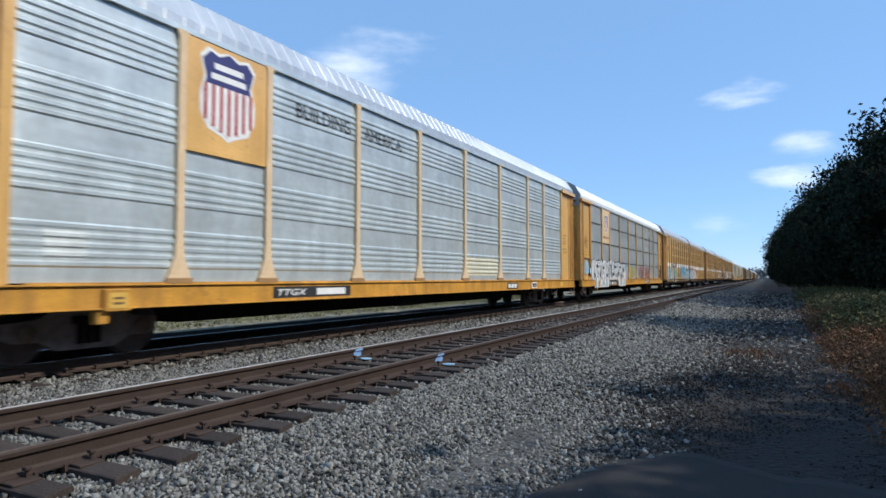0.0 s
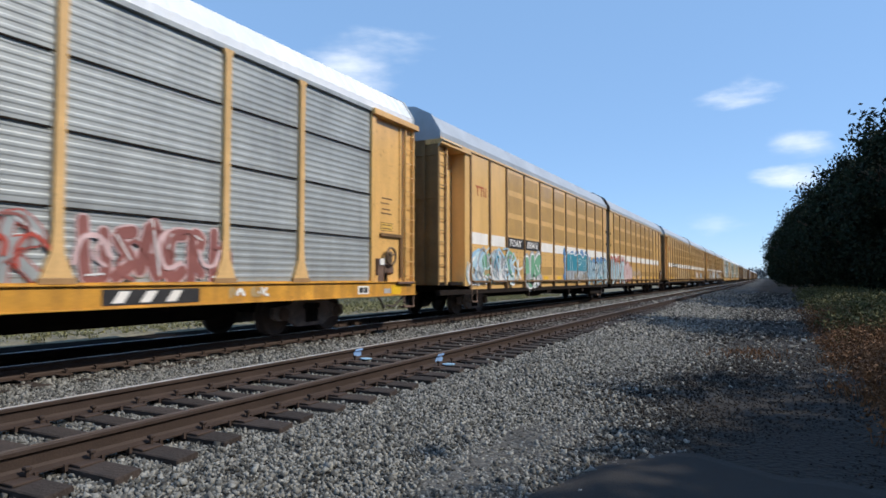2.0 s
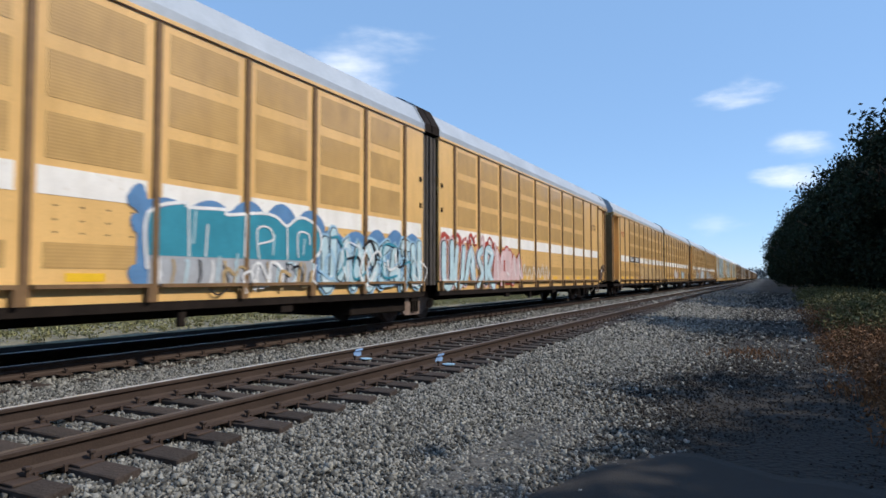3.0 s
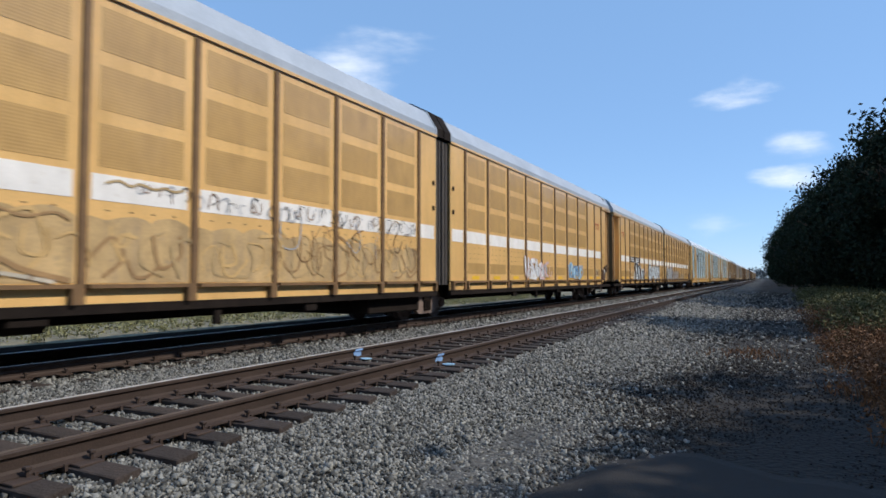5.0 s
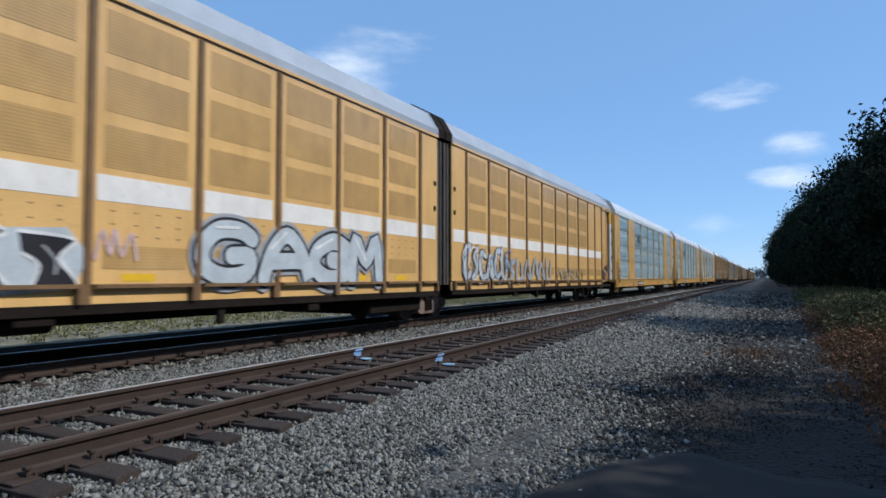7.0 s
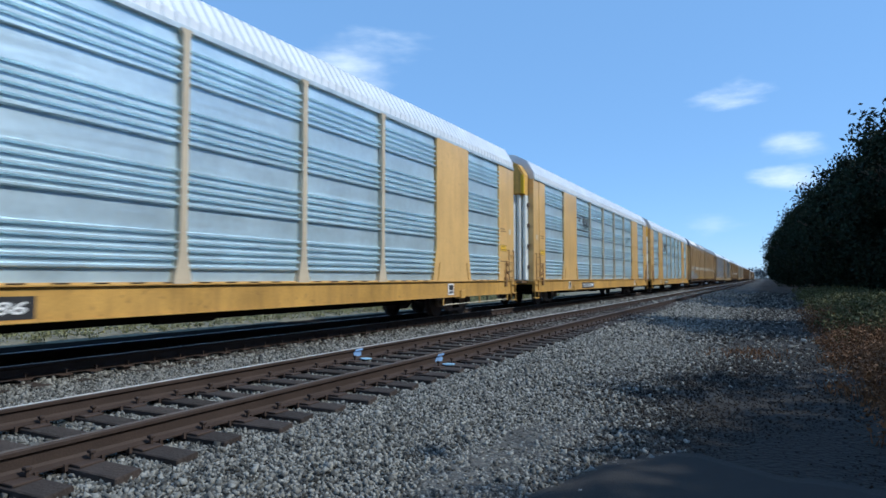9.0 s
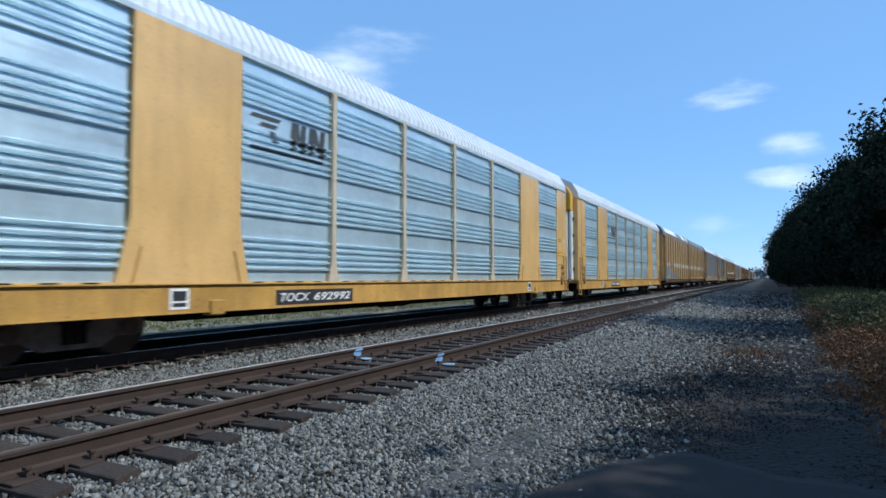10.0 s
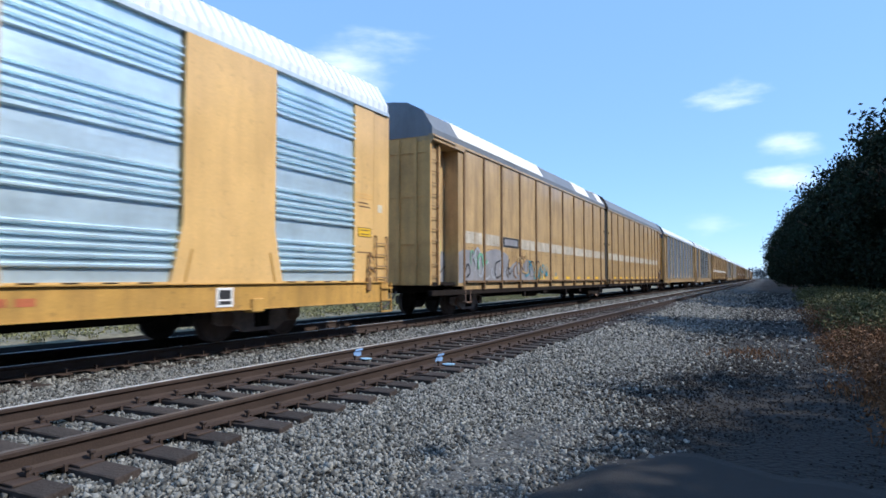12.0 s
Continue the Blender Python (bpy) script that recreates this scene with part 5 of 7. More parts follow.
def wild(car, y0, y1, z0, z1, n, palette, seed, x=HW, w=0.22):
    """Overlapping interlocked strokes in several colours."""
    g = random.Random(seed)
    for i in range(n):
        cy = y0 + (y1 - y0) * (i + 0.5) / n + g.uniform(-0.15, 0.15)
        cz = g.uniform(z0 + 0.25 * (z1 - z0), z0 + 0.7 * (z1 - z0))
        a = g.uniform(0, 2 * math.pi)
        r = g.uniform(0.22, 0.5) * (z1 - z0)
        pts = []
        for k in range(4):
            pts.append((cy + r * math.cos(a) * 0.8, min(z1 - w / 2, max(z0 + w / 2, cz + r * math.sin(a)))))
            a += g.uniform(0.7, 1.9)
        bm = bmesh.new()
        ribbon(bm, pts, w * g.uniform(0.6, 1.5), x, 0.004 + 0.0012 * i)
        part("graffiti_stroke", bm, M[palette[g.randrange(len(palette))]], car)


def blot(car, y, z, ry, rz, col, seed, x=HW, lift=0.006, label="sprayed patch of colour"):
    g = random.Random(seed)
    bm = bmesh.new()
    vs = []
    for i in range(28):
        a = 2 * math.pi * i / 28
        k = 1 + 0.10 * math.sin(3 * a + seed) + g.uniform(-0.06, 0.06)
        vs.append(bm.verts.new((x + lift, y + ry * k * math.cos(a), z + rz * k * math.sin(a))))
    bm.faces.new(vs)
    return part("graffiti", bm, M[col], car, label)


def scribble(car, pts, w, col, x=HW, lift=0.008, label="thin sprayed scribble"):
    bm = bmesh.new()
    ribbon(bm, pts, w, x, lift)
    return part("graffiti", bm, M[col], car, label)


def squiggle(y0, y1, zc, amp, n, seed):
    g = random.Random(seed)
    return [(y0 + (y1 - y0) * i / n + g.uniform(-0.03, 0.03), zc + amp * (1 if i % 2 else -1) * g.uniform(0.5, 1.0)) for i in range(n + 1)]


def shield(car, yc, z0, z1, x):
    """A railway shield: white rim, blue chief with two bars of writing, red pales."""
    H = z1 - z0
    W = H * 0.86
    half = [(0.0, 1.0), (0.18, 0.93), (0.34, 0.97), (0.47, 0.86), (0.40, 0.66), (0.47, 0.45), (0.46, 0.25), (0.34, 0.09), (0.12, 0.03), (0.0, -0.02)]
    def ring(k, top=1.0):
        r = [(a * k, (b - 0.5) * k + 0.5) for a, b in half]
        r = [(a, min(b, top)) for a, b in r]
        return [(yc + a * W, z0 + b * H) for a, b in r] + [(yc - a * W, z0 + b * H) for a, b in r[-2:0:-1]]
    part("shield", prism(bmesh.new(), ring(1.06), "x", x, x + 0.004), M["white"], car, "white-rimmed shield emblem")
    part("shield_field", prism(bmesh.new(), ring(0.97), "x", x + 0.004, x + 0.007), M["shield_blue"], car)
    lower = prism(bmesh.new(), ring(0.97, 0.58), "x", x + 0.007, x + 0.010)
    part("shield_base", lower, M["white"], car)
    for i in range(7):
        a = -0.405 + 0.81 * i / 6
        bot = 0.025 + 0.30 * abs(a) ** 1.6 * 2
        part("shield_pale", boxes((x + 0.010, x + 0.013, yc + (a - 0.028) * W, yc + (a + 0.028) * W, z0 + bot * H, z0 + 0.58 * H)), M["shield_red"], car)
    for zz, ww in ((0.80, 0.26), (0.68, 0.31)):
        part("writing_bar", boxes((x + 0.007, x + 0.011, yc - ww * W, yc + ww * W, z0 + (zz - 0.035) * H, z0 + (zz + 0.035) * H)), M["white"], car)


def emblem_bars(car, y0, y1, z0, z1, x):
    """A black speed-line emblem: slanted bars thinning to one side, then two heavy blocks."""
    W, H = y1 - y0, z1 - z0
    for i in range(4):
        a, b = 0.02 + 0.10 * i, 0.36 - 0.04 * i
        zt = z1 - H * (0.05 + 0.19 * i)
        part("emblem_bar", prism(bmesh.new(), [(y0 + a * W, zt - 0.11 * H), (y0 + b * W, zt - 0.11 * H), (y0 + (b + 0.04) * W, zt), (y0 + (a + 0.04) * W, zt)], "x", x, x + 0.004), M["dark_text"], car)
    for a, b in ((0.50, 0.70), (0.74, 0.97)):
        part("emblem_block", prism(bmesh.new(), [(y0 + a * W, z0 + 0.22 * H), (y0 + (a + 0.06) * W, z0 + 0.22 * H), (y0 + (a + 0.09) * W, z0 + 0.6 * H), (y0 + (b - 0.07) * W, z0 + 0.2 * H), (y0 + b * W, z0 + 0.2 * H),
                   (y0 + (b + 0.02) * W, z1), (y0 + (b - 0.04) * W, z1), (y0 + (b - 0.06) * W, z0 + 0.6 * H), (y0 + (a + 0.12) * W, z1), (y0 + (a + 0.03) * W, z1)], "x", x, x + 0.004), M["dark_text"], car)
    part("writing_bar", boxes((x, x + 0.004, y0 + 0.02 * W, y0 + 0.95 * W, z0 + 0.02 * H, z0 + 0.09 * H)), M["dark_text"], car)


def reporting_mark(car, mark, digits, y0, y1, z0, z1, x, ym):
    part("mark_panel", boxes((x, x + 0.004, y0, y1, z0, z1)), M["black"], car)
    pad = (z1 - z0) * 0.22
    lettering("reporting_mark", mark, y0 + 0.12, ym - 0.1, z0 + pad, z1 - pad, x + 0.004, M["white"], car, shear=0.25)
    if digits:
        lettering("car_number", digits, ym + 0.05, y1 - 0.1, z0 + pad, z1 - pad, x + 0.004, M["white"], car, shear=0.25)


def unit_marks(car, digits):
    for (a, b), txt in (((5.18, 6.82), "TOAX"), ((7.0, 8.64), digits)):
        part("mark_panel", boxes((HW - 0.004, HW, a, b, 2.19, 2.57)), M["black"], car)
        lettering("reporting_mark" if txt == "TOAX" else "car_number", txt, a + 0.2, b - 0.22, 2.26, 2.51, HW, M["white"], car, shear=0.25)


def operator_bars(car, y, z, h, col="red_text"):
    """Faded operator initials, as plain strokes."""
    for i in range(3):
        a = y + i * h * 0.9
        if i < 2:
            part("writing_bar", boxes((HW - 0.012, HW - 0.006, a, a + h * 0.8, z + h * 0.8, z + h), (HW - 0.012, HW - 0.006, a + h * 0.3, a + h * 0.5, z, z + h * 0.8)), M[col], car)
        else:
            part("writing_bar", boxes((HW - 0.012, HW - 0.006, a, a + h * 0.2, z, z + h), (HW - 0.012, HW - 0.006, a + h * 0.5, a + h * 0.7, z, z + h)), M[col], car)


def hug(ob, levels, x, depth, lift=0.005):
    """Lay flat lettering over a pressed sheet: cut it at every fold and bring it onto the ribs."""
    zs, xs = [], []
    for zb, h in levels:
        zs += [zb, zb + h * 0.28, zb + h * 0.72, zb + h]
        xs += [0.0, depth, depth, 0.0]
    bm = bmesh.new()
    bm.from_mesh(ob.data)
    lo, hi = min(v.co.z for v in bm.verts), max(v.co.z for v in bm.verts)
    for z in zs:
        if lo < z < hi:
            bmesh.ops.bisect_plane(bm, geom=bm.verts[:] + bm.edges[:] + bm.faces[:], plane_co=(0, 0, z), plane_no=(0, 0, 1))
    base = min(v.co.x for v in bm.verts)
    for v in bm.verts:
        v.co.x = x + lift + float(np.interp(v.co.z, zs, xs)) + (v.co.x - base)
    bm.to_mesh(ob.data)
    bm.free()


# ---- the train ----
SPEED = 21.57
train = []


def enlist(car, y):
    car.matrix_basis = pose(TRACK_FAR, y, RAIL_TOP)
    train.append((car, y))
    return car


def spare(src, label=""):
    c = copy_thing(src, src.matrix_basis)
    if label:
        tagged(c, label)
    return c


rack_a = rack_car(M["galv"], wedge_ribs(1.12, 4.93, 4, 5, 0.095, 0.125), M["post_sand"], M["orange"], M["roof"], M["sill_yellow"],
                  "grey ribbed steel car carrier with sand-coloured posts", 0.028)
rack_b = rack_car(M["galv_dull"], [(1.14 + 0.99 * r + 0.118 * i, 0.075) for r in range(4) for i in range(8) if 1.14 + 0.99 * r + 0.118 * i < 4.85], M["post_tan"], M["orange"], M["roof_white"], M["sill_yellow"],
                  "grey louvred steel car carrier with yellow posts and white graffiti", 0.008, True)
unit_a = unit_car(False, "buff yellow covered car carrier unit with white stripe")
unit_b = unit_car(True, "buff yellow covered car carrier unit with white stripe")
steel = steel_car("bright ribbed steel car carrier with buff yellow panels")
far_cars = [(spare(rack_a), RACK_LEN), (spare(rack_b), RACK_LEN), (spare(unit_a), 0), (spare(unit_b), UNIT_LEN), (spare(steel), STEEL_LEN)]

# first car: shield panel and slogan
c = enlist(rack_a, 2.36)
part("emblem_panel", boxes((HW - 0.02, HW + 0.03, 4.52, 6.31, 3.14, 4.97)), M["orange"], c)
shield(c, 5.40, 3.47, 4.90, HW + 0.032)
for word, y0, y1 in (("BUILDING", 7.16, 8.94), ("AMERICA", 9.48, 11.1)):
    hug(lettering("slogan", word, y0, y1, 4.25, 4.53, HW, M["dark_text"], c, bold=0.0), wedge_ribs(1.12, 4.93, 4, 5, 0.095, 0.125), HW - 0.02, 0.028)
reporting_mark(c, "TTGX", "", 6.5, 8.9, 0.78, 0.99, HW + 0.06, 7.55)
part("writing_bar", boxes((HW + 0.064, HW + 0.069, 7.75, 8.7, 0.82, 0.95)), M["white"], c)
part("mark_panel", boxes((HW + 0.06, HW + 0.064, 18.15, 19.2, 0.76, 0.98)), M["black"], c)
for i in range(3):
    part("writing_bar", boxes((HW + 0.064, HW + 0.068, 18.25 + 0.3 * i, 18.48 + 0.3 * i, 0.8, 0.94)), M["white"], c)
part("placard_board", boxes((HW + 0.06, HW + 0.064, 20.75, 21.3, 0.76, 0.99)), M["white"], c)
part("placard_slot", boxes((HW + 0.064, HW + 0.068, 20.82, 21.05, 0.8, 0.95), (HW + 0.064, HW + 0.068, 21.1, 21.24, 0.8, 0.95)), M["black"], c)
cream = paint("faded_cream", (0.60, 0.585, 0.46))
rack_ribs = wedge_ribs(1.12, 4.93, 4, 5, 0.095, 0.125)
for a, b, z0, z1, col in ((2.42, 2.98, 1.385, 1.765, paint("primer_grey_patch", (0.60, 0.64, 0.63))), (14.95, 17.4, 1.22, 1.76, cream)):
    ribbed("patch_sheet", a, b, z0, z1, [r for r in rack_ribs if z0 < r[0] and r[0] + r[1] < z1], HW - 0.016, col, c, 0.028)

# second car: louvred sides, emblem panel, long white graffiti
c = enlist(rack_b, 30.48)
part("emblem_panel", boxes((HW - 0.02, HW + 0.03, 4.52, 6.31, 3.08, 4.97)), M["panel_faded"], c)
shield(c, 5.5, 3.72, 4.68, HW + 0.032)
lettering("slogan", "BUILDING AMERICA", 4.72, 6.2, 3.36, 3.46, HW + 0.03, M["red_text"], c)
XG = HW + 0.062
field = [(1.85, 1.02), (3.0, 0.98), (10.7, 1.0), (10.75, 1.5), (10.45, 2.02), (9.4, 1.95), (8.6, 2.12), (7.4, 2.0), (6.6, 2.16), (5.6, 2.02), (4.6, 2.14), (3.4, 2.03), (2.4, 2.1), (1.9, 1.85)]
part("graffiti", prism(bmesh.new(), field, "x", XG - 0.006, XG), M["spray_white"], c, "white sprayed field behind outlined letters")
graffiti(c, 1.85, 4.75, 1.02, 2.08, 5, "spray_white", "spray_black", 21, XG, word="OKSTO", fat=0.17, edge=1.3)
graffiti(c, 4.75, 6.35, 1.02, 2.06, 4, "spray_white", "spray_black", 22, XG, word="ORIE", fat=0.13, edge=1.35)
graffiti(c, 6.5, 10.3, 1.02, 2.04, 5, "spray_white", "spray_black", 23, XG, word="ESCIR", fat=0.2, edge=1.28)
for yy, zz, ry, rz in ((2.5, 1.3, 0.16, 0.12), (3.1, 1.78, 0.2, 0.09), (3.75, 1.35, 0.12, 0.17), (4.45, 1.7, 0.15, 0.1), (5.3, 1.3, 0.16, 0.12), (6.35, 1.6, 0.1, 0.3), (6.95, 1.36, 0.26, 0.13), (7.5, 1.8, 0.34, 0.08),
                       (7.95, 1.3, 0.12, 0.14), (8.45, 1.4, 0.2, 0.11), (8.9, 1.82, 0.2, 0.08), (9.45, 1.3, 0.1, 0.2), (9.95, 1.62, 0.2, 0.09)):
    blot(c, yy, zz, ry, rz, "spray_black", int(yy * 23), XG, 0.0285, "black sprayed shadow between letters")
for a, b, k in ((1.85, 4.7, 61), (6.6, 10.2, 62)):
    scribble(c, [(a + (b - a) * i / 8, 2.07 + 0.05 * math.sin(2.1 * i + k)) for i in range(9)], 0.055, "spray_black", XG, 0.002)
for yy, zz, r in ((1.75, 1.5, 0.25), (5.6, 1.75, 0.3), (6.4, 1.2, 0.3), (6.55, 1.85, 0.3), (8.2, 1.25, 0.3), (10.3, 1.75, 0.33)):
    blot(c, yy, zz, r, r * 0.7, "spray_ice", int(yy * 10), XG, 0.003)
for ring in ([(2.55, 0.64), (5.75, 0.66), (5.7, 1.06), (2.7, 1.06)], [(8.55, 0.66), (10.45, 0.66), (10.55, 1.06), (8.5, 1.06)]):
    part("graffiti", prism(bmesh.new(), ring, "x", HW + 0.06, HW + 0.102), M["spray_white"], c, "white sprayed foot of the lettering")
for yy, lean in ((2.75, 0.0), (3.25, 0.05), (3.7, -0.2), (4.05, 0.25), (4.55, -0.1), (5.0, 0.1), (5.35, -0.12), (8.8, 0.2), (9.3, -0.2), (9.85, 0.15), (10.2, -0.1)):
    scribble(c, [(yy, 0.67), (yy + lean * 0.7, 0.85), (yy + lean, 1.04)], 0.07, "spray_black", HW + 0.102, 0.004)
    blot(c, yy + 0.22, 0.86, 0.12, 0.14, "spray_ice", int(yy * 9), HW + 0.102, 0.002)
part("mark_panel", boxes((HW + 0.064, HW + 0.068, 6.1, 8.3, 0.70, 1.0)), M["black"], c)
lettering("reporting_mark", "ETTX", 5.65, 6.45, 0.76, 0.92, HW + 0.068, M["white"], c, shear=0.25)
lettering("car_number", "907233", 6.58, 7.85, 0.76, 0.93, HW + 0.068, M["white"], c, shear=0.25)
XR = HW - 0.006
# grey bars draw the louvres' shading lines across the lettering
pieces("louvre_edge", [(XG + 0.024, XG + 0.031, 1.9, 10.5, 1.14 + 0.118 * i, 1.150 + 0.118 * i) for i in range(8)], M["spray_grey"], c)
wild(c, 2.0, 10.6, 1.05, 2.0, 9, ("spray_grey", "spray_black", "spray_ice"), 51, XG + 0.002, 0.10)
wild(c, 10.75, 12.0, 1.1, 2.05, 9, ("spray_pink", "spray_grey", "spray_red", "spray_ice"), 26, XR, 0.06)
blot(c, 13.1, 1.45, 0.8, 0.36, "spray_sand", 8, XR, 0.002)
wild(c, 12.25, 13.8, 1.1, 1.9, 15, ("spray_lime", "spray_lime", "spray_sand"), 27, XR, 0.09)
graffiti(c, 15.0, 17.5, 1.08, 2.0, 4, "galv_dull", "spray_red", 28, XR, fat=0.14)
wild(c, 15.0, 17.5, 1.1, 1.95, 8, ("spray_red", "spray_maroon", "spray_pink"), 28, XR + 0.024, 0.05)
graffiti(c, 17.9, 20.5, 1.1, 1.95, 6, "spray_maroon", "spray_pink", 29, XR, fat=0.2)
wild(c, 17.9, 20.5, 1.1, 1.9, 8, ("spray_maroon", "spray_pink"), 30, XR + 0.024, 0.05)
part("access_frame", prism(bmesh.new(), [(0.78, 2.16), (1.70, 2.16), (1.70, 1.1), (1.64, 1.1), (1.64, 2.09), (0.78, 2.09)], "x", HW - 0.03, HW + 0.03), M["post_dark"], c)
blot(c, 1.15, 1.75, 0.28, 0.32, "spray_grey", 3, HW - 0.02)
wild(c, 0.95, 1.6, 1.35, 2.05, 9, ("spray_sky", "spray_grey", "spray_ice"), 71, HW - 0.012, 0.12)
scribble(c, squiggle(1.25, 1.65, 1.6, 0.35, 7, 5), 0.05, "spray_white", HW - 0.02)
scribble(c, squiggle(0.85, 1.35, 3.0, 0.28, 8, 6), 0.02, "spray_brown", HW - 0.02)
part("mark_panel", boxes((HW + 0.06, HW + 0.064, 18.2, 19.85, 0.77, 0.99)), M["black"], c)
for i in range(3):
    a = 18.32 + 0.44 * i
    part("writing_bar", prism(bmesh.new(), [(a + 0.02, 0.80), (a + 0.20, 0.80), (a + 0.32, 0.965), (a + 0.14, 0.965)], "x", HW + 0.064, HW + 0.068), M["stripe"], c)
wild(c, 20.6, 21.4, 0.78, 1.0, 6, ("spray_white", "spray_sand"), 72, HW + 0.062, 0.06)
wild(c, 11.6, 13.0, 0.76, 1.0, 5, ("spray_brown", "spray_sand"), 73, HW + 0.062, 0.05)

# articulated pairs
c = enlist(unit_a, 58.69)
u1a = c
plain_a = [spare(unit_a, "buff yellow covered car carrier unit with grey scribbles"), spare(unit_a, "buff yellow covered car carrier unit with black, white and grey graffiti"),
           spare(unit_a, "buff yellow covered car carrier unit with grey painted-over base")]
plain_b = [spare(unit_b, "buff yellow covered car carrier unit with small graffiti"), spare(unit_b, "buff yellow covered car carrier unit with grey graffiti letters"), spare(unit_b)]
tagged(c, "buff yellow covered car carrier unit with teal graffiti")
unit_marks(c, "880416")
operator_bars(c, 2.5, 3.72, 0.32)
for yy, zz, ry, rz, col in ((3.0, 1.5, 0.75, 0.5, "spray_ice"), (4.4, 1.45, 0.85, 0.45, "spray_grey"), (5.3, 1.4, 0.5, 0.38, "spray_sky"), (2.55, 1.72, 0.4, 0.36, "spray_sky"), (3.35, 1.62, 0.42, 0.34, "spray_green"),
                            (2.6, 1.12, 0.42, 0.2, "spray_white"), (3.4, 1.2, 0.4, 0.22, "spray_sand"), (4.05, 1.75, 0.3, 0.36, "spray_ice"), (4.7, 1.2, 0.36, 0.2, "spray_white"), (5.0, 1.68, 0.26, 0.24, "spray_green"), (5.5, 1.1, 0.3, 0.2, "spray_ice")):
    blot(c, yy, zz, ry, rz, col, int(yy * 17), HW + 0.004, 0.006 + 0.0011 * yy)
wild(c, 2.2, 5.7, 0.95, 2.15, 24, ("spray_ice", "spray_sky", "spray_green", "spray_white", "spray_grey", "spray_ice", "spray_teal"), 31, HW + 0.016, 0.075)
wild(c, 2.3, 5.6, 0.9, 1.5, 12, ("spray_white", "spray_grey", "spray_white"), 131, HW + 0.046, 0.05)
wild(c, 0.8, 1.4, 1.05, 1.45, 4, ("spray_white",), 32, RECESS + 0.01, 0.07)
for a in range(5):
    an = a * 2 * math.pi / 5 + 0.3
    scribble(c, [(6.2, 1.42), (6.2 + 0.42 * math.cos(an), 1.42 + 0.38 * math.sin(an))], 0.09, "spray_white", HW, 0.012 + 0.001 * a)
graffiti(c, 6.98, 8.7, 0.85, 1.95, 2, "spray_green", "spray_white", 33, HW + 0.01, "spray_grey", fat=0.36)
wild(c, 7.0, 8.7, 0.82, 1.3, 7, ("spray_grey", "spray_white", "spray_green", "spray_black"), 34, HW + 0.04, 0.16)
def bumpy(y0, y1, z0, z1, rise, step):
    """A foot line and a scalloped top, as sprayed clouds have."""
    n = 48
    top = [(y1 + (y0 - y1) * i / n, z1 + rise * abs(math.sin(math.pi * (y1 - y0) * i / n / step)) ** 0.6 * (0.75 + 0.25 * math.sin(5.1 * i / n))) for i in range(n + 1)]
    return [(y0, z0), (y1, z0)] + top


part("graffiti", prism(bmesh.new(), bumpy(12.12, 16.45, 1.06, 2.18, 0.34, 0.86), "x", HW + 0.0, HW + 0.008), M["spray_blue"], c, "blue sprayed cloud behind the letters")
part("graffiti", prism(bmesh.new(), bumpy(16.5, 20.5, 1.3, 1.95, 0.36, 0.85), "x", HW + 0.0, HW + 0.006), M["spray_blue"], c, "blue sprayed cloud behind the letters")
for zz, r in ((2.3, 0.2), (1.95, 0.14), (1.2, 0.16)):
    blot(c, 12.12, zz, r * 0.8, r, "spray_blue", int(zz * 10), HW + 0.002, 0.004)
block = [(12.3, 1.48), (12.3, 2.12), (12.95, 2.32), (13.0, 2.25), (13.75, 2.28), (13.8, 2.2), (14.6, 2.3), (15.0, 2.26), (15.28, 2.12), (15.55, 2.28), (15.85, 2.3), (16.2, 2.15), (16.32, 1.9), (16.25, 1.65), (16.0, 1.48)]
part("graffiti", prism(bmesh.new(), block, "x", HW + 0.012, HW + 0.020), M["spray_teal"], c, "large teal sprayed letters")
part("graffiti", prism(bmesh.new(), [(12.3, 1.04), (16.15, 1.04), (16.05, 1.49), (12.32, 1.49)], "x", HW + 0.010, HW + 0.017), M["spray_grey"], c, "silver fade along the lettering's foot")
scribble(c, [(12.28, 1.3), (12.28, 2.1)] + block[2:], 0.055, "spray_white", HW, 0.024)
for yy, zz, hh in ((13.1, 1.95, 0.5), (14.9, 1.75, 0.35), (15.75, 1.75, 0.3), (14.0, 1.3, 0.5), (13.6, 1.3, 0.4)):
    scribble(c, [(yy, zz - hh / 2), (yy + 0.04, zz + hh / 2)], 0.035, "spray_ice", HW, 0.030)
for pts in ([(13.02, 1.5), (13.0, 2.24)], [(13.35, 1.5), (13.38, 2.0)], [(14.2, 1.5), (14.22, 2.25)], [(14.55, 1.5), (14.5, 2.0), (14.8, 2.05), (14.9, 1.85), (14.55, 1.75)], [(15.3, 1.5), (15.28, 2.1)], [(15.6, 1.55), (15.6, 2.0), (15.9, 2.0), (15.95, 1.8)]):
    scribble(c, pts, 0.032, "spray_white", HW, 0.032)
for k in range(15):
    yy = 12.45 + 0.255 * k
    scribble(c, [(yy, 1.06), (yy + 0.05, 1.2 + 0.18 * ((k * 7) % 3) / 2), (yy + 0.02, 1.42)], 0.045, ("spray_white", "spray_sand", "spray_ice", "spray_black")[k % 4], HW, 0.024 + 0.0005 * k)
wild(c, 13.4, 16.2, 0.85, 1.45, 12, ("spray_black", "spray_white", "spray_ice", "spray_sand"), 46, HW + 0.03, 0.05)
graffiti(c, 16.35, 20.45, 0.92, 2.1, 8, "spray_ice", "spray_black", 34, HW + 0.01, "spray_sky", fat=0.2, edge=1.25)
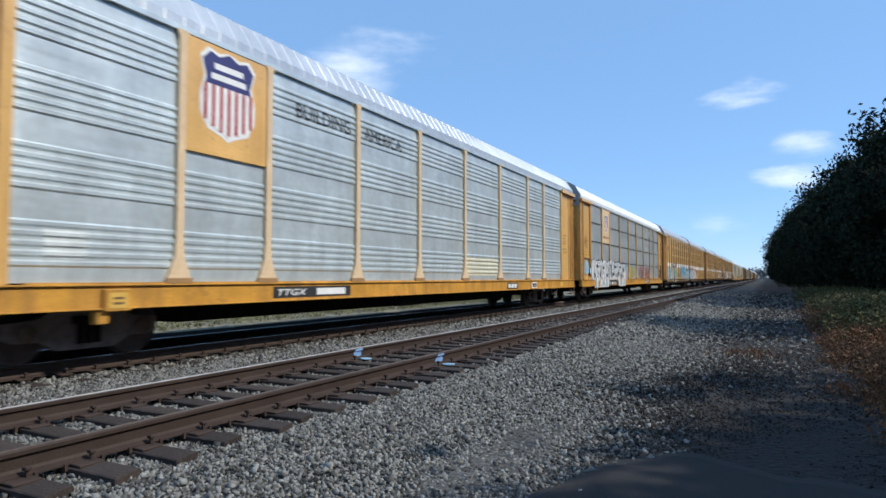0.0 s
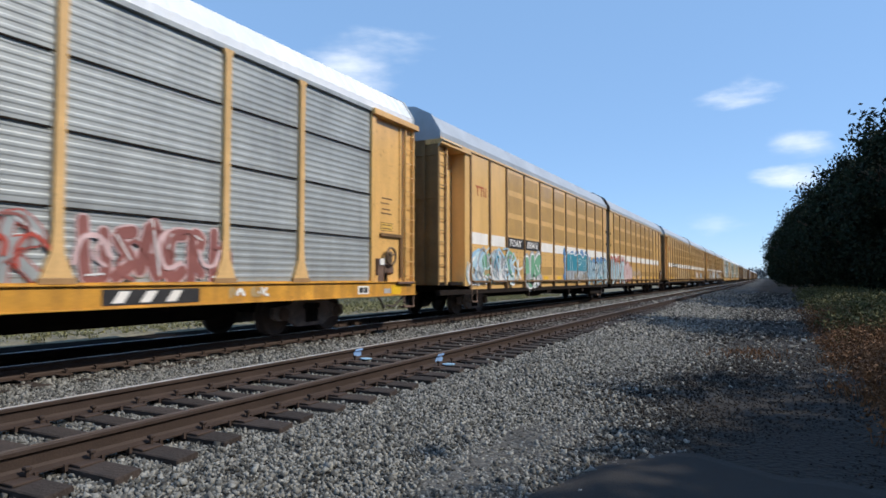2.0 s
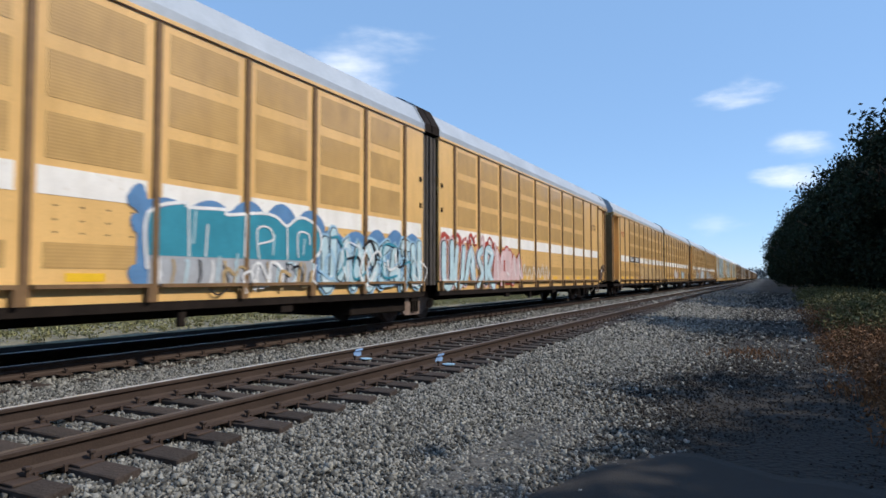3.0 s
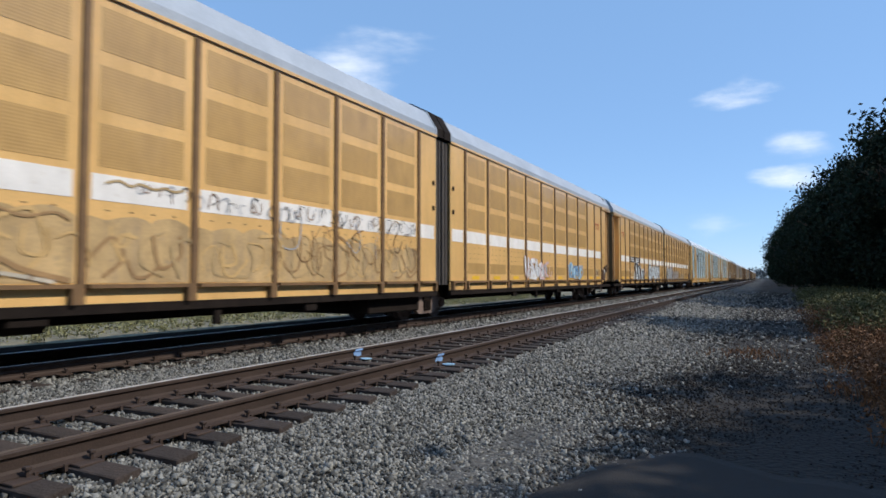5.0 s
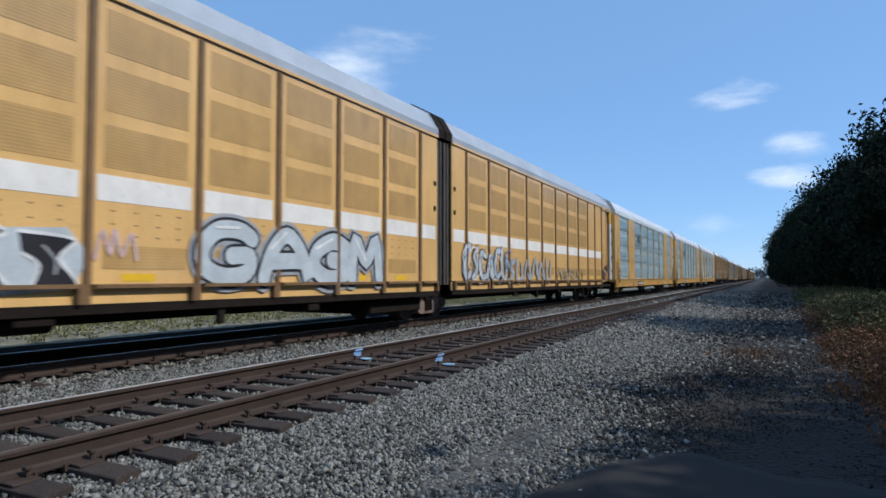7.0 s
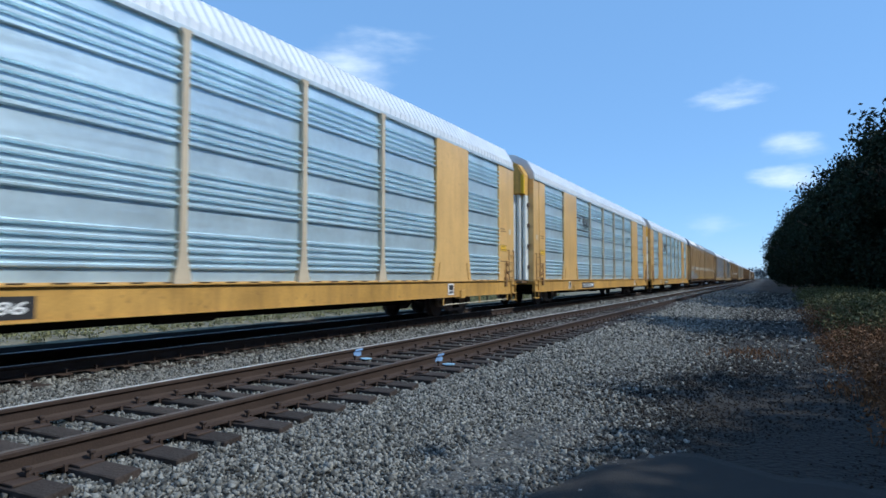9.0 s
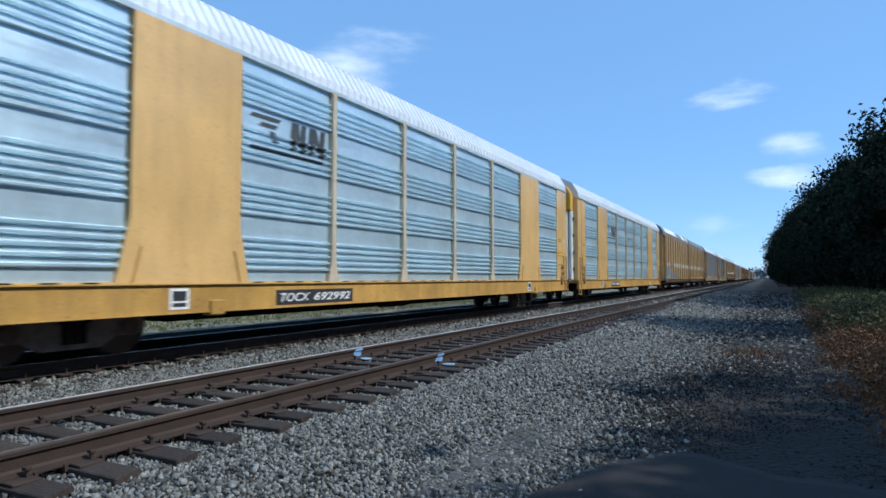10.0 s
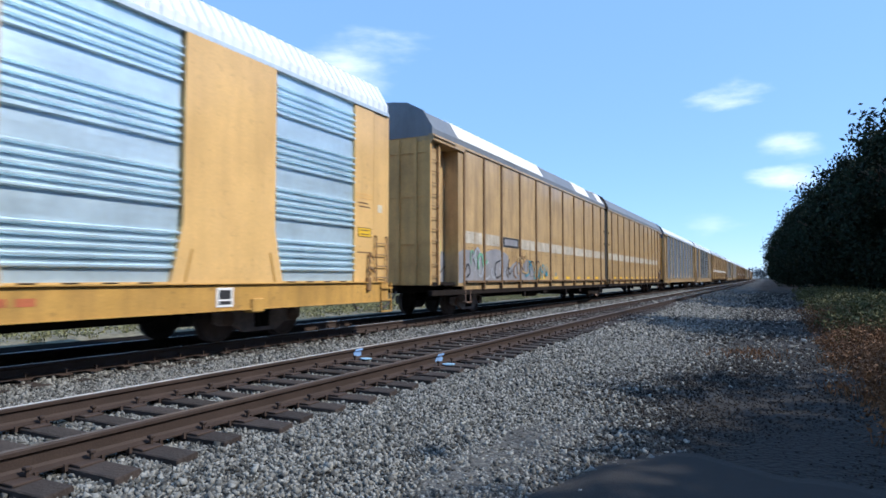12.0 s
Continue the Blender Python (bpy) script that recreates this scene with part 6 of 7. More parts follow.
wild(c, 16.4, 20.4, 0.95, 2.0, 20, ("spray_black", "spray_white", "spray_sky", "spray_teal"), 81, HW + 0.036, 0.045)

c = enlist(unit_b, 80.21)
tagged(c, "buff yellow covered car carrier unit with pale graffiti letters")
wild(c, 0.2, 4.2, 1.9, 2.5, 16, ("spray_red", "spray_pink", "spray_red"), 11, HW, 0.09)
graffiti(c, 0.15, 3.9, 0.92, 2.25, 5, "spray_ice", "spray_black", 35, HW + 0.01, "spray_pink", fat=0.18, edge=1.3)
graffiti(c, 3.9, 6.6, 0.95, 2.1, 5, "spray_pink", "spray_red", 36, HW + 0.01)
scribble(c, squiggle(6.7, 10.1, 1.35, 0.35, 13, 9), 0.05, "spray_white")
operator_bars(c, 17.3, 3.6, 0.3, "spray_brown")

c = enlist(plain_a[0], 102.55)
unit_marks(c, "880078")
for a, b in ((7.1, 8.6), (8.85, 10.4)):
    scribble(c, [(a, 1.95), (a + 0.3, 2.08), (a + 0.7, 1.98), (a + 1.0, 1.9), (b - 0.2, 1.98), (b, 1.9)], 0.035, "foot_grey")
    scribble(c, [(a, 1.1), (a + 0.3, 1.3), (a + 0.6, 1.42), (a + 1.0, 1.25), (b, 1.12)], 0.07, "foot_grey")
    scribble(c, [(a + 0.2, 1.12), (a + 0.6, 1.22), (b - 0.2, 1.1)], 0.05, "stripe_dirty", HW, 0.014)
paint("brown_wash", (0.58, 0.385, 0.165))
for k, (a, b) in enumerate(zip(UNIT_POSTS[4:-1], UNIT_POSTS[5:])):
    part("graffiti", prism(bmesh.new(), bumpy(a + 0.09, b - 0.09, 1.08, 1.95 - 0.03 * k, 0.12, 0.7), "x", HW - 0.010, HW - 0.004), M["buff_stained"], c, "brown overpainted lettering")
    wild(c, a + 0.1, b - 0.1, 1.15, 2.05, 7, ("brown_wash", "spray_sand", "brown_wash", "foot_grey"), int(a * 5), HW - 0.003, 0.04)
wild(c, 11.4, 19.4, 2.22, 2.55, 46, ("spray_black", "spray_brown", "spray_grey", "spray_black"), 96, HW - 0.004, 0.018)
wild(c, 14.6, 19.2, 1.5, 2.5, 14, ("spray_brown", "spray_grey", "foot_grey"), 97, HW + 0.002, 0.02)
scribble(c, squiggle(10.9, 12.2, 2.47, 0.03, 7, 5), 0.035, "spray_sand", HW, 0.006)
operator_bars(c, 2.5, 3.72, 0.32)

c = enlist(plain_b[0], 124.07)
graffiti(c, 6.2, 8.4, 1.15, 1.95, 4, "spray_white", "spray_pink", 37, HW + 0.01, fat=0.2)
wild(c, 6.3, 9.3, 1.1, 1.8, 12, ("spray_white", "spray_pink", "spray_grey"), 62, HW + 0.036, 0.08)
wild(c, 12.1, 14.3, 1.12, 1.85, 36, ("spray_sky", "spray_blue", "spray_sky", "spray_grey", "spray_ice", "spray_sand"), 61, HW - 0.01, 0.085)
operator_bars(c, 17.3, 3.72, 0.32)
part("data_card", boxes((HW - 0.008, HW - 0.003, 17.41, 17.87, 1.24, 1.58)), M["pipe_cream"], c)
part("card_print", boxes((HW - 0.004, HW + 0.001, 17.45, 17.62, 1.28, 1.54), (HW - 0.004, HW + 0.001, 17.66, 17.83, 1.28, 1.54)), M["spray_brown"], c)

c = enlist(plain_a[1], 145.77)
unit_marks(c, "880242")
operator_bars(c, 2.5, 3.72, 0.32)
wild(c, 0.85, 1.4, 1.9, 3.2, 6, ("spray_brown",), 141, RECESS + 0.004, 0.022)
wild(c, 0.9, 1.45, 1.75, 2.4, 5, ("spray_brown", "red_text"), 142, RECESS + 0.012, 0.022)
scribble(c, [(3.65, 1.15), (4.1, 1.85), (4.25, 1.95), (4.6, 1.72), (5.0, 1.6), (5.4, 1.55)], 0.05, "pipe_cream", HW, 0.008)
scribble(c, [(3.7, 1.3), (4.15, 1.62), (4.75, 1.35), (5.1, 1.2)], 0.045, "spray_sand", HW, 0.012)
scribble(c, [(5.15, 1.2), (5.55, 1.75), (5.75, 1.6), (6.3, 1.25), (5.4, 1.18), (5.15, 1.2)], 0.055, "pipe_cream", HW, 0.014)
part("graffiti", prism(bmesh.new(), [(6.45, 1.1), (6.75, 0.92), (8.0, 1.0), (9.2, 0.92), (10.4, 1.0), (10.6, 1.45), (10.3, 1.8), (9.5, 1.75), (8.9, 2.05), (8.2, 1.95), (7.7, 2.3), (6.95, 2.25), (6.6, 1.95), (6.75, 1.6)], "x", HW + 0.001, HW + 0.006),
     M["spray_silver"], c, "pale sprayed ground behind black letters")
for k, ring in enumerate(([(6.55, 1.85), (6.9, 2.25), (7.35, 2.1), (7.1, 1.75), (7.45, 1.45), (7.05, 0.95), (6.65, 1.15), (6.95, 1.45)],
                          [(7.35, 2.3), (8.35, 2.0), (8.05, 1.65), (8.55, 1.05), (8.05, 0.95), (7.85, 1.45), (7.55, 1.2), (7.7, 1.7)],
                          [(8.6, 2.0), (9.55, 1.72), (9.25, 1.5), (9.6, 1.0), (9.05, 1.05), (8.95, 1.4), (8.7, 1.3)],
                          [(9.7, 1.72), (10.4, 1.65), (10.2, 1.4), (10.45, 1.05), (9.85, 1.0), (9.95, 1.3), (9.75, 1.45)])):
    part("graffiti_letter", prism(bmesh.new(), ring, "x", HW + 0.006, HW + 0.012), M["spray_black"], c, "black jagged sprayed letter with white edges")
    scribble(c, ring[:5], 0.045, "spray_white", HW, 0.014)
    scribble(c, ring[4:], 0.04, "spray_white", HW, 0.015)
for a, b in (((7.0, 1.9), (7.2, 1.3)), ((7.9, 1.85), (8.2, 1.3)), ((8.9, 1.75), (9.3, 1.3)), ((10.0, 1.55), (10.15, 1.2)), ((6.8, 1.25), (7.1, 1.1))):
    scribble(c, [a, ((a[0] + b[0]) / 2 + 0.08, (a[1] + b[1]) / 2), b], 0.03, "spray_grey", HW, 0.019)
scribble(c, squiggle(10.7, 11.3, 1.6, 0.25, 6, 3), 0.05, "spray_pink")
graffiti(c, 12.35, 17.85, 1.02, 2.12, 4, "spray_silver", "spray_black", 40, HW + 0.01, "spray_grey", word="GACM", fat=0.29, label="grey sprayed letters with dark outlines")

c = enlist(plain_b[1], 167.30)
graffiti(c, 0.7, 4.3, 1.0, 2.15, 6, "spray_silver", "spray_black", 43, HW + 0.01, fat=0.16)
wild(c, 0.7, 4.4, 1.0, 2.2, 18, ("spray_black", "spray_blue", "spray_white", "spray_grey"), 143, HW + 0.036, 0.035)
graffiti(c, 4.3, 9.4, 1.0, 1.85, 6, "spray_grey", "spray_sand", 44, HW + 0.01, fat=0.2)
graffiti(c, 10.2, 14.5, 1.0, 1.6, 5, "spray_sand", "spray_grey", 45, HW + 0.01, fat=0.2)

# three bright steel cars
steels = [steel, spare(steel), spare(steel)]
for c, y, digits in zip(steels, (189.41, 217.65, 245.70), ("692986", "692992", "693003")):
    enlist(c, y)
    emblem_bars(c, 6.3, 8.5, 3.42, 4.12, HW)
    for o in c.children:
        if o.name.startswith("emblem_") or (o.name.startswith("writing_bar") and o.data.materials[0] == M["dark_text"]):
            hug(o, wedge_ribs(1.12, 4.97, 4, 5, 0.064, 0.131), HW - 0.02, 0.064)
    reporting_mark(c, "TOCX", digits, 7.0, 9.4, 0.65, 0.93, HW + 0.05, 8.05)

c = steels[0]
part("side_rod", rod(bmesh.new(), (HW + 0.05, STEEL_LEN - 5.6, 0.40), (HW + 0.05, STEEL_LEN - 0.7, 0.43), 0.014, 6), M["pipe_cream"], c, "pale uncoupling rod below the sill")
pieces("rod_hanger", [(HW + 0.03, HW + 0.07, STEEL_LEN - s0, STEEL_LEN - s0 + 0.06, 0.38, 0.62) for s0 in (5.6, 3.1, 0.75)], M["sill_grimy"], c)
c = steels[2]
for k in range(3):
    part("writing_bar", boxes((HW + 0.051, HW + 0.055, 16.9 + 0.34 * k, 17.14 + 0.34 * k, 0.80, 0.90)), M["red_text"], c)

c = enlist(plain_a[2], 273.92)
part("graffiti", prism(bmesh.new(), bumpy(2.1, 5.7, 1.07, 1.88, 0.22, 2.2), "x", HW + 0.0, HW + 0.006), M["overpaint_grey"], c, "slate-grey painted-over lettering")
part("graffiti", prism(bmesh.new(), bumpy(5.5, 8.4, 1.07, 1.45, 0.4, 1.3), "x", HW + 0.001, HW + 0.005), M["overpaint_grey"], c, "slate-grey painted-over lettering")
part("graffiti", prism(bmesh.new(), [(1.68, 1.0), (2.0, 1.0), (2.0, 2.0), (1.68, 1.9)], "x", HW + 0.001, HW + 0.006), M["overpaint_grey"], c, "slate-grey overspray")
part("graffiti", prism(bmesh.new(), [(0.62, 1.0), (1.66, 1.0), (1.66, 1.9), (1.1, 2.0), (0.62, 1.85)], "x", RECESS + 0.001, RECESS + 0.006), M["overpaint_grey"], c, "slate-grey overspray")
wild(c, 2.2, 6.2, 1.1, 1.9, 9, ("spray_black", "bellows", "spray_grey"), 91, HW + 0.008, 0.05)
wild(c, 0.7, 1.5, 1.05, 1.9, 5, ("spray_grey", "bellows"), 92, RECESS + 0.008, 0.05)
wild(c, 0.7, 1.5, 1.7, 2.3, 3, ("spray_green", "spray_lime"), 98, RECESS + 0.016, 0.07)
wild(c, 2.4, 3.9, 1.4, 2.1, 4, ("spray_green", "spray_grey", "spray_green"), 95, HW + 0.022, 0.07)
wild(c, 6.3, 7.6, 1.1, 2.0, 5, ("spray_grey", "spray_sand", "spray_brown"), 99, HW + 0.022, 0.06)
wild(c, 7.3, 10.0, 1.08, 1.8, 14, ("spray_teal", "spray_teal", "bellows"), 93, HW + 0.022, 0.045)
wild(c, 8.4, 11.6, 1.1, 1.45, 10, ("spray_teal", "spray_brown"), 94, HW, 0.04)
part("mark_panel", boxes((HW - 0.004, HW, 5.24, 6.76, 2.21, 2.55)), M["black"], c)
part("mark_patch", boxes((HW, HW + 0.004, 5.36, 6.62, 2.28, 2.49)), M["overpaint_grey"], c)
prof = roof_profile(0.06)
for s0, s1 in ((1.6, 9.6), (14.6, 17.2), (19.0, 20.3)):
    bm = bmesh.new()
    k = [(x * 1.012, z + 0.015) for x, z in prof[1:4]]
    a = [bm.verts.new((x, s0, z)) for x, z in k]
    b = [bm.verts.new((x, s1, z)) for x, z in k]
    for i in range(2):
        bm.faces.new((a[i], b[i], b[i + 1], a[i + 1]))
    bmesh.ops.solidify(bm, geom=bm.faces[:], thickness=0.006)
    part("roof_patch", bm, M["stripe"], c, "new white roof sheet")
d = enlist(plain_b[2], 295.40)
for o in c.children_recursive + d.children_recursive:
    for old, fresh in (("roof_grey", "roof_dark"), ("end_grey", "end_tan")):
        if o.material_slots and o.material_slots[0].material == M[old]:
            o.material_slots[0].link = "OBJECT"
            o.material_slots[0].material = M[fresh]
    if o.material_slots and o.material_slots[0].material in (M["buff"], M["buff_perf"], M["pipe_cream"]):
        o.material_slots[0].link = "OBJECT"
        o.material_slots[0].material = M["buff_dirty_dim"]
    if o.material_slots and o.material_slots[0].material == M["stripe"] and o.name.startswith("stripe"):
        o.material_slots[0].link = "OBJECT"
        o.material_slots[0].material = M["stripe_dirty"]

# cars farther back, repainted darker in place of haze and dim light
order = [0, 4, 23, 4, 0, 23, 23, 1, 4, 23, 0, 23]
y = 317.5
used = set()
for k in order:
    for j in ([2, 3] if k == 23 else [k]):
        src, ln = far_cars[j]
        c = src if j not in used else spare(src)
        used.add(j)
        enlist(c, y)
        for o in c.children_recursive:
            if o.material_slots and o.material_slots[0].material in (M["buff"], M["buff_tan"], M["buff_perf"], M["orange"], M["post_tan"], M["sill_yellow"], M["sill_grimy"]):
                o.material_slots[0].link = "OBJECT"
                o.material_slots[0].material = M["buff_dirty_dim"]
            elif o.material_slots and o.material_slots[0].material in (M["galv"], M["galv_bright"], M["galv_dull"]):
                o.material_slots[0].link = "OBJECT"
                o.material_slots[0].material = M["galv_dim"]
        if j == 2:
            y += 21.5
        else:
            y += ln + (1.45 if j != 4 else 2.1)


# ---- trees and weeds ----
def leaf_cloud(g, centres, radii, per, lo, hi):
    n = len(centres) * per
    c = np.repeat(centres, per, 0) + g.standard_normal((n, 3)) * np.repeat(radii, per)[:, None] * 0.5
    a = g.standard_normal((n, 3))
    a /= np.linalg.norm(a, axis=1)[:, None]
    b = np.cross(a, g.standard_normal((n, 3)))
    b /= np.linalg.norm(b, axis=1)[:, None]
    s = g.uniform(lo, hi, n)[:, None]
    v = np.stack([c - a * s, c + b * s * 0.45, c + a * s, c - b * s * 0.45], 1).reshape(-1, 3)
    return v, np.arange(4 * n).reshape(n, 4)


def tree_kind(seed, height, radius, low):
    """A trunk that forks into limbs, inside a ragged crown of leaf clumps that comes down low."""
    g = np.random.default_rng(seed)
    root = thing("tree", "dark green leafy tree in its own shade beside the gravel", "tree", "trees along the line")
    bm = bmesh.new()
    def limb(p, d, r, length, depth):
        q = p + d * length
        n = 7
        a = d.orthogonal().normalized()
        c2 = d.cross(a)
        lo = [bm.verts.new(p + r * (math.cos(2 * math.pi * i / n) * a + math.sin(2 * math.pi * i / n) * c2)) for i in range(n)]
        hi = [bm.verts.new(q + r * 0.62 * (math.cos(2 * math.pi * i / n) * a + math.sin(2 * math.pi * i / n) * c2)) for i in range(n)]
        for i in range(n):
            bm.faces.new((lo[i], lo[(i + 1) % n], hi[(i + 1) % n], hi[i]))
        if depth:
            for k in range(3):
                nd = (d + Vector(g.uniform(-0.75, 0.75, 3))).normalized()
                nd.z = abs(nd.z) * 0.8 + 0.15
                limb(q, nd.normalized(), r * 0.6, length * g.uniform(0.6, 0.85), depth - 1)
    limb(Vector((0, 0, -0.2)), Vector((0.05, 0.03, 1)).normalized(), 0.2, height * 0.28, 3)
    part("trunk", bm, M["bark"], root)
    m = 190
    d = g.standard_normal((m, 3))
    d /= np.linalg.norm(d, axis=1)[:, None]
    k = g.uniform(0.45, 1.0, m)[:, None] ** 0.6
    mid = (height + low) / 2
    lump = 1 + 0.16 * np.sin(3 * np.arctan2(d[:, 1], d[:, 0]) + seed)[:, None]
    cen = d * k * lump * np.array([radius, radius, (height - low) / 2]) * 0.9 + np.array([0, 0, mid])
    cen[:, 2] = np.maximum(cen[:, 2], 0.4)
    v, f = leaf_cloud(g, cen, g.uniform(0.55, 1.1, m) * radius / 4.0, 80, 0.115, 0.225)
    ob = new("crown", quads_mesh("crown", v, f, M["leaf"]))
    ob.parent = root
    return root


kinds = [tree_kind(1, 12.0, 4.4, 0.0), tree_kind(2, 11.0, 4.0, 0.0), tree_kind(3, 13.0, 4.8, 0.0)]
# along the line, then a second rank, then unseen ones beside and behind the camera for shade
TREES = [(8.6, 42, 2, 0.96), (8.1, 48.5, 1, 1.06), (7.3, 57, 0, 1.0), (7.0, 65, 2, 0.95), (6.6, 73, 1, 1.05), (6.1, 83, 0, 1.0), (5.7, 94, 2, 0.92), (4.9, 106, 1, 1.05),
         (4.5, 119, 0, 0.95), (4.1, 133, 1, 1), (4, 148, 2, 0.9), (4.2, 165, 0, 0.9), (4.6, 185, 1, 1), (14.5, 44, 1, 1.2), (12, 54, 2, 1.2), (11.2, 68, 0, 1.2), (10, 88, 1, 1.2), (9, 110, 2, 1.1),
         (8.9, 24.6, 2, 0.9), (15.6, 20, 0, 0.95), (14.8, 14, 2, 0.95), (13.6, 7.6, 2, 1.06), (13.4, 1.5, 0, 1.05), (11.6, 4.2, 1, 1.0), (12.6, 10.8, 1, 1.12), (15.0, 8.8, 0, 1.15), (12.6, -4.5, 1, 1.1)]
# hidden trees added on along the line, and a tall rank well back, for dark reflections
TREES += [(6.2 + 0.9 * (i % 3), 204 + 19 * i, i % 3, 1.0 + 0.08 * (i % 2)) for i in range(24)]
TREES += [(13.5 + 2 * (i % 2), 128 + 24 * i, (i + 1) % 3, 1.25) for i in range(16)]
TREES += [(31 + 2.5 * (i % 3), -18 + 6.5 * i, (2 * i) % 3, 1.3 + 0.15 * (i % 2)) for i in range(9)]
seen_kind = set()
g_t = random.Random(2)
for x, y, k, s in TREES:
    m = pose(x, y, ground_z(x) - 0.05, 0, 0, g_t.uniform(0, 360))
    if k in seen_kind:
        t = copy_thing(kinds[k], m)
    else:
        t = kinds[k]
        seen_kind.add(k)
        t.matrix_basis = m
    t.scale = (s, s, s)


def blades(name, label, material, g, X, Y, lo, hi, w):
    n = len(X)
    h = g.uniform(lo, hi, n)
    a = g.uniform(0, 2 * math.pi, n)
    lean = g.standard_normal((n, 2)) * 0.3 * h[:, None]
    z = np.array([ground_z(x) for x in X]) - 0.02
    dx, dy = np.cos(a) * w, np.sin(a) * w
    v = np.stack([np.stack([X - dx, Y - dy, z], 1), np.stack([X + dx, Y + dy, z], 1),
                  np.stack([X + dx * 0.6 + lean[:, 0] * 0.5, Y + dy * 0.6 + lean[:, 1] * 0.5, z + h * 0.62], 1), np.stack([X + lean[:, 0], Y + lean[:, 1], z + h], 1)], 1).reshape(-1, 3)
    tagged(new(name, quads_mesh(name, v, np.arange(4 * n).reshape(n, 4), material)), label, "weeds", kind="stuff")


gw = np.random.default_rng(9)


def verge(n, y0, y1, a0, a1, inner, power=1.0):
    Y = gw.uniform(y0, y1, n)
    X = inner + a0 * Y + (a1 * Y + 1.2) * gw.uniform(0, 1, n) ** power
    X += 0.25 * np.sin(Y * 1.7) + 0.12 * np.sin(Y * 4.1)
    return X, Y


def weed_clumps(name, label, material, X, Y, tall, per, lo, hi):
    """Low bushy weeds: many small leaves round the heads of each clump."""
    z = np.array([ground_z(x) for x in X]) + gw.uniform(0.05, 1.0, len(X)) * tall
    v, f = leaf_cloud(gw, np.stack([X, Y, z], 1), gw.uniform(0.10, 0.24, len(X)), per, lo, hi)
    tagged(new(name, quads_mesh(name, v, f, material)), label, "weeds", kind="stuff")


X, Y = verge(2600, 7.0, 30.0, 0.012, 0.14, 0.95, 0.9)
weed_clumps("dry_weeds", "rust-brown bushy weeds on the verge below the trees", M["weed_dry"], X, Y, 0.40, 34, 0.014, 0.038)
X, Y = verge(9000, 7.0, 26.0, 0.015, 0.14, 0.8, 0.8)
blades("dry_grass", "short dry brown grass on the verge", M["weed_dry"], gw, X, Y, 0.04, 0.22, 0.009)
X, Y = verge(2400, 17.0, 60.0, 0.012, 0.12, 1.25, 0.8)
weed_clumps("green_weeds", "dark green bushy weeds on the shaded verge", M["weed_green"], X, Y, 0.75, 32, 0.024, 0.065)
X, Y = gw.uniform(-46, -17.6, 52000), gw.uniform(4, 60, 52000)
blades("far_grass", "pale green grass beyond the far track", M["grass_pale"], gw, X, Y, 0.04, 0.22, 0.022)
X, Y = gw.uniform(-23, -17.4, 2600), gw.uniform(3, 60, 2600)
weed_clumps("far_weeds", "low green weeds on the far gravel shoulder", M["grass_pale"], X, Y, 0.18, 22, 0.03, 0.075)
X, Y = gw.normal(-0.4, 0.35, 500), gw.normal(14.6, 0.5, 500)
blades("dry_tuft", "flattened dry grass tuft in the gravel", M["weed_dry"], gw, X, Y, 0.04, 0.12, 0.012)

# woods closing the line far off, their haze painted into the leaf colour
gf = np.random.default_rng(21)
cen = np.stack([gf.uniform(-150, 70, 420), gf.uniform(860, 930, 420), gf.uniform(1, 11, 420)], 1)
v, f = leaf_cloud(gf, cen, gf.uniform(3, 5, 420), 22, 0.8, 1.7)
tagged(new("far_woods", quads_mesh("far_woods", v, f, M["far_leaf"])), "grey-green woods in the far haze", "woods", kind="stuff")

# a distant signal mast beside the line
sm = thing("signal_mast", "small distant grey signal mast by the track", "signal")
part("mast", rod(bmesh.new(), (0, 0, 0), (0, 0, 6.0), 0.08, 8), M["galv_dull"], sm)
part("signal_head", boxes((-0.3, 0.3, -0.2, 0.2, 4.9, 6.1), bev=0.05), M["under"], sm)
sm.matrix_basis = pose(-6.9 + 0.0, 330, -0.1)

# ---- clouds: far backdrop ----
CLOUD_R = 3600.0


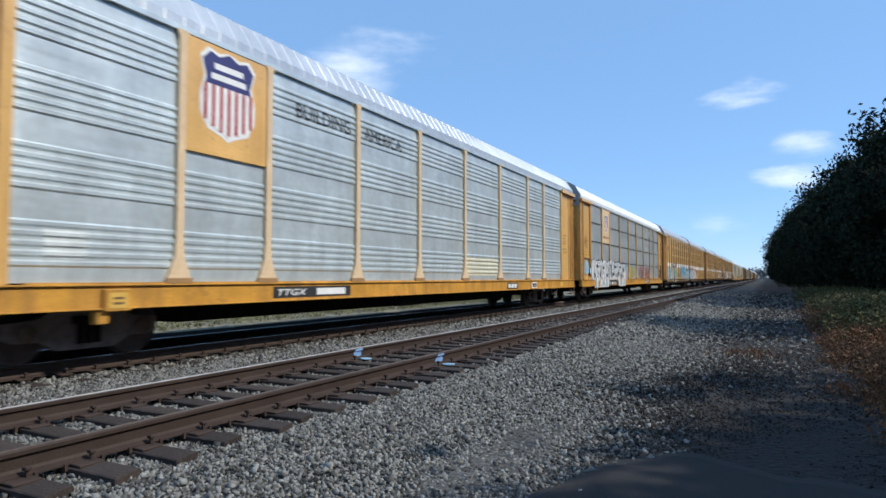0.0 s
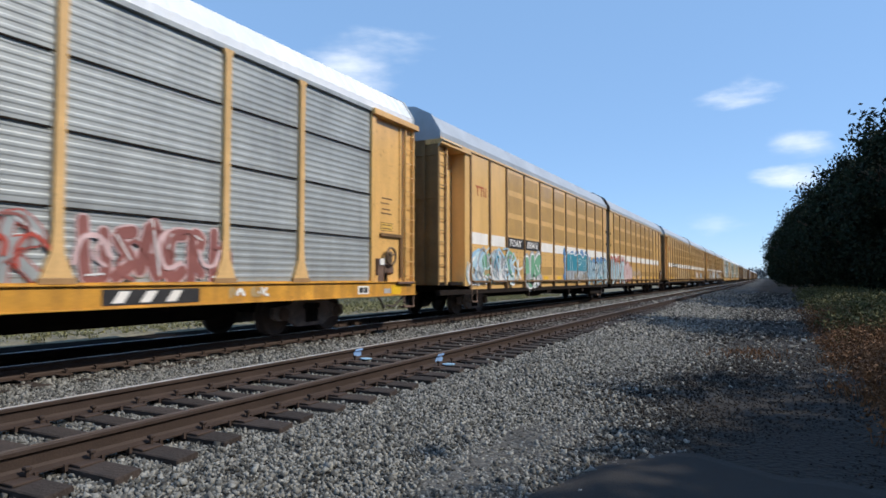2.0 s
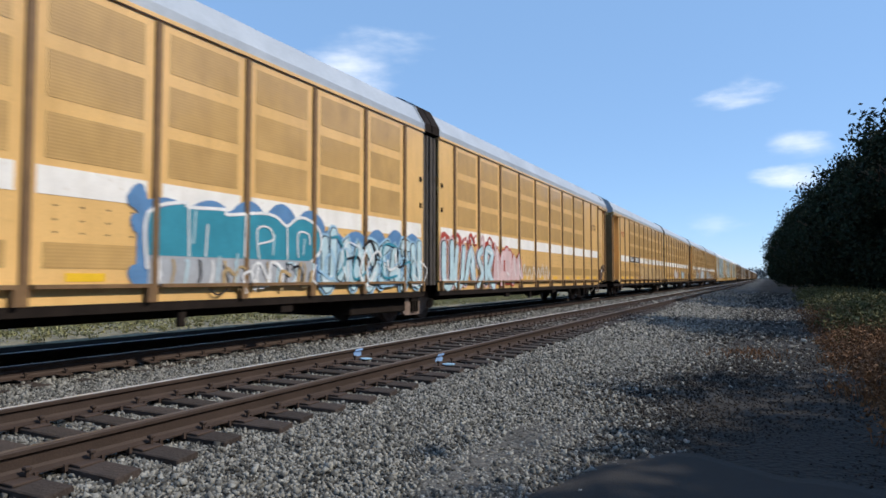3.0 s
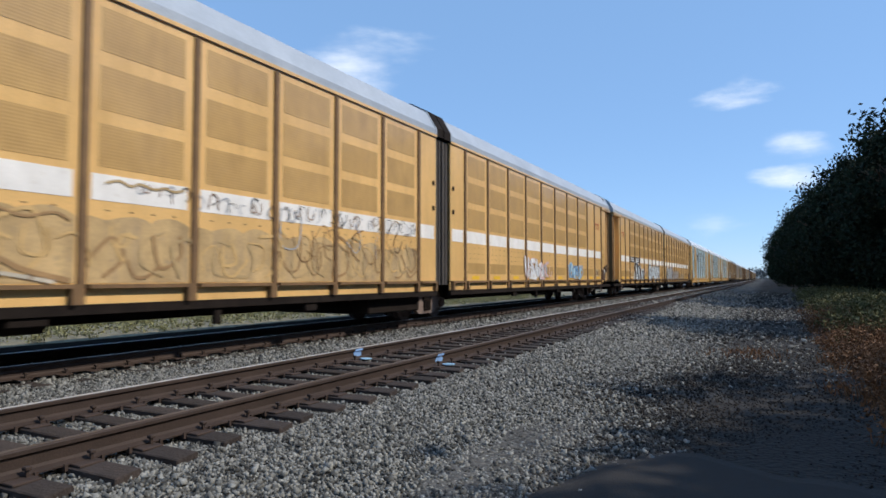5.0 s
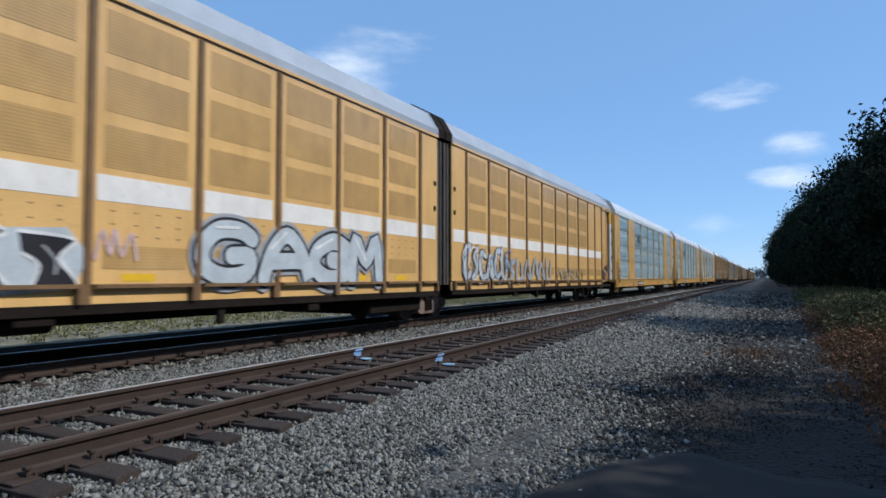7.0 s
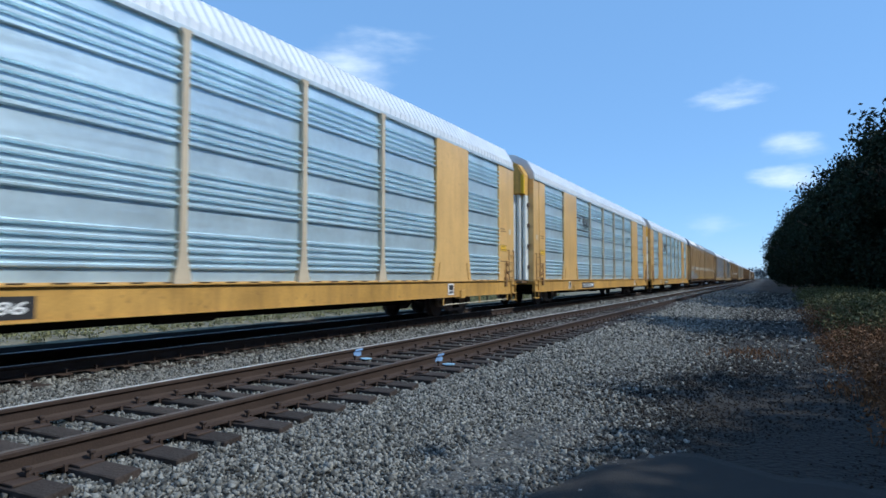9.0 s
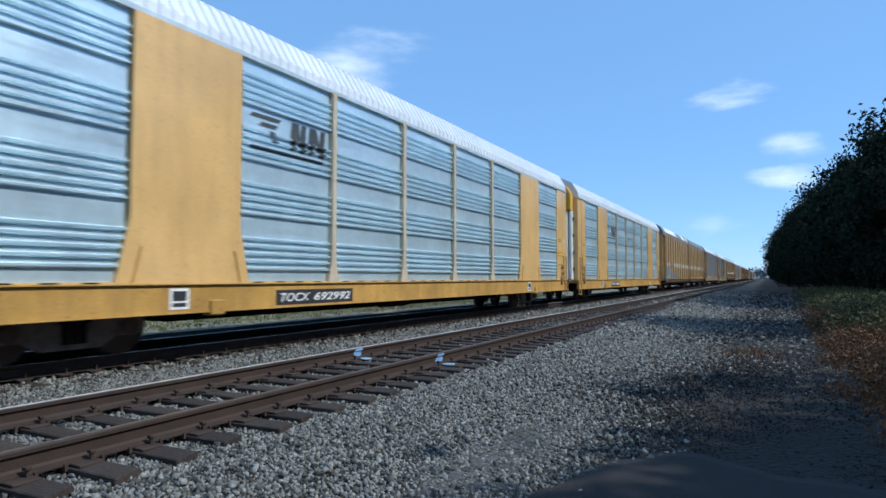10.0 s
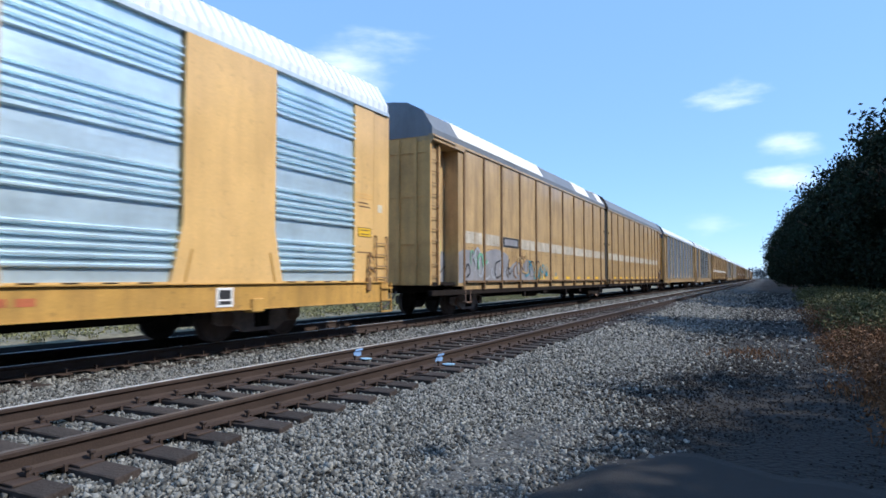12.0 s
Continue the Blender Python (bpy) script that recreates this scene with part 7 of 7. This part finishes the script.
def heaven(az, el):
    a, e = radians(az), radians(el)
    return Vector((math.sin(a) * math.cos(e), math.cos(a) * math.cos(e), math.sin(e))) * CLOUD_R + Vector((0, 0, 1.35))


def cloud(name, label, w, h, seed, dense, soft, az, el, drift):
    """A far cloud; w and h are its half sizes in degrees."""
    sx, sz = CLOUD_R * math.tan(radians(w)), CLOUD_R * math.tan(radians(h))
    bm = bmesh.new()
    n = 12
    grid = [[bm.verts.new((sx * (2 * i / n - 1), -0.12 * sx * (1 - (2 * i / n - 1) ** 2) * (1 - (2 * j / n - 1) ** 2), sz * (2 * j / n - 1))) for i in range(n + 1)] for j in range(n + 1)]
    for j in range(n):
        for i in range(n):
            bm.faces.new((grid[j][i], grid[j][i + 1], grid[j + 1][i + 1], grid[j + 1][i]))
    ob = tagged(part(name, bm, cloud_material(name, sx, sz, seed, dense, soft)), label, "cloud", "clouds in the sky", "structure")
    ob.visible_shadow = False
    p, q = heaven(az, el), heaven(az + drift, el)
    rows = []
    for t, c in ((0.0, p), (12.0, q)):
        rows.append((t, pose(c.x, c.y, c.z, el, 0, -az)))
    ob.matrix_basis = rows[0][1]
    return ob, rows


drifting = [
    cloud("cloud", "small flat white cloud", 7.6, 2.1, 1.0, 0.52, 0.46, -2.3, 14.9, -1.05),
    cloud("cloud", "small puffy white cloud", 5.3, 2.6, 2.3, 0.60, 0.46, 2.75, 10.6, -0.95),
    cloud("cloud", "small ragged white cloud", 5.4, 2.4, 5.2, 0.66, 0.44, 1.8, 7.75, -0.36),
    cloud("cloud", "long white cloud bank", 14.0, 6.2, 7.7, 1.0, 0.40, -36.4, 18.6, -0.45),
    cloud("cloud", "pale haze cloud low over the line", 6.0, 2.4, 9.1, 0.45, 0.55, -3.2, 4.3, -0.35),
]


def motions():
    for car, y0 in train:
        walk(car, [(t, pose(TRACK_FAR, y0 - SPEED * t, RAIL_TOP)) for t in (0.0, 4.0, 8.0, 12.0)])
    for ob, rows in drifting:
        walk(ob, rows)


motions()
